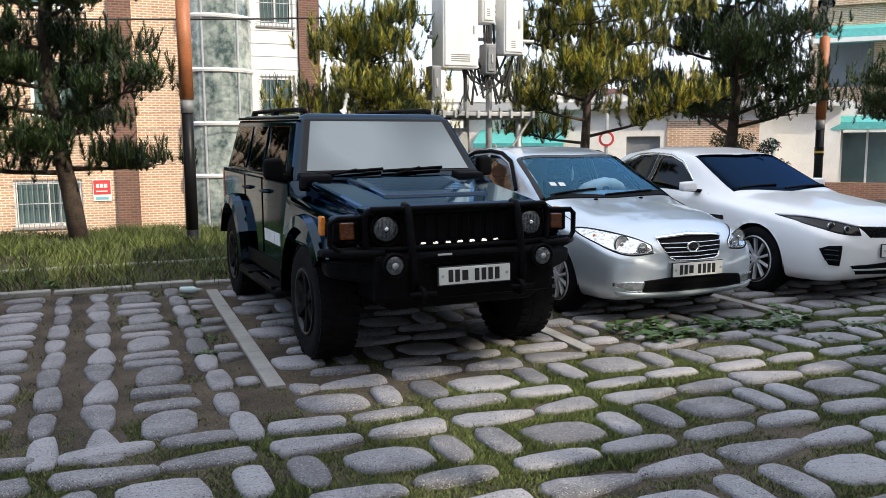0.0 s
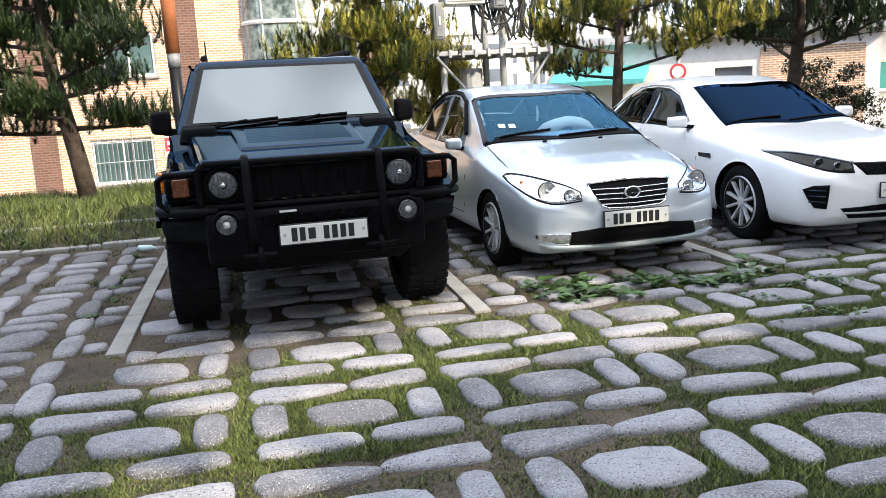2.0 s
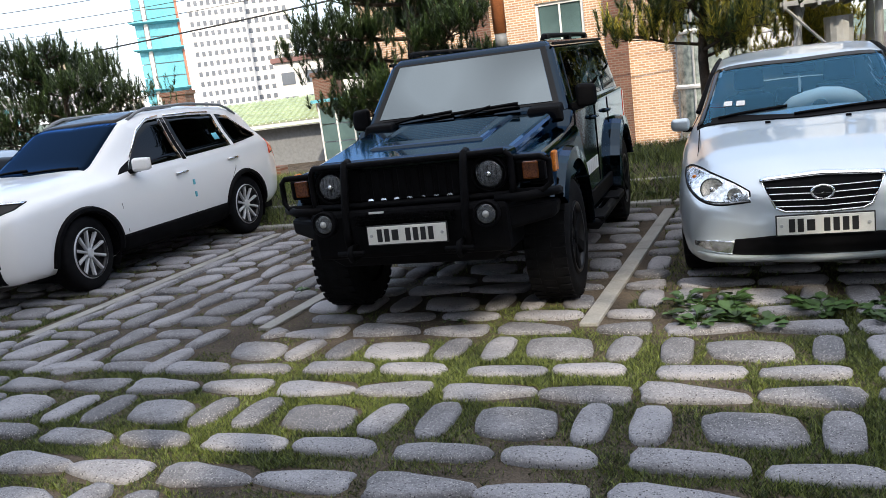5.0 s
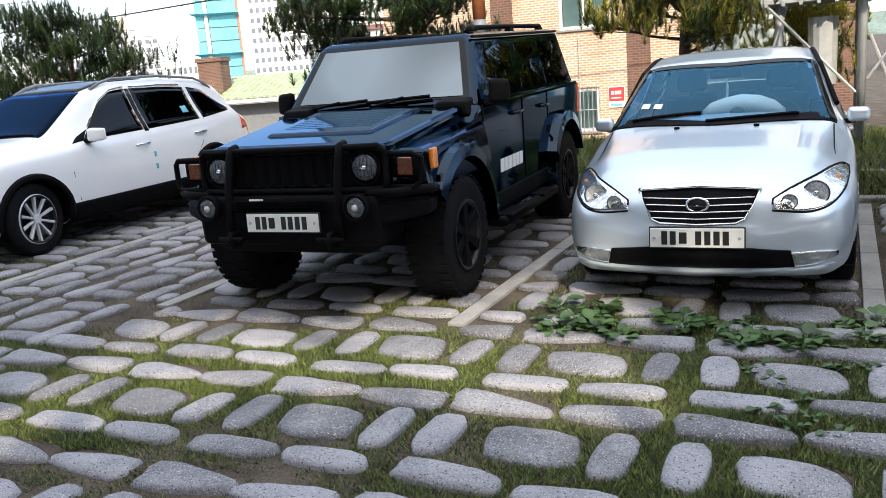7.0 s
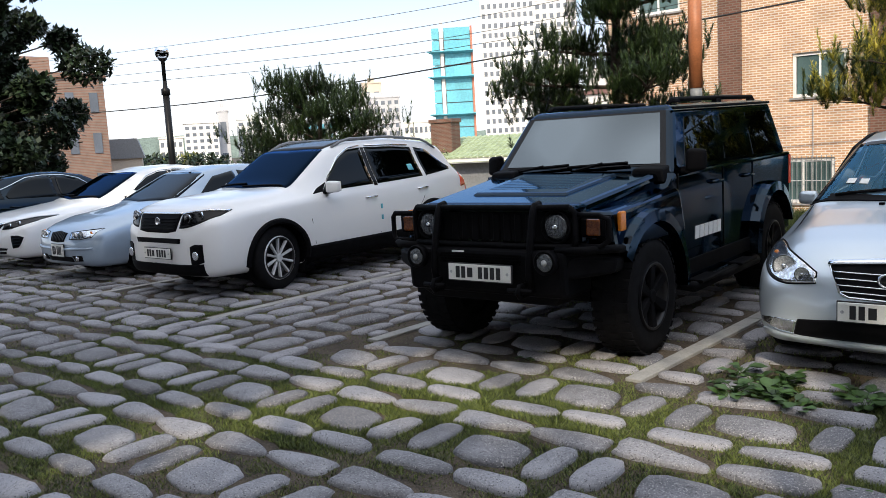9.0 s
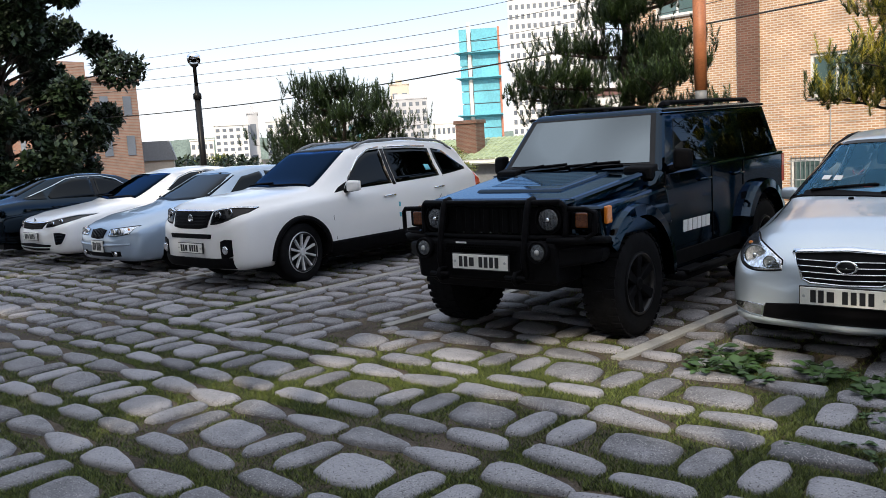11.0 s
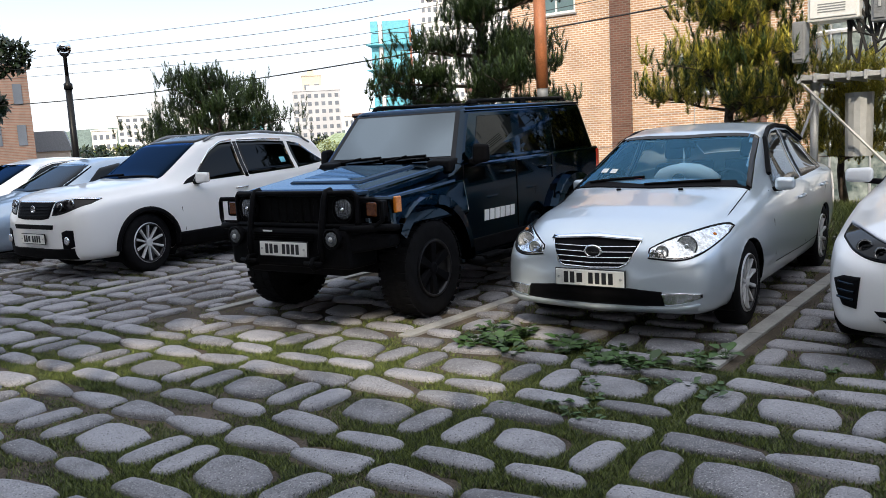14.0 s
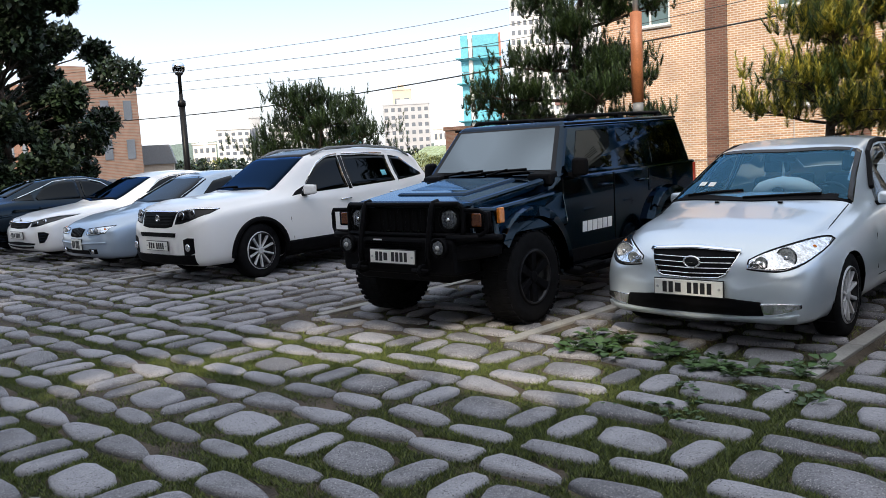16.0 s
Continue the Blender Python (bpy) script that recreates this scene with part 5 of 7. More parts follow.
        part("tow_hook", tube([(s * 0.36, 0.06, 0.53), (s * 0.36, -0.03, 0.53), (s * 0.36, -0.055, 0.49), (s * 0.36, -0.03, 0.455), (s * 0.36, 0.06, 0.455)], 0.018, 8), T, root, smooth=True)
        part("shackle_pin", tube([(s * 0.27, -0.03, 0.50), (s * 0.45, -0.03, 0.50)], 0.016, 8), T, root, smooth=True)
        # tail lamp
        part("tail_lamp", box(min(s * 0.74, s * 0.865), max(s * 0.74, s * 0.865), 4.27, 4.352, 0.95, 1.25, 0.012), M["red_lens"], root)
        part("cowl_intake", hexa([(s * 0.52, 1.30, 1.20), (s * 0.80, 1.32, 1.17), (s * 0.80, 1.50, 1.22), (s * 0.52, 1.50, 1.22)], [(s * 0.54, 1.33, 1.28), (s * 0.77, 1.35, 1.275), (s * 0.77, 1.50, 1.30), (s * 0.54, 1.50, 1.30)], 0.015), T, root)
    # nose
    part("grille_panel", box(-0.66, 0.66, 0.20, 0.32, 0.78, 1.02, 0.02), T, root)
    part("grille_top", box(-0.68, 0.68, 0.17, 0.34, 0.995, 1.045, 0.018), P, root)
    for k in range(8):
        x = -0.315 + 0.09 * k
        part("grille_bar", hexa([(x - 0.03, 0.185, 0.79), (x + 0.03, 0.185, 0.79), (x + 0.03, 0.24, 0.79), (x - 0.03, 0.24, 0.79)], [(x - 0.03, 0.19, 0.99), (x + 0.03, 0.19, 0.99), (x + 0.03, 0.24, 0.99), (x - 0.03, 0.24, 0.99)], 0.008, seg=1), M["trim"], root)
    for k in range(7):
        x = -0.27 + 0.09 * k
        part("grille_stud", hexa([(x - 0.02, 0.175, 0.795), (x + 0.02, 0.175, 0.795), (x + 0.02, 0.21, 0.795), (x - 0.02, 0.21, 0.795)], [(x - 0.013, 0.18, 0.807), (x + 0.013, 0.18, 0.807), (x + 0.013, 0.21, 0.807), (x - 0.013, 0.21, 0.807)]), M["chrome"], root)
    for z, xx in ((0.775, 0.66), (1.035, 0.64)):
        part("guard_rail", tube([(-xx, 0.17, z), (-0.36, 0.13, z), (0.36, 0.13, z), (xx, 0.17, z)], 0.021, 8), T, root, smooth=True)
    for s in (-1, 1):
        part("guard_side", tube([(s * 0.64, 0.17, 1.035), (s * 0.675, 0.18, 1.0), (s * 0.675, 0.18, 0.81), (s * 0.66, 0.17, 0.775)], 0.021, 8), T, root, smooth=True)
    part("bumper", hexa([(-0.66, 0.06, 0.44), (0.66, 0.06, 0.44), (0.66, 0.42, 0.44), (-0.66, 0.42, 0.44)], [(-0.66, 0.035, 0.755), (0.66, 0.035, 0.755), (0.66, 0.42, 0.755), (-0.66, 0.42, 0.755)], 0.035), T, root)
    bm = bmesh.new()
    for j in range(4):
        for k in range(30):
            x, z = -0.33 + 0.0225 * k + (0.011 if j % 2 else 0), 0.665 + 0.019 * j
            lathe([(0.03, 0.009), (0.022, 0.0085), (0.028, 0.006), (0.034, 0.002)], 6, "y", (x, 0, z), bm)
    part("bumper_mesh", bm, M["gloss_black"], root)
    part("maker_strip", box(-0.23, -0.13, 0.028, 0.036, 0.733, 0.745), M["badge_white"], root, "small plain white strip")
    part("chin", hexa([(-0.52, 0.16, 0.37), (0.52, 0.16, 0.37), (0.52, 0.5, 0.37), (-0.52, 0.5, 0.37)], [(-0.6, 0.08, 0.46), (0.6, 0.08, 0.46), (0.6, 0.5, 0.46), (-0.6, 0.5, 0.46)], 0.02), T, root)
    for k in range(6):
        part("hood_badge", prism([(-0.165 + 0.056 * k, 1.024), (-0.119 + 0.056 * k, 1.024), (-0.113 + 0.056 * k, 1.046), (-0.159 + 0.056 * k, 1.046)], 0.160, 0.172, "y"), M["badge_yellow"], root)
    number_plate(root, 0.02, -0.005, 0.60, tilt=-2)
    part("axle", tube([(-0.7, FW, 0.40), (0.7, FW, 0.40)], 0.05, 8), T, root)
    part("axle", tube([(-0.7, RW, 0.40), (0.7, RW, 0.40)], 0.05, 8), T, root)
    part("underbody", box(-0.62, 0.62, 0.45, 4.2, 0.42, 0.55), T, root)
    # greenhouse
    b0, b1, r0, r1 = 1.42, 4.33, 1.80, 4.20
    lo = [(-0.83, b0, 1.22), (0.83, b0, 1.22), (0.83, b1, 1.22), (-0.83, b1, 1.22)]
    hi = [(-0.665, r0, 1.735), (0.665, r0, 1.735), (0.69, r1, 1.79), (-0.69, r1, 1.79)]
    part("greenhouse", hexa(lo, hi, 0.05, seg=3), P, root)
    part("roof", hexa([(-0.66, 1.79, 1.715), (0.66, 1.79, 1.715), (0.68, 4.2, 1.77), (-0.68, 4.2, 1.77)], [(-0.61, 1.85, 1.765), (0.61, 1.85, 1.765), (0.63, 4.14, 1.815), (-0.63, 4.14, 1.815)], 0.03), P, root)

    def slab(name, corners, material, grow=0.008, label=""):
        c = [Vector(p) for p in corners]
        n = (c[1] - c[0]).cross(c[3] - c[0]).normalized()
        bm = hexa([p - n * 0.004 for p in c], [p + n * grow for p in c], 0.004, seg=1)
        return part(name, bm, material, root, label)

    def face(u, v, s=None):
        """A point of the screen (u across, v up) or of a side (u along, v up)."""
        if s is None:
            z = 1.22 + v * 0.515
            w = 0.83 + (0.665 - 0.83) * v
            return Vector((u * w, b0 + (r0 - b0) * v, z))
        zt = 1.735 + 0.055 * u
        return Vector((s * (0.83 + (0.665 + 0.025 * u - 0.83) * v), b0 + (r0 - b0) * v + u * ((b1 - b0) + ((r1 - r0) - (b1 - b0)) * v), 1.22 + (zt - 1.22) * v))
    slab("screen_surround", [face(-0.93, 0.13), face(0.93, 0.13), face(0.93, 0.97), face(-0.93, 0.97)], M["gloss_black"], 0.004)
    slab("windscreen", [face(-0.87, 0.16), face(0.87, 0.16), face(0.86, 0.93), face(-0.86, 0.93)], M["screen_mirror"], 0.009, "pale reflecting windscreen")
    for s in (-1, 1):
        for u0, u1 in ((0.075, 0.34), (0.385, 0.60), (0.65, 0.93)):
            q = [face(u0, 0.13, s), face(u1, 0.13, s), face(u1 - 0.005, 0.85, s), face(u0 + 0.012, 0.85, s)]
            slab("side_window", q if s > 0 else q[::-1], M["tint"], 0.006)
        part("drip_rail", tube([face(0.0, 0.99, s) + Vector((s * 0.01, 0, 0)), face(0.98, 0.99, s) + Vector((s * 0.01, 0, 0))], 0.012, 6), T, root)
        rail = [Vector((s * 0.56, 1.98, 1.765)), Vector((s * 0.56, 2.05, 1.805)), Vector((s * 0.57, 3.0, 1.828)), Vector((s * 0.575, 4.0, 1.845)), Vector((s * 0.575, 4.08, 1.80))]
        part("roof_rail", tube(rail, 0.02, 8), T, root, smooth=True)
        for y in (2.08, 3.05, 3.98):
            part("rail_foot", hexa([(s * 0.54, y - 0.07, 1.78), (s * 0.60, y - 0.07, 1.78), (s * 0.60, y + 0.07, 1.78), (s * 0.54, y + 0.07, 1.78)], [(s * 0.55, y - 0.05, 1.815 + 0.01 * (y - 2)), (s * 0.59, y - 0.05, 1.815 + 0.01 * (y - 2)), (s * 0.59, y + 0.05, 1.815 + 0.01 * (y - 2)), (s * 0.55, y + 0.05, 1.815 + 0.01 * (y - 2))], 0.008), T, root)
    for a, b in (((-0.80, 0.10), (-0.10, 0.165)), ((-0.10, 0.13), (0.55, 0.175))):
        pts = [face(a[0] + (b[0] - a[0]) * k, a[1] + (b[1] - a[1]) * k) + Vector((0, -0.03, 0.012)) for k in (0, 0.3, 0.6, 1)]
        part("wiper", tube(pts, 0.013, 6), T, root)
        part("wiper_arm", tube([face(a[0] + 0.1, 0.06) + Vector((0, -0.03, 0.02)), pts[2] + Vector((0, -0.012, 0.01))], 0.012, 6), T, root)
    front = ("corner_lamp", "corner_lens", "lamp_hoop", "headlamp", "fog_lamp", "bumper_wing", "wing_bar", "guard_post", "tow_hook", "shackle_pin", "grille_panel", "grille_top", "grille_bar",
             "grille_stud", "guard_rail", "guard_side", "bumper", "bumper_mesh", "maker_strip", "chin", "hood_badge", "number_plate", "side_marker")
    for ob in root.children:
        if ob.name.split(".")[0] in front:
            ob.location.z += 0.062
    part("aerial", tube([(-0.55, 1.9, 1.78), (-0.55, 1.98, 1.92)], 0.005, 5), T, root)
    return root


suv = off_roader(pose(2.245, 4.86, 0, 0, 0, 1.5))
silver = silver_sedan(pose(4.645, 5.54, 0, 0, 0, 0.6))
cross = crossover(pose(-2.66, 5.42, 0, 0, 0, 0))
white_k = sleek_sedan(pose(7.02, 5.49, 0, 0, 0, 0), "sedan", "glossy white four-door sedan with black mesh grille", "paint_white")
old_car = old_sedan(pose(-5.35, 5.55, 0, 0, 0, 0))
white_far = sleek_sedan(pose(-7.75, 5.6, 0, 0, 0, 0), "sedan", "white compact sedan between other parked cars", "paint_white")
black_car = sleek_sedan(pose(-10.3, 10.4, 0, 0, 0, 180), "sedan", "black sedan parked nose to the verge", "paint_black")


# ---- paving ----
rng = random.Random(7)
# one moulded mat of seven blocks repeats over the yard: offset from the mat's corner block, width, depth, taper, shear
MAT_X, MAT_Y, MAT_W, MAT_D = 0.205, 3.635, 1.004, 0.984
MAT = [(0.0, 0.0, 0.40, 0.285, 0.04, -0.10), (0.36, 0.015, 0.155, 0.345, 0.0, 0.02), (0.625, 0.01, 0.165, 0.36, 0.05, 0.0),
       (-0.23, 0.352, 0.47, 0.235, 0.68, -0.05), (0.24, 0.355, 0.43, 0.225, -0.60, 0.03), (-0.23, 0.655, 0.42, 0.15, 0.12, 0.02), (0.24, 0.66, 0.385, 0.145, -0.18, -0.03)]


def stone_outline(k, w, d, taper, shear, n=14):
    """The edge of a worn block: a rounded oblong, narrower towards one end."""
    r = random.Random(100 + k)
    p = 3.1 + r.random() * 1.3
    edge = []
    for i in range(n):
        a = 2 * math.pi * (i + 0.5) / n
        c, s = math.cos(a), math.sin(a)
        rad = (abs(c) ** p + abs(s) ** p) ** (-1 / p) * (1 + r.uniform(-0.055, 0.045))
        x, y = c * rad, s * rad
        y *= 1 - abs(taper) * (0.5 + 0.5 * x * (1 if taper > 0 else -1))
        edge.append((x * w / 2 + shear * y * d, y * d / 2 + shear * 0.4 * x * d))
    return edge


def stone_mesh(k, kind):
    """One worn paving block with a domed top and rounded shoulders."""
    base = stone_outline(k, *kind[2:])
    r = random.Random(500 + k)
    n = len(base)
    verts = [(x * 1.03, y * 1.04, -0.07) for x, y in base] + [(x * 1.01, y * 1.015, -0.004) for x, y in base]
    verts += [(x * 0.95, y * 0.93, 0.011 + r.uniform(-0.001, 0.001)) for x, y in base] + [(x * 0.6, y * 0.6, 0.016 + r.uniform(-0.002, 0.002)) for x, y in base]
    faces = [(j * n + i, j * n + (i + 1) % n, (j + 1) * n + (i + 1) % n, (j + 1) * n + i) for j in range(3) for i in range(n)]
    faces.append(tuple(range(3 * n, 4 * n)))
    return verts, faces


shapes = [[(k[2], k[3], *stone_mesh(i * 10 + j, k)) for j in range(3)] for i, k in enumerate(MAT)]


def lay(x0, x1, y0, y1):
    """Mats side by side, turned a quarter in the bays left of the off-roader's kerb."""
    out = []
    for i in range(int((x0 - MAT_X) / MAT_W) - 1, int((x1 - MAT_X) / MAT_W) + 2):
        for j in range(int((y0 - MAT_Y) / MAT_D) - 1, int((y1 - MAT_Y) / MAT_D) + 2):
            cx, cy = MAT_X + MAT_W * i, MAT_Y + MAT_D * j
            for k, kind in enumerate(MAT):
                for turned in (False, True):
                    ox, oy, rz = (0.105 - kind[1], kind[0], 90.0) if turned else (kind[0], kind[1], 0.0)
                    x, y = cx + ox + rng.gauss(0, 0.010), cy + oy + rng.gauss(0, 0.010)
                    if x0 < x < x1 and y0 < y < y1 and (-1.12 < x < 0.95 and y > 4.3) == turned:
                        out.append((shapes[k][rng.randrange(3)], x, y, rng.uniform(0.98, 1.08), rng.uniform(1.0, 1.12), rz + rng.gauss(0, 2.2), rng.uniform(-0.008, 0.005), rng.gauss(0, 1.0)))
    return out


LINES = [(-8.7, 5.0, -8.7), (-6.4, 5.0, -6.4), (-3.8, 5.0, -3.8), (-1.12, 4.95, -1.22), (0.98, 5.06, 1.05), (3.29, 5.07, 3.42), (5.57, 5.2, 5.66), (7.98, 5.2, 8.0), (10.3, 5.2, 10.3)]
blocks = []
for b in lay(-16, 15, -5.0, 9.12):
    x, y = b[1], b[2]
    # blocks that meet a kerb are cut short beside it
    half = (b[0][1] * b[4] if b[5] > 45 else b[0][0] * b[3]) / 2
    for xa, ys0, xb in LINES:
        off = x - (xa + (xb - xa) * (y - ys0) / 3.6)
        if y > ys0 - 0.10 and abs(off) < half + 0.075:
            left = (abs(off) + half - 0.075) / 2
            side = 1 if off > 0 else -1
            x += side * (0.075 + left - abs(off))
            b = (b[0], x, y, b[3], b[4] * left / half, *b[5:]) if b[5] > 45 else (b[0], x, y, b[3] * left / half, *b[4:])
            half = left
    if half < 0.05:
        continue
    blocks.append(b)

pavement = thing("pavement", pose(0, 0, 0), "uneven granite block paving with grass in its joints", "pavement", kind="structure")
meshes = {}
near, rest_v, rest_f = 0, [], []
order = sorted(blocks, key=lambda b: (b[1] - 3.6) ** 2 * 0.55 + (b[2] - 3.1) ** 2)
for b in order:
    sh, x, y, sx, sy, rz, dz, tilt = b
    mt = pose(x, y, dz, tilt, tilt * 0.6, rz) @ Matrix.Diagonal((sx, sy, 1, 1))
    if near < 300:
        key = id(sh)
        if key not in meshes:
            me = bpy.data.meshes.new("paving_stone")
            me.from_pydata(sh[2], [], sh[3])
            me.materials.append(M["stone"])
            me.shade_smooth()
            meshes[key] = me
        ob = new("paving_stone", meshes[key])
        ob.parent = pavement
        ob.matrix_local = mt
        near += 1
    else:
        o = len(rest_v)
        rest_v += [tuple(mt @ Vector(v)) for v in sh[2]]
        rest_f += [tuple(i + o for i in f) for f in sh[3]]
rest = raw("paving_stones", rest_v, rest_f, M["stone_rest"], pavement, "further granite paving blocks", True)
rest["kind"] = "stuff"

for xa, ys0, xb in LINES:
    y = ys0
    while y < 8.7:
        ln = 0.9 + 0.1 * rng.random()
        x = xa + (xb - xa) * (y - ys0) / 3.6
        if y == ys0:
            line = thing("bay_divider", pose(0, 0, 0), "flush row of long concrete kerb slabs between bays", "kerb", "bay dividers", "structure")
        xe = xa + (xb - xa) * (y + ln - ys0) / 3.6
        part("kerb_slab", hexa([(x - 0.058, y, -0.08), (x + 0.058, y, -0.08), (xe + 0.058, y + ln, -0.08), (xe - 0.058, y + ln, -0.08)],
                               [(x - 0.058, y, 0.006), (x + 0.058, y, 0.006), (xe + 0.058, y + ln, 0.006), (xe - 0.058, y + ln, 0.006)], 0.006), M["concrete"], line)
        y += ln + 0.012
kerb = thing("verge_kerb", pose(0, 0, 0), "row of low granite kerb stones along the grass verge", "kerb", kind="structure")
x = -13.0
while x < 14:
    ln = rng.uniform(0.45, 0.8)
    part("kerb_stone", box(x, x + ln, 9.2 + rng.uniform(-0.015, 0.015), 9.34, -0.08, 0.03 + rng.uniform(-0.01, 0.015), 0.012), M["concrete"], kerb)
    x += ln + 0.03
strip = thing("verge_edging", pose(0, 0, 0), "thin concrete edging strip half hidden in grass", "kerb", kind="structure")
part("edging", box(-13, 14, 10.25, 10.35, 0.0, 0.135, 0.01), M["concrete"], strip)

# ---- grass ----
nr = np.random.RandomState(5)
CELL = 80
cover = np.zeros((15 * CELL, 32 * CELL), bool)
for sh, x, y, sx, sy, rz, dz, tl in blocks:
    w, d = sh[0] * sx * 0.5, sh[1] * sy * 0.5
    if rz > 45:
        w, d = d, w
    i0, j0 = int((y - d + 5.2) * CELL), int((x - w + 16.2) * CELL)
    i1, j1 = int((y + d + 5.2) * CELL), int((x + w + 16.2) * CELL)
    if i0 < 0 or j0 < 0:
        continue
    gi, gj = np.mgrid[i0:i1 + 1, j0:j1 + 1]
    inside = np.abs((gi / CELL - 5.2 - y) / d) ** 3.4 + np.abs((gj / CELL - 16.2 - x) / w) ** 3.4 < 0.92
    sub = cover[i0:i1 + 1, j0:j1 + 1]
    sub |= inside[:sub.shape[0], :sub.shape[1]]
for xa, ys0, xb in LINES:
    j0 = int((min(xa, xb) - 0.07 + 16.2) * CELL)
    cover[int((ys0 + 5.2) * CELL):, j0:j0 + int((0.14 + abs(xb - xa)) * CELL)] = True


def blades(name, count, area, height, width, z, weight, avoid, label):
    """Many bent blades as single triangles."""
    x0, x1, y0, y1 = area
    x, y = nr.uniform(x0, x1, count), nr.uniform(y0, y1, count)
    keep = np.ones(count, bool)
    if avoid:
        keep = ~cover[np.clip(((y + 5.2) * CELL).astype(int), 0, cover.shape[0] - 1), np.clip(((x + 16.2) * CELL).astype(int), 0, cover.shape[1] - 1)]
    x, y = x[keep], y[keep]
    # how thickly it grows, read off a coarse grid
    gx, gy = np.arange(x0, x1 + 0.2, 0.1), np.arange(y0, y1 + 0.2, 0.1)
    grid = np.array([[weight(u, v) for u in gx] for v in gy])
    thick = grid[((y - y0) * 10).astype(int), ((x - x0) * 10).astype(int)]
    keep = nr.uniform(0, 1, len(x)) < thick
    x, y, thick = x[keep], y[keep], thick[keep]
    n = len(x)
    a, b = nr.uniform(0, 2 * math.pi, n), nr.uniform(0, 2 * math.pi, n)
    h = height * nr.uniform(0.4, 1.2, n) * (0.55 + 0.45 * np.clip(thick, 0, 1))
    lean = h * nr.uniform(0.2, 1.3, n)
    zz = z(x, y)
    c, s = np.cos(a) * width, np.sin(a) * width
    v = np.empty((n, 3, 3))
    v[:, 0] = np.stack([x - c, y - s, zz], 1)
    v[:, 1] = np.stack([x + c, y + s, zz], 1)
    v[:, 2] = np.stack([x + np.cos(b) * lean, y + np.sin(b) * lean, zz + h], 1)
    turf = raw(name, v.reshape(-1, 3).tolist(), np.arange(3 * n).reshape(-1, 3).tolist(), M["grass"])
    return tagged(turf, label, "grass", kind="stuff")


def patchy(x, y):
    n = noise.noise(Vector((x * 0.55, y * 0.7, 3.3))) + 0.6 * noise.noise(Vector((x * 2.1, y * 2.1, 8.1))) + 0.35 * noise.noise(Vector((x * 5, y * 5, 1.7)))
    lush = np.interp(x, [-6, -1, 1.0, 2.6, 9], [0.24, 0.30, 0.42, 0.76, 0.82])
    # bare earth where wheels roll before the off-roader
    worn = 0.55 * math.exp(-((x - 2.1) / 1.0) ** 2 - ((y - 4.9) / 0.45) ** 2) + 0.35 * math.exp(-((x - 3.4) / 0.5) ** 2 - ((y - 3.3) / 0.4) ** 2)
    if y > 5.5:
        lush *= 0.5 if x < 3.5 else 0.8
    return max(0.03, min(1, lush - worn + n * 1.05))


blades("joint_grass", 1350000, (-1.5, 9, 1.2, 5.6), 0.028, 0.0026, lambda x, y: -0.018 + 0 * x, patchy, True, "short patchy grass growing between the paving stones")
blades("joint_grass", 420000, (-14, 14, 1.2, 9.2), 0.034, 0.005, lambda x, y: -0.018 + 0 * x, patchy, True, "short patchy grass growing between the paving stones")
blades("verge_grass", 230000, (-13, 14, 9.15, 14.2), 0.16, 0.007, lambda x, y: np.where(y < 11, -0.027 + 0.232 * (y - 9.35) / 1.65, np.where(y < 13.2, 0.205, 0.205 - 1.5 * (y - 13.2) / 3.5)),
       lambda x, y: (0.75 if y > 9.5 else 0.5) + 0.8 * noise.noise(Vector((x * 0.9, y, 0))), False, "long rough grass on the raised verge")


def weed(x, y, size, n, seed, z=-0.03):
    """A rosette of broad leaves on thin stems."""
    r = random.Random(seed)
    root = thing("weed", pose(x, y, z, 0, 0, r.uniform(0, 360)), "broad-leaved green weed growing between stones", "weed", "weeds")
    bm = bmesh.new()
    for k in range(n):
        a, ln = r.uniform(0, 2 * math.pi), size * r.uniform(0.5, 1.1)
        d = Vector((math.cos(a), math.sin(a), 0))
        q = Vector((-d.y, d.x, 0))
        up = r.uniform(0.35, 1.0)
        base = d * ln * r.uniform(0.1, 0.6) + Vector((0, 0, ln * up * 0.5))
        tip = base + d * ln * 0.6 + Vector((0, 0, ln * r.uniform(-0.15, 0.3)))
        mid = base.lerp(tip, 0.5) + Vector((0, 0, ln * 0.08))
        w = ln * 0.24
        vs = [bm.verts.new(p) for p in (base, base.lerp(mid, 0.5) + q * w * 0.8, mid + q * w, tip.lerp(mid, 0.4) + q * w * 0.6, tip, tip.lerp(mid, 0.4) - q * w * 0.6, mid - q * w, base.lerp(mid, 0.5) - q * w * 0.8)]
        m0 = bm.verts.new(mid + Vector((0, 0, -0.012)))
        for i in range(8):
            bm.faces.new((vs[i], vs[(i + 1) % 8], m0))
        tube([(0, 0, 0), base * 0.6 + Vector((0, 0, 0.01)), base], 0.0025, 4, bm)
    part("leaves", bm, M["weed"], root, smooth=True)


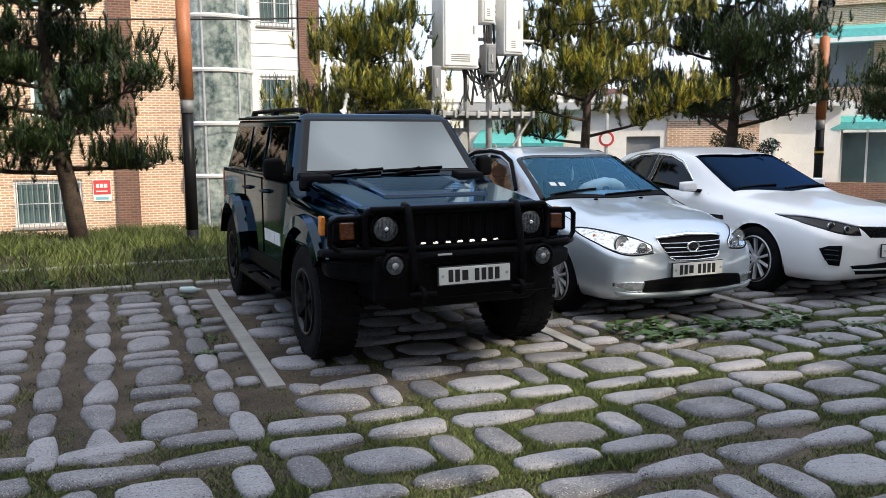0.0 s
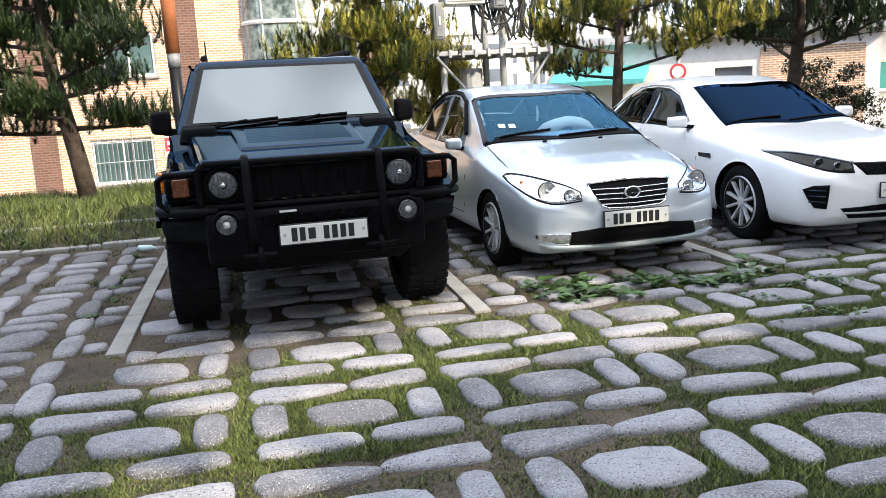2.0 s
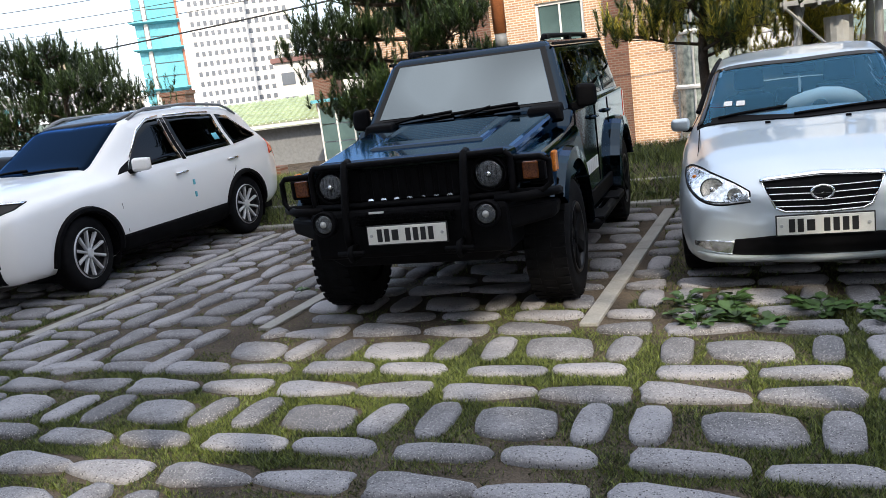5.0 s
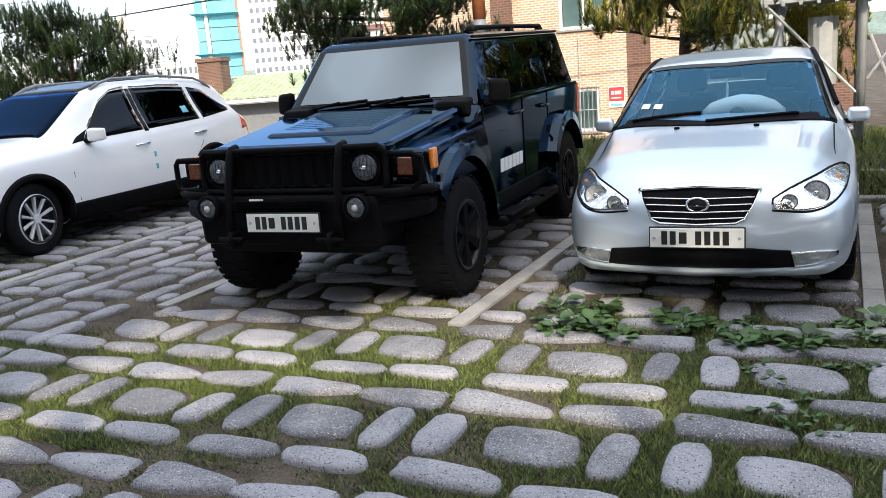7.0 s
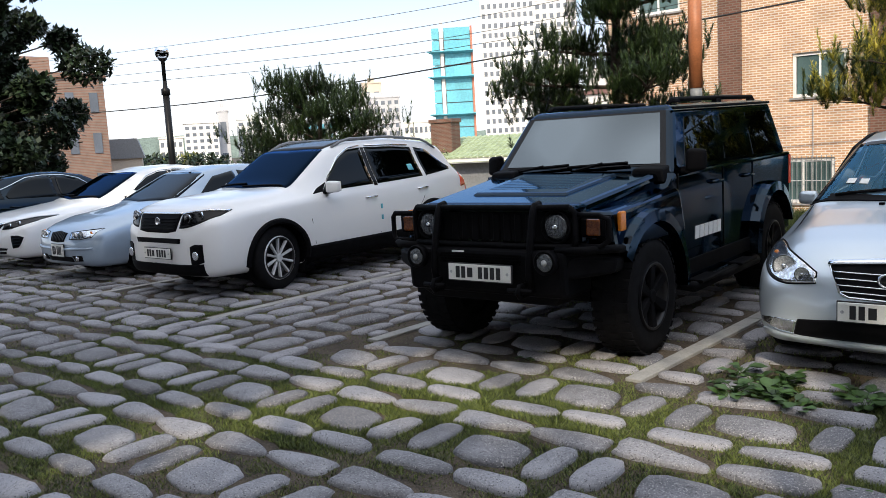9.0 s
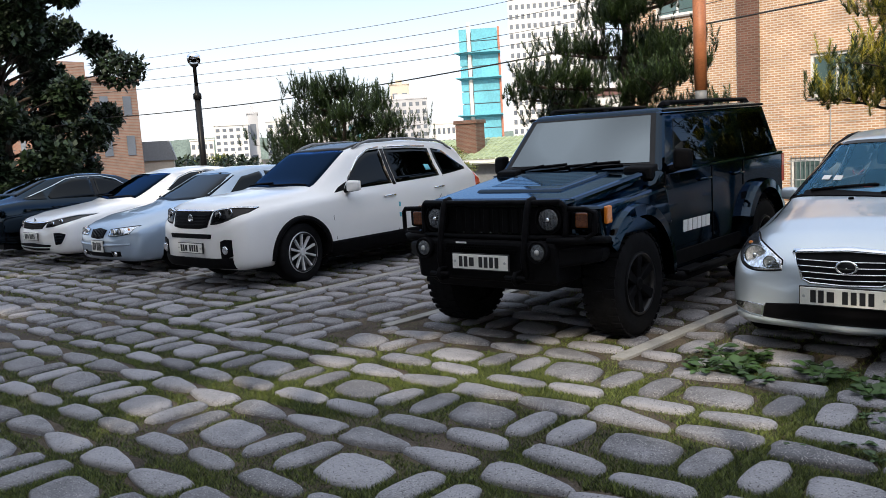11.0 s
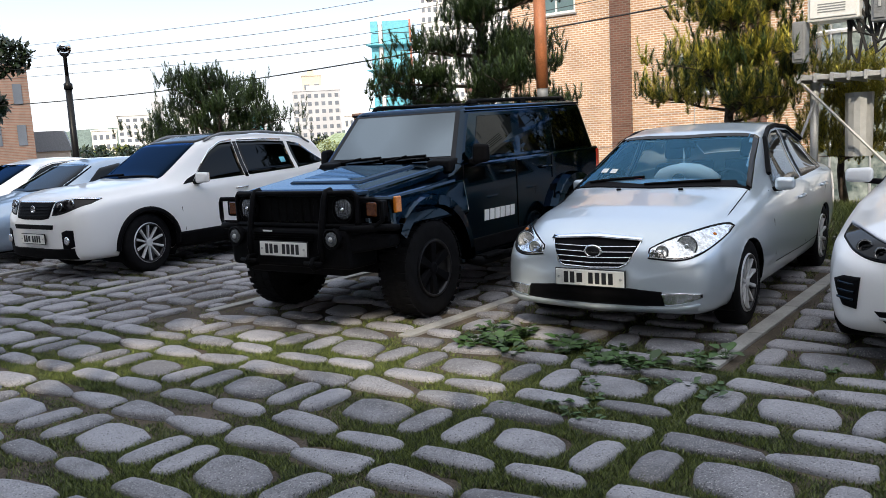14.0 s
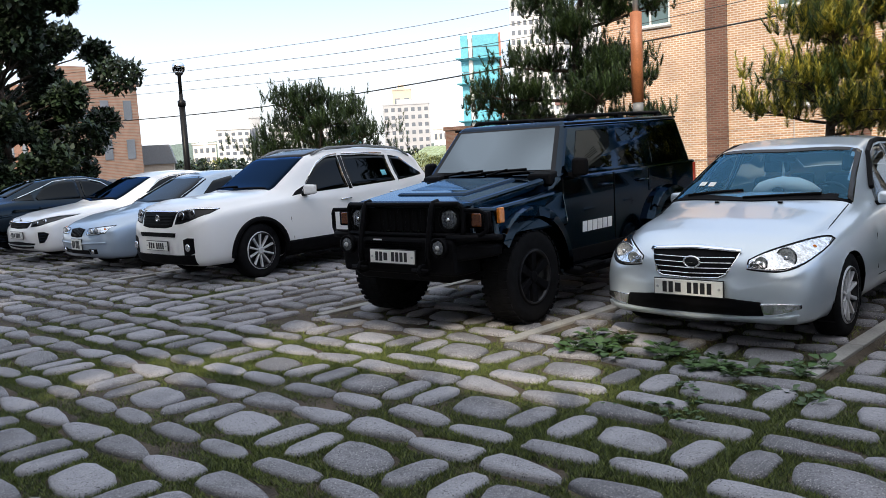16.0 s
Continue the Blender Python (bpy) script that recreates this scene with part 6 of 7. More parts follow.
wr = random.Random(11)
for k in range(42):
    weed(wr.uniform(3.75, 5.6), wr.uniform(4.95, 5.5), wr.uniform(0.07, 0.16), 13, 400 + k, -0.015)
for k in range(16):
    weed(wr.uniform(5.7, 7.6), wr.uniform(4.6, 5.5), wr.uniform(0.06, 0.11), 10, 140 + k, -0.015)
for k in range(12):
    weed(wr.uniform(4.6, 5.6), wr.uniform(4.0, 4.9), wr.uniform(0.05, 0.10), 10, 180 + k, -0.015)
for k in range(5):
    weed(wr.uniform(2.0, 2.5), wr.uniform(5.15, 5.35), wr.uniform(0.04, 0.07), 9, 200 + k)
for k in range(14):
    weed(wr.uniform(0.5, 0.9), wr.uniform(6, 9.1), wr.uniform(0.05, 0.1), 9, 220 + k)
for k in range(26):
    weed(wr.uniform(-4, 6), wr.uniform(9.4, 10.6), wr.uniform(0.08, 0.18), 11, 260 + k, 0.02)

bottle = thing("plastic_bottle", pose(0.82, 8.75, 0.03, 90, 0, 60), "crumpled clear plastic bottle lying by the divider", "bottle")
part("bottle_body", lathe([(-0.09, 0.03), (0.05, 0.035), (0.08, 0.02), (0.10, 0.012)], 12, "z"), M["bottle"], bottle, smooth=True)
part("bottle_cap", lathe([(0.10, 0.015), (0.12, 0.015)], 10, "z"), M["plate"], bottle)


# ---- trees ----
def pine(x, y, z, height, trunk, limbs, seed, needles, label, gold=None, lean=(0, 0), per=70, tuft=0.30):
    """A pine: bent trunk, limbs (height, compass angle, length, rise) and needle tufts on their outer ends."""
    r = random.Random(seed)
    root = thing("pine_tree", pose(x, y, z), label, "tree", "pines on the verge")
    axis = []
    for k in range(9):
        t = k / 8
        axis.append(Vector((lean[0] * math.sin(t * 3.0) + 0.05 * math.sin(7 * t + seed), lean[1] * t + 0.05 * math.cos(5 * t + seed), height * t)))
    bm = tube(axis, [trunk * (1 - 0.8 * k / 8) for k in range(9)], 10)
    pts = []
    for h, ang, ln, rise in limbs:
        t = min(1, h / height) * 8
        i = min(7, int(t))
        p0 = axis[i].lerp(axis[i + 1], t - i)
        d = Vector((math.sin(radians(ang)), math.cos(radians(ang)), 0))
        p1 = p0 + d * ln * 0.5 + Vector((0, 0, rise * 0.35 * ln))
        p2 = p0 + d * ln + Vector((0, 0, rise * ln))
        tube([p0, p1, p2], [trunk * 0.34 * (1 - 0.5 * h / height), trunk * 0.2, 0.012], 6, bm)
        for k in range(int(7 + ln * 8)):
            u = r.uniform(0.3, 1.0)
            b0 = p0.lerp(p1, u * 2) if u < 0.5 else p1.lerp(p2, u * 2 - 1)
            off = Vector((r.gauss(0, 1), r.gauss(0, 1), abs(r.gauss(0, 0.5)))) * 0.2 * (0.6 + ln * 0.35)
            b1 = b0 + off + d * 0.12
            tube([b0, b0.lerp(b1, 0.5) + Vector((0, 0, 0.02)), b1], [0.014, 0.009, 0.005], 4, bm, False)
            for _ in range(6):
                pts.append(b1 + Vector((r.gauss(0, 0.17), r.gauss(0, 0.17), r.gauss(0, 0.06))))
            pts.append(b0.lerp(b1, 0.6))
    part("trunk", bm, M["bark"], root, smooth=True)
    q = np.random.RandomState(seed)
    for lot, mt in ((0, needles), (1, gold)):
        v, f = [], []
        for i, p in enumerate(pts):
            if gold is not None and ((q.rand() < 0.5) != (lot == 1)):
                continue
            if gold is None and lot:
                continue
            up = Vector((q.normal(0, 0.26), q.normal(0, 0.26), 1.0)).normalized()
            ln = tuft * q.uniform(0.5, 1.3)
            for k in range(per):
                u = q.uniform(0, 1) ** 1.5
                a = q.uniform(0, 2 * math.pi)
                out = (Vector((math.cos(a), math.sin(a), 0)) * (1.1 - 0.75 * u) + up * q.uniform(0.3, 1.3)).normalized()
                s0 = p + up * ln * u
                nl = (0.12 - 0.055 * u) * q.uniform(0.7, 1.3)
                w = Vector((-math.sin(a), math.cos(a), 0)) * 0.0065
                o = len(v)
                v += [tuple(s0 - w), tuple(s0 + w), tuple(s0 + out * nl)]
                f.append((o, o + 1, o + 2))
        if v:
            raw("crown", v, f, mt, root, "yellow-green needles with sunlight in their colour" if lot else "dark green needles")
    return root


def ring_limbs(seed, h0, h1, n, ln0, ln1, rise=0.15):
    r = random.Random(seed)
    return [(h0 + (h1 - h0) * k / n + r.uniform(-0.1, 0.1), k * 137 + r.uniform(-30, 30), (ln0 + (ln1 - ln0) * k / n) * r.uniform(0.75, 1.15), rise + r.uniform(-0.1, 0.2)) for k in range(n)]


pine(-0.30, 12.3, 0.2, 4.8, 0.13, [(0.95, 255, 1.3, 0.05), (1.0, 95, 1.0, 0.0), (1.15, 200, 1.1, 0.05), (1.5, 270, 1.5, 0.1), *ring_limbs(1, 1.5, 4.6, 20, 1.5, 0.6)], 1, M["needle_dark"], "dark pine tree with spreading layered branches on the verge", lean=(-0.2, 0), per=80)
pine(3.72, 12.0, 0.2, 3.25, 0.09, ring_limbs(2, 1.15, 3.0, 15, 0.95, 0.45, 0.30), 2, M["needle"], "young pine tree with yellow-green shoots on the verge", M["needle_sunlit"])
pine(4.95, 13.1, 0.2, 2.0, 0.06, ring_limbs(9, 0.6, 1.9, 9, 0.5, 0.3, 0.35), 9, M["needle_sunlit"], "small yellow-green pine beside the telecom stand", per=60)
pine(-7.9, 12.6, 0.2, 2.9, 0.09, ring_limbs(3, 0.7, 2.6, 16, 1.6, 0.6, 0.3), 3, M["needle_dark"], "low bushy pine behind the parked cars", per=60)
pine(7.75, 12.1, 0.2, 4.6, 0.10, ring_limbs(4, 1.35, 4.3, 21, 1.6, 0.8, 0.2), 4, M["needle"], "yellowish pine tree with sunlit shoots", M["needle_sunlit"])
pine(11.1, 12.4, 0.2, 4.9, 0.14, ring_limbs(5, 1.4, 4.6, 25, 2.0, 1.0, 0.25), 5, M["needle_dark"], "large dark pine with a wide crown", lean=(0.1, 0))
pine(15.3, 12.0, 0.2, 3.3, 0.09, ring_limbs(6, 1.6, 3.0, 10, 1.0, 0.5, 0.2), 6, M["needle"], "dark pine at the end of the verge")


# chinks cut along sun rays through the unseen foliage, to light these spots
CHINKS = [(1.5, 4.4, 0.2), (2.1, 4.5, 0.22), (2.75, 4.65, 0.22), (3.35, 4.75, 0.2), (3.85, 4.75, 0.14), (0.4, 2.5, 0.2), (4.4, 4.35, 0.14), (2.3, 3.75, 0.12), (3.0, 4.1, 0.16), (-3.5, 3.6, 0.2), (1.15, 2.72, 0.22), (1.75, 3.0, 0.2), (3.9, 4.2, 0.14)]


def leafy(x, y, z, height, spread, count, seed, label, mt, low=0.25, leaf=0.11, name="tree", group="", trunk=0.2, chinks=False):
    """A broad tree: forked trunk and clumps of leaves with gaps."""
    r = np.random.RandomState(seed)
    root = thing(name, pose(x, y, z), label, "tree" if trunk else "bush", group)
    cl = []
    bm = bmesh.new()
    if trunk:
        tube([(0, 0, 0), (0.1, 0, height * 0.3), (0, 0.1, height * 0.75)], [trunk, trunk * 0.7, trunk * 0.2], 10, bm)
    for k in range(80 if trunk else 34):
        a, e = r.uniform(0, 2 * math.pi), r.uniform(low, 1.0)
        rad = spread * r.uniform(0.35, 1.0) * (1 - 0.55 * max(0, e - 0.5))
        c = Vector((math.cos(a) * rad, math.sin(a) * rad, height * e))
        if chinks and any((c * u + Vector((x - gx, y - gy, z))).cross(sun_dir).length < gr + 0.15 for gx, gy, gr in CHINKS for u in (0.7, 1.0)):
            continue
        cl.append((c, spread * (r.uniform(0.10, 0.25) if trunk else r.uniform(0.16, 0.34))))
        if trunk:
            b = Vector((0, 0, height * min(e * 0.75, 0.7)))
            tube([b, b.lerp(c, 0.5) + Vector((0, 0, 0.2)), c], [trunk * 0.3, trunk * 0.15, 0.02], 5, bm)
    if trunk:
        part("trunk", bm, M["bark"], root, smooth=True)
    else:
        bm.free()
    v, f = [], []
    for k in range(count):
        c, rad = cl[r.randint(len(cl))]
        d = Vector(r.normal(0, 1, 3)).normalized() * rad * r.uniform(0.3, 1.0) ** 0.5
        p = c + Vector((d.x, d.y, d.z * 0.7))
        if p.z < 0.02:
            continue
        if chinks:
            w = p + Vector((x, y, z))
            if any((w - Vector((gx, gy, 0))).cross(sun_dir).length < gr + 0.34 for gx, gy, gr in CHINKS):
                continue
        n1 = Vector(r.normal(0, 1, 3)).normalized()
        n2 = n1.cross(Vector((0.3, 0.2, 1))).normalized()
        s = leaf * r.uniform(0.6, 1.3)
        o = len(v)
        v += [tuple(p), tuple(p + n1 * s * 0.5 + n2 * s * 0.3), tuple(p + n1 * s), tuple(p + n1 * s * 0.5 - n2 * s * 0.3)]
        f.append((o, o + 1, o + 2, o + 3))
    raw("crown", v, f, mt, root)
    return root


leafy(-38.5, 17.0, -0.6, 13.5, 6.0, 90000, 21, "dark broad-leaved tree beyond the parked cars", M["leaf"], 0.12, 0.36, trunk=0.35)
leafy(-34.5, 14.0, -0.6, 7.0, 3.4, 32000, 27, "dark leafy tree next to a taller one", M["leaf"], 0.10, 0.30, trunk=0.25)
leafy(-5.6, 13.4, 0.1, 1.35, 0.6, 5000, 22, "yellow-green clipped shrub beside a low wall", M["hedge"], 0.1, 0.05, "shrub", trunk=0)
leafy(13.2, 14.2, -0.1, 1.7, 1.0, 9000, 23, "dense green shrub behind the verge", M["leaf"], 0.1, 0.06, "shrub", trunk=0)
leafy(10.0, 14.0, -0.1, 1.3, 0.9, 7000, 24, "dense green shrub behind the verge", M["leaf"], 0.1, 0.06, "shrub", trunk=0)
# unseen, behind the walker: tall trees added to shade the car park, plain wall
# the outer ones only darken car flank reflections and the left paving
for k, (tx, ty, th, ts) in enumerate(((-8, -8.5, 15.5, 4.6), (-1.5, -9.5, 16, 4.4), (5.4, -9, 16, 4.6), (13.6, -9.5, 16.5, 4.8), (18.5, -9, 16, 4.8), (23, -8, 15, 5.0), (25, -1, 12, 4.2), (27, 5.5, 11, 3.8), (-14.5, -5.5, 13, 4.4), (-9.5, -3.5, 13.5, 4.6), (9.8, -13.5, 19.0, 4.8))):
    leafy(tx, ty, 0, th, ts, 24000, 60 + k, "tall leafy tree added out of view to shade the car park", M["leaf"], 0.27, 0.42, "tree", "trees behind the car park", 0.3, True)
back_wall = part("wall_back", box(-40, 50, -22.4, -22, -0.1, 4.5), M["cream_wall"])
tagged(back_wall, "plain pale wall added out of view to close the far side of the car park", "wall", kind="structure")


# ---- lamp posts ----
def globe_lamp(x, y, z, orange, top, joint, label):
    root = thing("street_lamp", pose(x, y, z), label, "street lamp", "lamp posts")
    h = joint - z
    part("base", lathe([(0, 0.12), (0.03, 0.12), (0.05, 0.085), (0.2, 0.08)], 20, "z"), M["black_metal"], root, smooth=True)
    part("lower_pole", lathe([(0.1, 0.078), (h, 0.072)], 20, "z"), M["black_metal"], root, smooth=True)
    if orange:
        part("collar", lathe([(h - 0.18, 0.079), (h, 0.079)], 20, "z"), M["grey_plastic"], root, smooth=True)
        part("upper_pole", lathe([(h, 0.088), (top - z, 0.088), (top - z + 0.02, 0.04)], 20, "z"), M["orange_pole"], root, "orange-brown wood-toned sleeve", True)
    else:
        part("upper_pole", lathe([(h, 0.095), (h + 0.12, 0.095), (h + 0.16, 0.05), (top - z, 0.045)], 20, "z"), M["black_metal"], root, smooth=True)
    t = top - z
    part("neck", lathe([(t, 0.042), (t + 0.42, 0.042), (t + 0.46, 0.09), (t + 0.5, 0.1)], 16, "z"), M["galv"] if orange else M["black_metal"], root, smooth=True)
    part("globe", ball((0, 0, t + 0.60), 0.15, u=20, v=12), M["lamp_glass"], root, "clear glass globe", True)
    part("cap", ball((0, 0, t + 0.64), 0.152, u=20, v=12, squash=(1, 1, 0.75)), M["chrome"], root, "bright metal cap", True)


globe_lamp(1.14, 11.3, 0.2, True, 3.42, 2.1, "black and orange lamp post on the grass verge")
globe_lamp(12.1, 11.2, 0.2, True, 3.35, 1.9, "black and orange lamp post beside the pines")
globe_lamp(-10.75, 10.8, 0.15, False, 3.25, 2.95, "black lamp post with a round globe")
part_band = thing("pole_label", pose(12.1, 11.2, 1.25), "small black and yellow notice band round the lamp post", "label")
part("band", lathe([(0, 0.081), (0.16, 0.08)], 20, "z"), M["gloss_black"], part_band)
part("stripe", lathe([(0.05, 0.083), (0.09, 0.083)], 20, "z"), M["badge_yellow"], part_band)


# ---- buildings ----
def wall_bm(x0, x1, z0, z1, y0, y1, holes, bm=None):
    """A wall along x between y0 and y1 with rectangular openings (x0, x1, z0, z1) through it."""
    bm = bm or bmesh.new()
    xs_ = sorted({x0, x1, *[h[0] for h in holes], *[h[1] for h in holes]})
    zs_ = sorted({z0, z1, *[h[2] for h in holes], *[h[3] for h in holes]})
    for a, b in zip(xs_, xs_[1:]):
        run = None
        for c, d in [*zip(zs_, zs_[1:]), (None, None)]:
            solid = c is not None and not any(h[0] <= a and b <= h[1] and h[2] <= c and d <= h[3] for h in holes)
            if solid:
                run = (run[0] if run else c, d)
            elif run:
                box(a, b, y0, y1, run[0], run[1], bm=bm)
                run = None
    bmesh.ops.remove_doubles(bm, verts=bm.verts, dist=0.0005)
    return bm


def window(parent, x0, x1, z0, z1, y, panes=2, sill=True, bars=0, glass="window_glass", frame_mat="white_box"):
    """A framed window set into an opening; y is the wall's face."""
    w = new("window")
    w.parent = parent
    f = 0.085
    for a, b, c, d in ((x0, x1, z0, z0 + f), (x0, x1, z1 - f, z1), (x0, x0 + f, z0 + f, z1 - f), (x1 - f, x1, z0 + f, z1 - f)):
        part("window_frame", box(a, b, y + 0.06, y + 0.13, c, d, 0.006), M[frame_mat], w)
    step = (x1 - x0 - 2 * f) / panes
    for k in range(panes):
        a = x0 + f + k * step
        part("pane", box(a + 0.02, a + step - 0.02, y + 0.10 + 0.012 * (k % 2), y + 0.11 + 0.012 * (k % 2), z0 + f, z1 - f), M[glass], w)
        if k:
            part("mullion", box(a - 0.025, a + 0.025, y + 0.07, y + 0.125, z0 + f, z1 - f, 0.004), M[frame_mat], w)
    if sill:
        part("sill", box(x0 - 0.06, x1 + 0.06, y - 0.06, y + 0.06, z0 - 0.06, z0 - 0.002, 0.008), M["concrete"], w)
    for k in range(bars):
        x = x0 + (x1 - x0) * (k + 0.5) / bars
        part("bar", tube([(x, y - 0.07, z0 - 0.05), (x, y - 0.07, z1 + 0.05)], 0.012, 5), M["grey_plastic"], w)
    if bars:
        for z in (z0 + 0.1, (z0 + z1) / 2, z1 - 0.1):
            part("cross_bar", tube([(x0 - 0.05, y - 0.07, z), (x1 + 0.05, y - 0.07, z)], 0.012, 5), M["galv"], w)
    return w


BY = 24.0
house = thing("brick_building", pose(0, 0, 0), "buff brick apartment house with brown pilasters and glazed stair bay", "building")
holes = [(-1.45, -0.07, 2.24, 3.42), (-2.0, -0.36, -0.62, 0.62), (-6.0, -4.6, 5.0, 6.3), (-1.45, -0.07, 5.0, 6.3)]
part("wall", wall_bm(-7.0, 2.35, -1.6, 9.5, BY, BY + 0.3, holes), M["brick"], house)
part("wall", box(-7.0, -6.7, BY + 0.302, BY + 11, -1.6, 9.5), M["brick_side"], house)
part("wall", box(-6.7, 6.2, BY + 10.7, BY + 11, -1.6, 9.5), M["brick"], house)
part("roof", box(-7.1, 6.3, BY - 0.1, BY + 11.1, 9.502, 9.75), M["concrete"], house)
part("interior", box(-6.68, 2.3, BY + 1.5, BY + 1.55, -1.5, 9.4), M["cream_wall"], house)
for x0, x1 in ((-3.42, -2.80), (0.50, 1.08)):
    part("pilaster", box(x0, x1, BY - 0.12, BY - 0.003, -1.6, 9.5), M["brick_dark"], house, "brown brick pilaster")
window(house, *holes[0], BY)
window(house, *holes[1], BY, bars=13)
window(house, *holes[2], BY)
window(house, *holes[3], BY)
part("drain_pipe", tube([(-0.9, BY - 0.05, -1.5), (-0.9, BY - 0.05, 2.0)], 0.012, 6), M["galv"], house)
# glazed round stair bay
bay = new("stair_bay")
bay.parent = house
cx, rad = 3.27, 0.93
levels = [-1.5, -0.75, 0.66, 2.08, 3.52, 4.95, 6.4, 7.8]
for a, b in zip(levels, levels[1:]):
    bm = bmesh.new()
    n = 14
    for k in range(n):
        t0, t1 = math.pi * k / n, math.pi * (k + 1) / n
        p = [(cx - rad * math.cos(t), BY - 0.85 * rad * math.sin(t)) for t in (t0, t1)]
        bm.faces.new([bm.verts.new(q) for q in ((*p[0], a + 0.05), (*p[1], a + 0.05), (*p[1], b - 0.05), (*p[0], b - 0.05))])
    bmesh.ops.remove_doubles(bm, verts=bm.verts, dist=0.001)
    bmesh.ops.solidify(bm, geom=bm.faces[:], thickness=0.02)
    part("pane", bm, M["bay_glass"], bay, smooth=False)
for z in levels:
    part("rail", tube([(cx - (rad + 0.02) * math.cos(t), BY - 0.86 * rad * math.sin(t), z) for t in np.linspace(0, math.pi, 15)], 0.06, 6), M["white_box"] if z > 0 else M["concrete"], bay)
for t in (0.0, 1.05, 2.1, math.pi):
    part("upright", tube([(cx - rad * math.cos(t), BY - 0.87 * rad * math.sin(t), -1.5), (cx - rad * math.cos(t), BY - 0.87 * rad * math.sin(t), 7.8)], 0.03, 6), M["galv"], bay)
part("stair_back", box(2.4, 4.2, BY + 0.6, BY + 0.7, -1.5, 8), M["cream_wall"], house)
holes = [(4.45, 5.45, 2.1, 3.45), (4.45, 5.45, 4.85, 6.1)]
part("wall", wall_bm(4.24, 5.58, -1.6, 9.5, BY + 0.05, BY + 0.3, holes), M["siding"], house, "white panelled wall strip")
for k in range(26):
    z = -1.4 + 0.36 * k
    if not any(h[2] - 0.1 < z < h[3] + 0.1 for h in holes):
        part("siding_lap", box(4.25, 5.57, BY + 0.03, BY + 0.048, z, z + 0.03), M["siding"], house)
for h in holes:
    window(house, *h, BY + 0.05, bars=9)
part("wall", box(5.6, 6.2, BY - 0.05, BY + 10.6, -1.6, 9.5), M["brick_dark"], house, "brown brick end wall")
sgn = thing("wall_sign", pose(0, BY - 0.02, 0), "small red and white sign board on the brick wall", "sign")
part("board", box(-0.10, 0.36, -0.015, 0.018, 0.02, 0.60, 0.004), M["plate"], sgn)
part("red_panel", box(-0.08, 0.34, -0.024, -0.012, 0.20, 0.58), M["sign_red"], sgn)
for k in range(3):
    part("letter_bar", box(-0.02 + 0.10 * k, 0.06 + 0.10 * k, -0.03, -0.02, 0.38, 0.48), M["plate"], sgn)
part("letter_bar", box(-0.02, 0.26, -0.03, -0.02, 0.27, 0.30), M["plate"], sgn)
part("letter_bar", box(-0.04, 0.28, -0.03, -0.014, 0.07, 0.13), M["net"], sgn)


def tower(name, x, y, w, d, h, mt, label, cols, rows, ww=0.55, wh=0.5, turn=0.0, base=-2.0, wmat="far_window", roof=None, roof_h=1.2, cat="building", group="far buildings", side_cols=0):
    """A far block with its rows of windows set in."""
    root = thing(name, pose(x, y, base, 0, 0, turn), label, cat, group)
    part("wall", box(-w / 2, w / 2, 0, d, 0, h, 0.05), M[mt], root)
    part("roof", box(-w / 2 - 0.2, w / 2 + 0.2, -0.2, d + 0.2, h + 0.004, h + roof_h * 0.35), M[roof or mt], root)
    part("roof_house", box(-w * 0.2, w * 0.15, d * 0.3, d * 0.7, h + roof_h * 0.35 + 0.004, h + roof_h + 1.0), M[mt], root)
    cw, ch = w / cols, (h - 1.0) / rows
    me = bpy.data.meshes.new("window")
    tmp = box(-cw * ww / 2, cw * ww / 2, -0.04, 0.06, 0, ch * wh)
    tmp.to_mesh(me)
    tmp.free()
    me.materials.append(M[wmat])
    for i in range(cols):
        for j in range(rows):
            ob = new("window", me)
            ob.parent = root
            ob.location = (-w / 2 + cw * (i + 0.5), 0, 0.8 + ch * (j + 0.2))
    if side_cols:
        cs = d / side_cols
        m2 = bpy.data.meshes.new("window")
        tmp = box(-0.06, 0.04, -cs * ww / 2, cs * ww / 2, 0, ch * wh)
        tmp.to_mesh(m2)
        tmp.free()
        m2.materials.append(M[wmat])
        for i in range(side_cols):
            for j in range(rows):
                ob = new("window", m2)
                ob.parent = root
                ob.location = (w / 2 + 0.02, cs * (i + 0.5), 0.8 + ch * (j + 0.2))
    return root


def far(az, dist, ox=6.0):
    return ox + dist * math.sin(radians(az)), dist * math.cos(radians(az))


def far_tower(az0, az1, el, dist, mt, label, cols, rows, depth=12, **k):
    x, y = far((az0 + az1) / 2, dist)
    w = dist * radians(az1 - az0)
    h = dist * math.tan(radians(el)) + 1.5 + 4
    return tower("apartment_block", x, y, w, depth, h, mt, label, cols, rows, turn=-(az0 + az1) / 2, base=-4, **k)


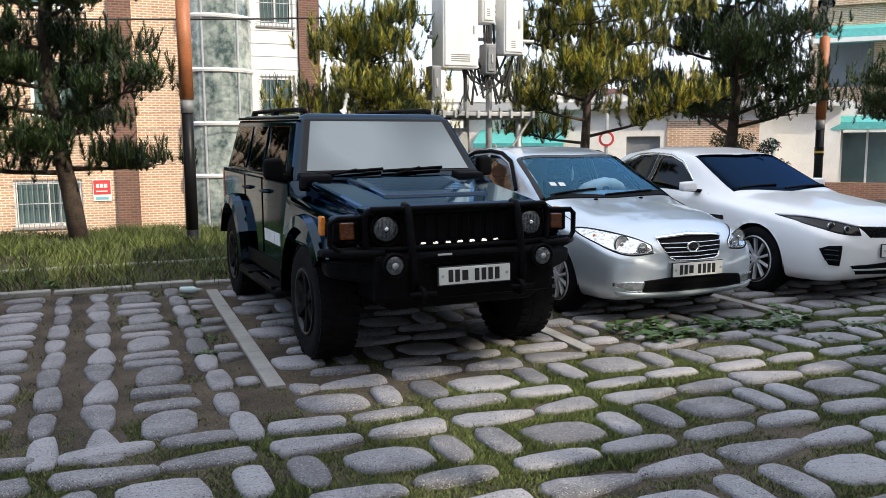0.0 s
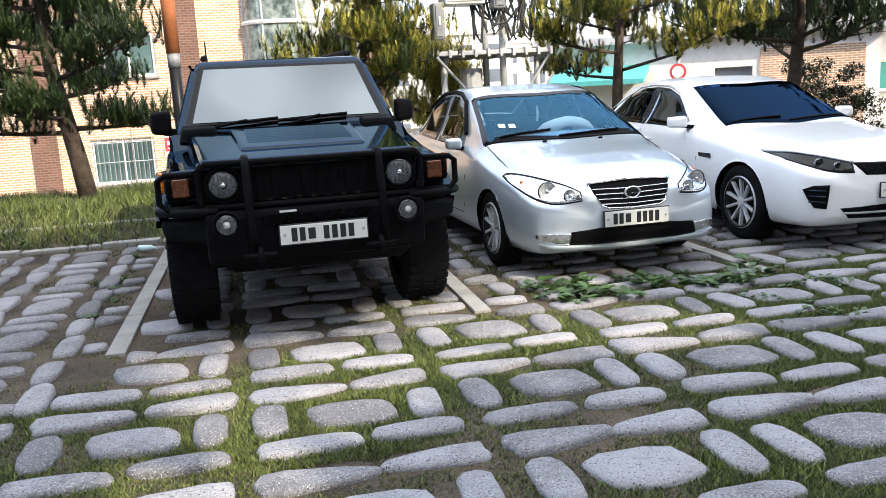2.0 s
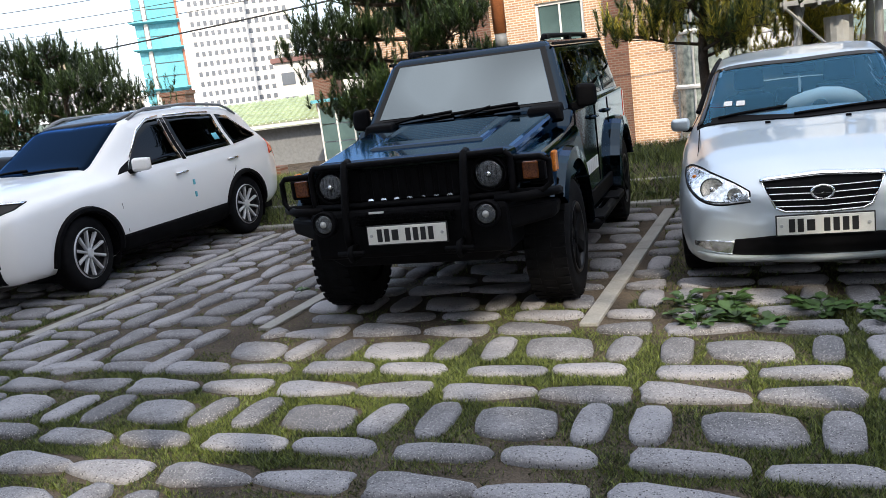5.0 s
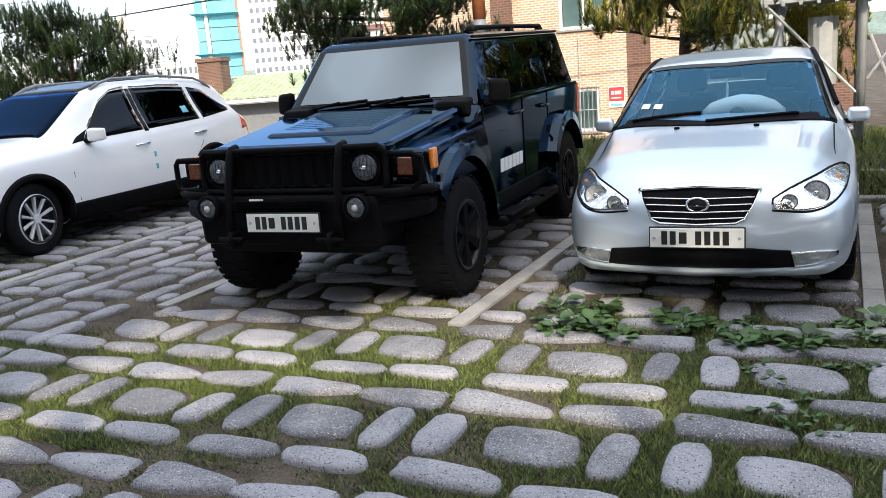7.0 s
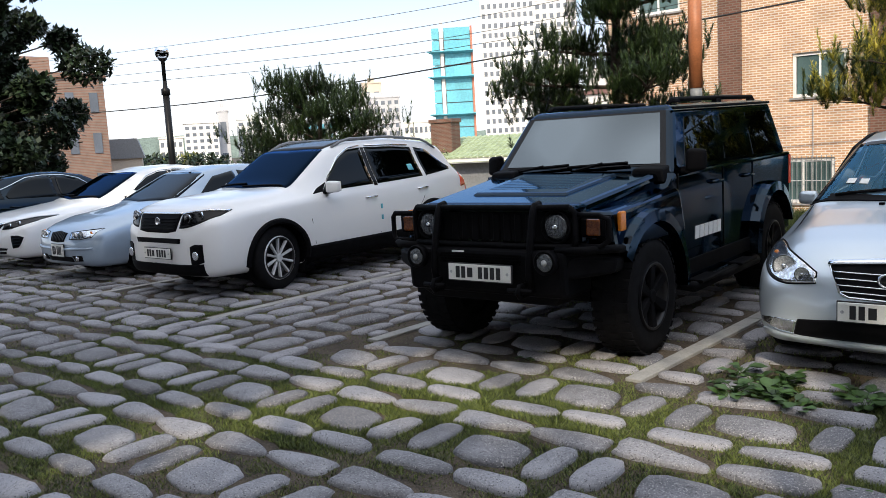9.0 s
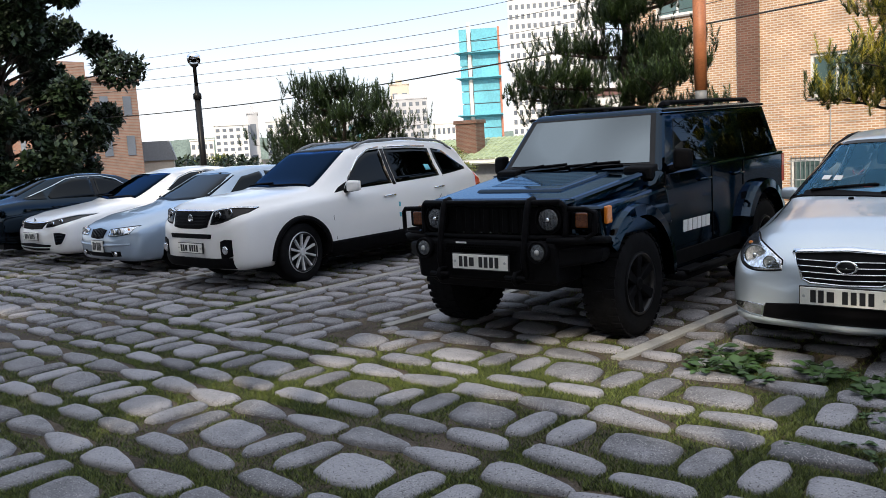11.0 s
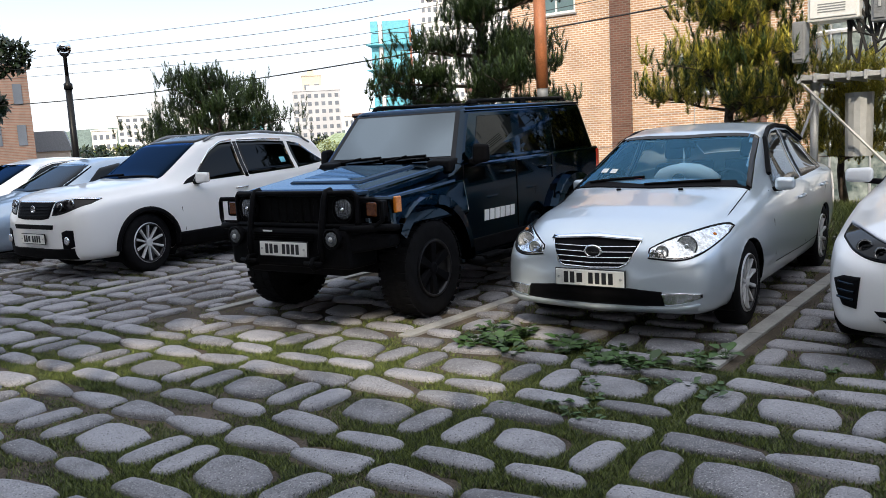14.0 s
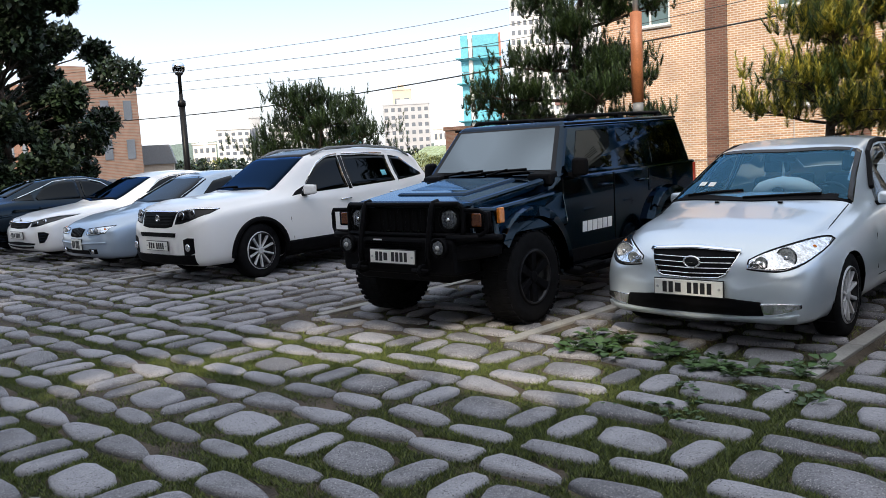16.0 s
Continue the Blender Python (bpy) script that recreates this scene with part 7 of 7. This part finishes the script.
# blue-netted tower under construction
x, y = far(-38.6, 220)
tw = thing("scaffolded_tower", pose(x, y, -4, 0, 0, 38.6), "high-rise under construction wrapped in blue netting", "building", "far buildings")
W, H = 220 * radians(2.75), 220 * math.tan(radians(7.75)) + 5.5
part("core", box(-W / 2 + 0.4, W / 2 - 0.4, 0.4, 9, 0, H - 1), M["grey_wall"], tw)
for k in range(11):
    z = H * k / 11
    part("net_panel", box(-W / 2, -W / 2 + W * 0.18, -0.1 - 0.1 * (k % 2), 0.05, z, z + H / 11 - 0.25), M["net"], tw)
    part("net_panel", box(-W / 2 + W * 0.30, W / 2 - W * 0.06, -0.1 - 0.1 * (k % 2), 0.05, z, z + H / 11 - 0.25), M["net"], tw)
    if k in (1, 4, 7, 9):
        part("safety_canopy", hexa([(-W / 2 - 1.4, -2.2, z), (W / 2, -2.2, z), (W / 2, 0, z - 0.5), (-W / 2, 0, z - 0.5)], [(-W / 2 - 1.4, -2.2, z + 0.25), (W / 2, -2.2, z + 0.25), (W / 2, 0, z - 0.2), (-W / 2, 0, z - 0.2)]), M["net"], tw)
part("hoist_mast", box(-W / 2 + W * 0.2, -W / 2 + W * 0.28, -0.7, 0.1, 0, H + 1.5), M["cream_wall"], tw)
part("corner_frame", box(W / 2 - W * 0.05, W / 2, -0.4, 0.4, 0, H), M["net_frame"], tw)

far_tower(-36.6, -33.0, 10.5, 300, "white_wall", "tall white apartment tower with balconies", 9, 18)
far_tower(-33.0, -30.2, 9.0, 330, "white_wall", "tall white apartment tower", 6, 16)
far_tower(-45.6, -42.4, 3.3, 300, "grey_wall", "grey apartment block with stepped top", 7, 8)
far_tower(-44.9, -43.6, 4.3, 306, "yellow_wall", "ochre stair tower of the grey block", 2, 3)
far_tower(-48.9, -47.0, 2.0, 240, "grey_wall", "low office block with blue windows", 4, 5, wmat="net")
far_tower(-42.2, -40.2, 1.5, 280, "cream_wall", "low pale flat-roofed town block", 6, 3)
far_tower(-56.8, -54.6, 2.2, 210, "white_wall", "white apartment block of eight floors", 5, 8)
far_tower(-54.6, -53.9, 2.9, 214, "grey_wall", "grey stair tower beside the white block", 1, 2)
far_tower(-53.4, -51.2, 2.3, 230, "white_wall", "white apartment block with many windows", 4, 8)
far_tower(-58.4, -56.9, 1.3, 220, "cream_wall", "low cream flat-roofed town block", 4, 4)
far_tower(-50.9, -49.2, 2.4, 260, "white_wall", "white block behind the pine", 4, 7)
# white houses seen past the brick corner, and over the saloon's roof
tower("white_house", -20.5, 50, 9.5, 8, 7.2, "white_wall", "white four-storey house with a maroon roof", 6, 4, turn=26, base=-3, roof="maroon", roof_h=0.9)
tower("white_house", 28, 66, 14, 10, 8, "white_wall", "white apartment house of several floors", 6, 4, turn=-20, base=-3)
tower("white_house", 40, 74, 14, 10, 9, "cream_wall", "cream apartment house of three floors", 6, 3, turn=-25, base=-3)
tower("white_house", 18, 62, 10, 10, 8.5, "white_wall", "white apartment house of several floors", 4, 4, turn=-10, base=-3)
bk = tower("brick_house", 29.6, 20.5, 11, 8, 8.1, "brick", "buff brick house with a teal canopy", 4, 2, turn=-46, base=-1.5)
part("canopy", prism([(-1.2, 6.7), (-1.1, 7.1), (-0.5, 7.3), (-0.004, 7.3), (-0.004, 6.7)], -5.4, 5.4, "x"), M["teal"], bk, "teal glazed canopy")
part("canopy_edge", box(-5.5, 5.5, -1.28, -1.2, 6.62, 6.78), M["white_box"], bk)
part("parapet", box(-5.5, 5.5, -1.6, -1.2, 0, 4.4), M["white_wall"], bk, "white rendered lower wall")
tower("white_house", 50, 62, 14, 10, 9, "white_wall", "white apartment house of several floors", 5, 3, turn=-35, base=-3, roof="maroon")

bh = tower("brick_building", -70.5, 30.0, 12, 8.6, 11.5, "brick_red", "red brick walk-up apartment building", 4, 3, turn=0, base=-2.6, side_cols=4, ww=0.35)
low = thing("low_annex", pose(-73, 44.5, -3.4, 0, 0, 58), "low grey annex with a dark pitched roof", "building")
part("wall", box(-1.8, 1.8, 0, 4, 0, 5.2), M["yellow_wall"], low)
part("roof", prism([(-2.1, 5.2), (2.1, 5.2), (1.5, 7.2), (-1.5, 7.2)], -0.3, 4.3, "y"), M["grey_plastic"], low)

# green-tiled house with brick chimneys
gh = thing("tiled_house", pose(-19.6, 33.5, -1.75, 0, 0, 12), "low house with a green tiled roof and brick chimneys", "house")
part("wall", box(-5, 5.5, 0.5, 7, 0, 2.3), M["grey_plastic"], gh)
part("fascia", box(-5.6, 6.1, -0.25, -0.05, 2.25, 2.55), M["white_box"], gh)
bm = bmesh.new()
for k in range(8):
    y0, z0 = -0.3 + 0.45 * k, 2.5 + 0.13 * k
    for j in range(36):
        a = -5.7 + 0.33 * j
        hexa([(a, y0, z0), (a + 0.30, y0, z0), (a + 0.30, y0 + 0.5, z0 + 0.13), (a, y0 + 0.5, z0 + 0.13)], [(a + 0.06, y0, z0 + 0.09), (a + 0.24, y0, z0 + 0.09), (a + 0.24, y0 + 0.5, z0 + 0.20), (a + 0.06, y0 + 0.5, z0 + 0.20)], bm=bm)
part("roof_tiling", bm, M["green_tile"], gh, "pale green glazed roof tiles")
part("roof", prism([(-0.3, 2.3), (3.4, 3.42), (7.3, 2.3)], -5.7, 6.15, "x"), M["green_tile"], gh)
for x in (-2.2, 5.4):
    ch = new("chimney")
    ch.parent = gh
    part("shaft", box(x - 0.6, x + 0.6, 0.6, 1.6, 2.0, 4.35), M["brick_dark"], ch)
    part("cap", box(x - 0.68, x + 0.68, 0.52, 1.68, 4.352, 4.55, 0.02), M["brick_dark"], ch)

wl = thing("garden_wall", pose(-6.6, 15.0, -1.2), "low brick and render garden wall behind the verge", "wall")
part("render_part", box(-3.0, 0.4, 0, 0.25, 0, 1.35), M["yellow_wall"], wl)
part("brick_part", box(0.404, 1.7, -0.02, 0.27, 0, 1.5), M["brick_dark"], wl)
gs = thing("greenhouse", pose(-11.6, 32.0, -1.2), "glazed lean-to with a white frame and a blue eave", "greenhouse")
for i in range(4):
    for j in range(3):
        part("pane", box(-1.6 + 0.8 * i, -0.85 + 0.8 * i, 0, 0.02, 0.2 + 0.75 * j, 0.9 + 0.75 * j), M["window_glass"], gs)
for i in range(5):
    part("upright", box(-1.65 + 0.8 * i, -1.58 + 0.8 * i, -0.03, 0.05, 0, 2.6), M["white_box"], gs)
part("eave", box(-1.8, 1.8, -0.3, 1.2, 2.62, 2.75), M["net"], gs)
part("back", box(-1.7, 1.7, 1.3, 1.4, 0, 2.6), M["grey_wall"], gs)

# ---- telecom stand on the verge ----
ts = thing("telecom_stand", pose(0, 0, 0), "galvanised platform on posts with braces and cables", "utility stand")
for x, y in ((4.82, 11.75), (5.72, 11.75), (6.25, 11.75), (5.72, 12.6)):
    part("post", tube([(x, y, 0.15), (x, y, 4.6 if x == 5.72 else 2.0)], 0.05, 10), M["galv"], ts, smooth=True)
part("platform", box(4.62, 6.42, 11.55, 12.75, 1.93, 1.99, 0.006), M["galv"], ts)
for k in range(10):
    part("platform_rib", box(4.66 + 0.19 * k, 4.70 + 0.19 * k, 11.52, 12.78, 1.90, 2.01), M["galv"], ts)
for a, b in (((4.68, 11.6, 1.92), (5.66, 11.72, 0.85)), ((6.40, 11.6, 1.92), (5.78, 11.72, 1.0)), ((4.9, 11.8, 1.9), (4.4, 11.2, 0.2)), ((6.3, 11.7, 0.2), (5.8, 11.7, 1.5))):
    part("brace", tube([a, b], 0.02, 6), M["galv"], ts)
part("mesh_sleeve", lathe([(0.95, 0.16), (1.75, 0.17)], 14, "z", (5.3, 12.0, 0)), M["galv"], ts)
part("cross_arm", tube([(4.7, 11.75, 3.1), (6.5, 11.75, 3.1)], 0.03, 8), M["galv"], ts)
part("cross_arm", tube([(4.7, 11.75, 3.75), (6.5, 11.75, 3.75)], 0.03, 8), M["galv"], ts)
rc = random.Random(3)
for k in range(16):
    x0, x1 = rc.uniform(4.9, 6.1), rc.uniform(5.2, 6.2)
    sag = rc.uniform(0.2, 0.6)
    z0 = rc.uniform(2.5, 2.9)
    part("cable", tube([(x0, 11.62, z0), (x0 * 0.7 + x1 * 0.3, 11.58, z0 - sag * 0.8), (x0 * 0.4 + x1 * 0.6, 11.57, z0 - sag), (x1, 11.6, z0 + 0.1), (x1, 11.65, 3.4)], 0.019, 6), M["wire"], ts)


def cabinet(x0, x1, z0, z1, mt, label, depth=0.45, y=11.4):
    c = thing("utility_cabinet", pose(0, 0, 0), label, "cabinet", "telecom boxes")
    part("case", box(x0, x1, y, y + depth, z0, z1, 0.02), M[mt], c)
    part("door", box(x0 + 0.03, x1 - 0.03, y - 0.018, y - 0.003, z0 + 0.04, z1 - 0.04, 0.006), M[mt], c)
    part("handle", box(x1 - 0.10, x1 - 0.07, y - 0.035, y - 0.019, (z0 + z1) / 2 - 0.06, (z0 + z1) / 2 + 0.06, 0.004), M["galv"], c)
    for k in range(4):
        part("vent_slot", box(x0 + 0.12, x1 - 0.15, y - 0.022, y - 0.016, z0 + 0.10 + 0.03 * k, z0 + 0.113 + 0.03 * k), M["grey_plastic"], c)
    part("bracket", box(x0 + 0.05, x1 - 0.05, y + depth, y + depth + 0.2, (z0 + z1) / 2 - 0.04, (z0 + z1) / 2 + 0.04), M["galv"], c)


cabinet(4.80, 5.38, 2.62, 3.75, "white_box", "white enamel telecom cabinet on the stand")
cabinet(5.80, 6.14, 2.85, 3.75, "white_box", "white slotted radio unit on the stand", 0.3)
cabinet(5.50, 5.68, 2.55, 3.0, "grey_plastic", "small grey junction box on the stand", 0.25)
cabinet(4.62, 4.78, 2.15, 2.65, "grey_plastic", "narrow grey box beside the white cabinet", 0.25)
cabinet(5.44, 5.66, 3.3, 4.1, "white_box", "upper white antenna unit on the stand", 0.3)

# ---- right-hand yards behind the pines ----
wh = thing("white_house", pose(22.0, 22.5, -1.2, 0, 0, -42), "white rendered low house with a flat roof", "house")
part("wall", wall_bm(-2.6, 2.2, 0, 3.9, 0, 0.3, [(-1.2, 0.2, 1.9, 2.9)]), M["white_wall"], wh)
part("wall", box(-2.6, 2.2, 0.302, 6, 0, 3.88), M["white_wall"], wh)
window(wh, -1.2, 0.2, 1.9, 2.9, 0, glass="teal")
part("roof", box(-2.9, 2.5, -0.4, 6.2, 3.9, 4.1), M["white_box"], wh)
bo = thing("glass_booth", pose(25.0, 20.5, -0.7, 0, 0, -48), "glazed entrance booth with a teal curved canopy", "booth")
for i in range(3):
    part("pane", box(-1.2 + 0.8 * i, -0.45 + 0.8 * i, 0, 0.02, 0.2, 2.5), M["window_glass"], bo)
for i in range(4):
    part("upright", box(-1.27 + 0.8 * i, -1.2 + 0.8 * i, -0.03, 0.06, 0, 2.6), M["white_box"], bo)
part("canopy", prism([(-0.7, 2.6), (-0.65, 2.85), (-0.2, 3.05), (0.6, 3.1), (0.6, 2.6)], -1.6, 1.6, "x"), M["teal"], bo)
part("planter", box(-2.5, 1.6, -1.2, -0.8, 0, 0.8), M["brick_red"], bo)
sp = thing("shop", pose(17.0, 23.0, -1.0, 0, 0, -36), "low shop with pale brick, a grey door and teal awning", "shop")
part("wall", wall_bm(-6, 4, 0, 3.6, 0, 0.3, [(-0.6, 0.5, 0, 2.7)]), M["cream_wall"], sp)
part("door", box(-0.6, 0.5, 0.15, 0.2, 0, 2.7), M["grey_plastic"], sp)
part("brick_panel", box(0.7, 3.6, -0.04, -0.003, 0.2, 3.2), M["brick"], sp)
part("awning", hexa([(-5.6, -1.3, 2.35), (-2.6, -1.3, 2.35), (-2.6, 0, 2.75), (-5.6, 0, 2.75)], [(-5.6, -1.3, 2.5), (-2.6, -1.3, 2.5), (-2.6, 0, 2.95), (-5.6, 0, 2.95)]), M["teal"], sp)
part("roof", box(-6.3, 4.3, -0.4, 6, 3.604, 3.85), M["grey_wall"], sp)
part("back", box(-6, 4, 0.302, 5.8, 0, 3.58), M["cream_wall"], sp)
rs = thing("road_sign", pose(12.45, 18.5, -0.9, 0, 0, -34), "round red-rimmed traffic sign on a grey post", "road sign")
part("post", tube([(0, 0, 0), (0, 0, 3.2)], 0.05, 8), M["galv"], rs)
part("disc", lathe([(-0.07, 0.20), (-0.05, 0.20)], 28, "y", (0, 0, 2.5)), M["sign_red"], rs)
part("face", lathe([(-0.082, 0.14), (-0.071, 0.14)], 28, "y", (0, 0, 2.5)), M["plate"], rs)

# ---- wires and distance ----
WIRES = [(((-60, 5.2), (-33, 3.87), (-19.3, 3.62), (-11.3, 3.76), (-2.5, 4.12), (2.1, 4.31), (7.7, 4.67), (22, 6.2)), 0.022), (((-60, 7.2), (-31.5, 5.9), (-11.2, 5.02), (-6, 5.1), (22, 6.9)), 0.009),
         (((-60, 6.8), (-30, 5.37), (-11.2, 4.58), (-5, 4.7), (22, 6.5)), 0.009), (((-60, 6.3), (-30, 5.0), (-11.2, 4.24), (-5, 4.4), (22, 6.3)), 0.009), (((-60, 8), (-31.5, 6.42), (-11.1, 5.53), (-5, 5.6), (22, 7.4)), 0.008)]
for run, r in WIRES:
    wire = thing("overhead_wire", pose(0, 0, 0), "black overhead cable sagging across the sky", "wire", "overhead wires")
    px = np.linspace(-60, 22, 50)
    pz = smooth_track([(p[0] + 60, p[1]) for p in run], px + 60, 6.0)[:, 0]
    part("strand", tube([(x, 20, z) for x, z in zip(px, pz)], r, 5), M["wire"], wire)
hv, hf = [], []
for i in range(60):
    az = -100 + 200 * i / 59
    x, y = far(az, 900)
    top = 14 + 13 * noise.noise(Vector((i * 0.21, 0, 4))) + (14 * math.exp(-((az + 58) / 6) ** 2))
    hv += [(x, y, -6), (x * 1.02, y * 1.02, max(4, top))]
    if i:
        hf.append((2 * i - 2, 2 * i, 2 * i + 1, 2 * i - 1))
hills = raw("backdrop", hv, hf, M["hill"], smooth=True)
tagged(hills, "hazy wooded hills far behind the town", "hills", kind="structure")
for k, az in enumerate((-60, -58.5, -57.2, -55.5, -52, -49.5, -46.5, -43, -41)):
    x, y = far(az, 120 + 9 * (k % 3))
    leafy(x, y, -3.5, 5.2, 4.2, 2600, 300 + k, "distant green tree below the apartment blocks", M["hedge"] if k in (2, 8) else M["leaf"], 0.1, 0.7, "tree", "distant trees", 0.3)
leafy(-16.5, 26, -1.2, 2.6, 1.2, 5000, 330, "green shrub beside the tiled house", M["hedge"], 0.1, 0.09, "shrub", "", 0)
far_car = crossover(pose(33.0, 26.0, -1.1, 0, 0, 70))
far_car["label"] = "white SUV parked on the street beyond the verge"
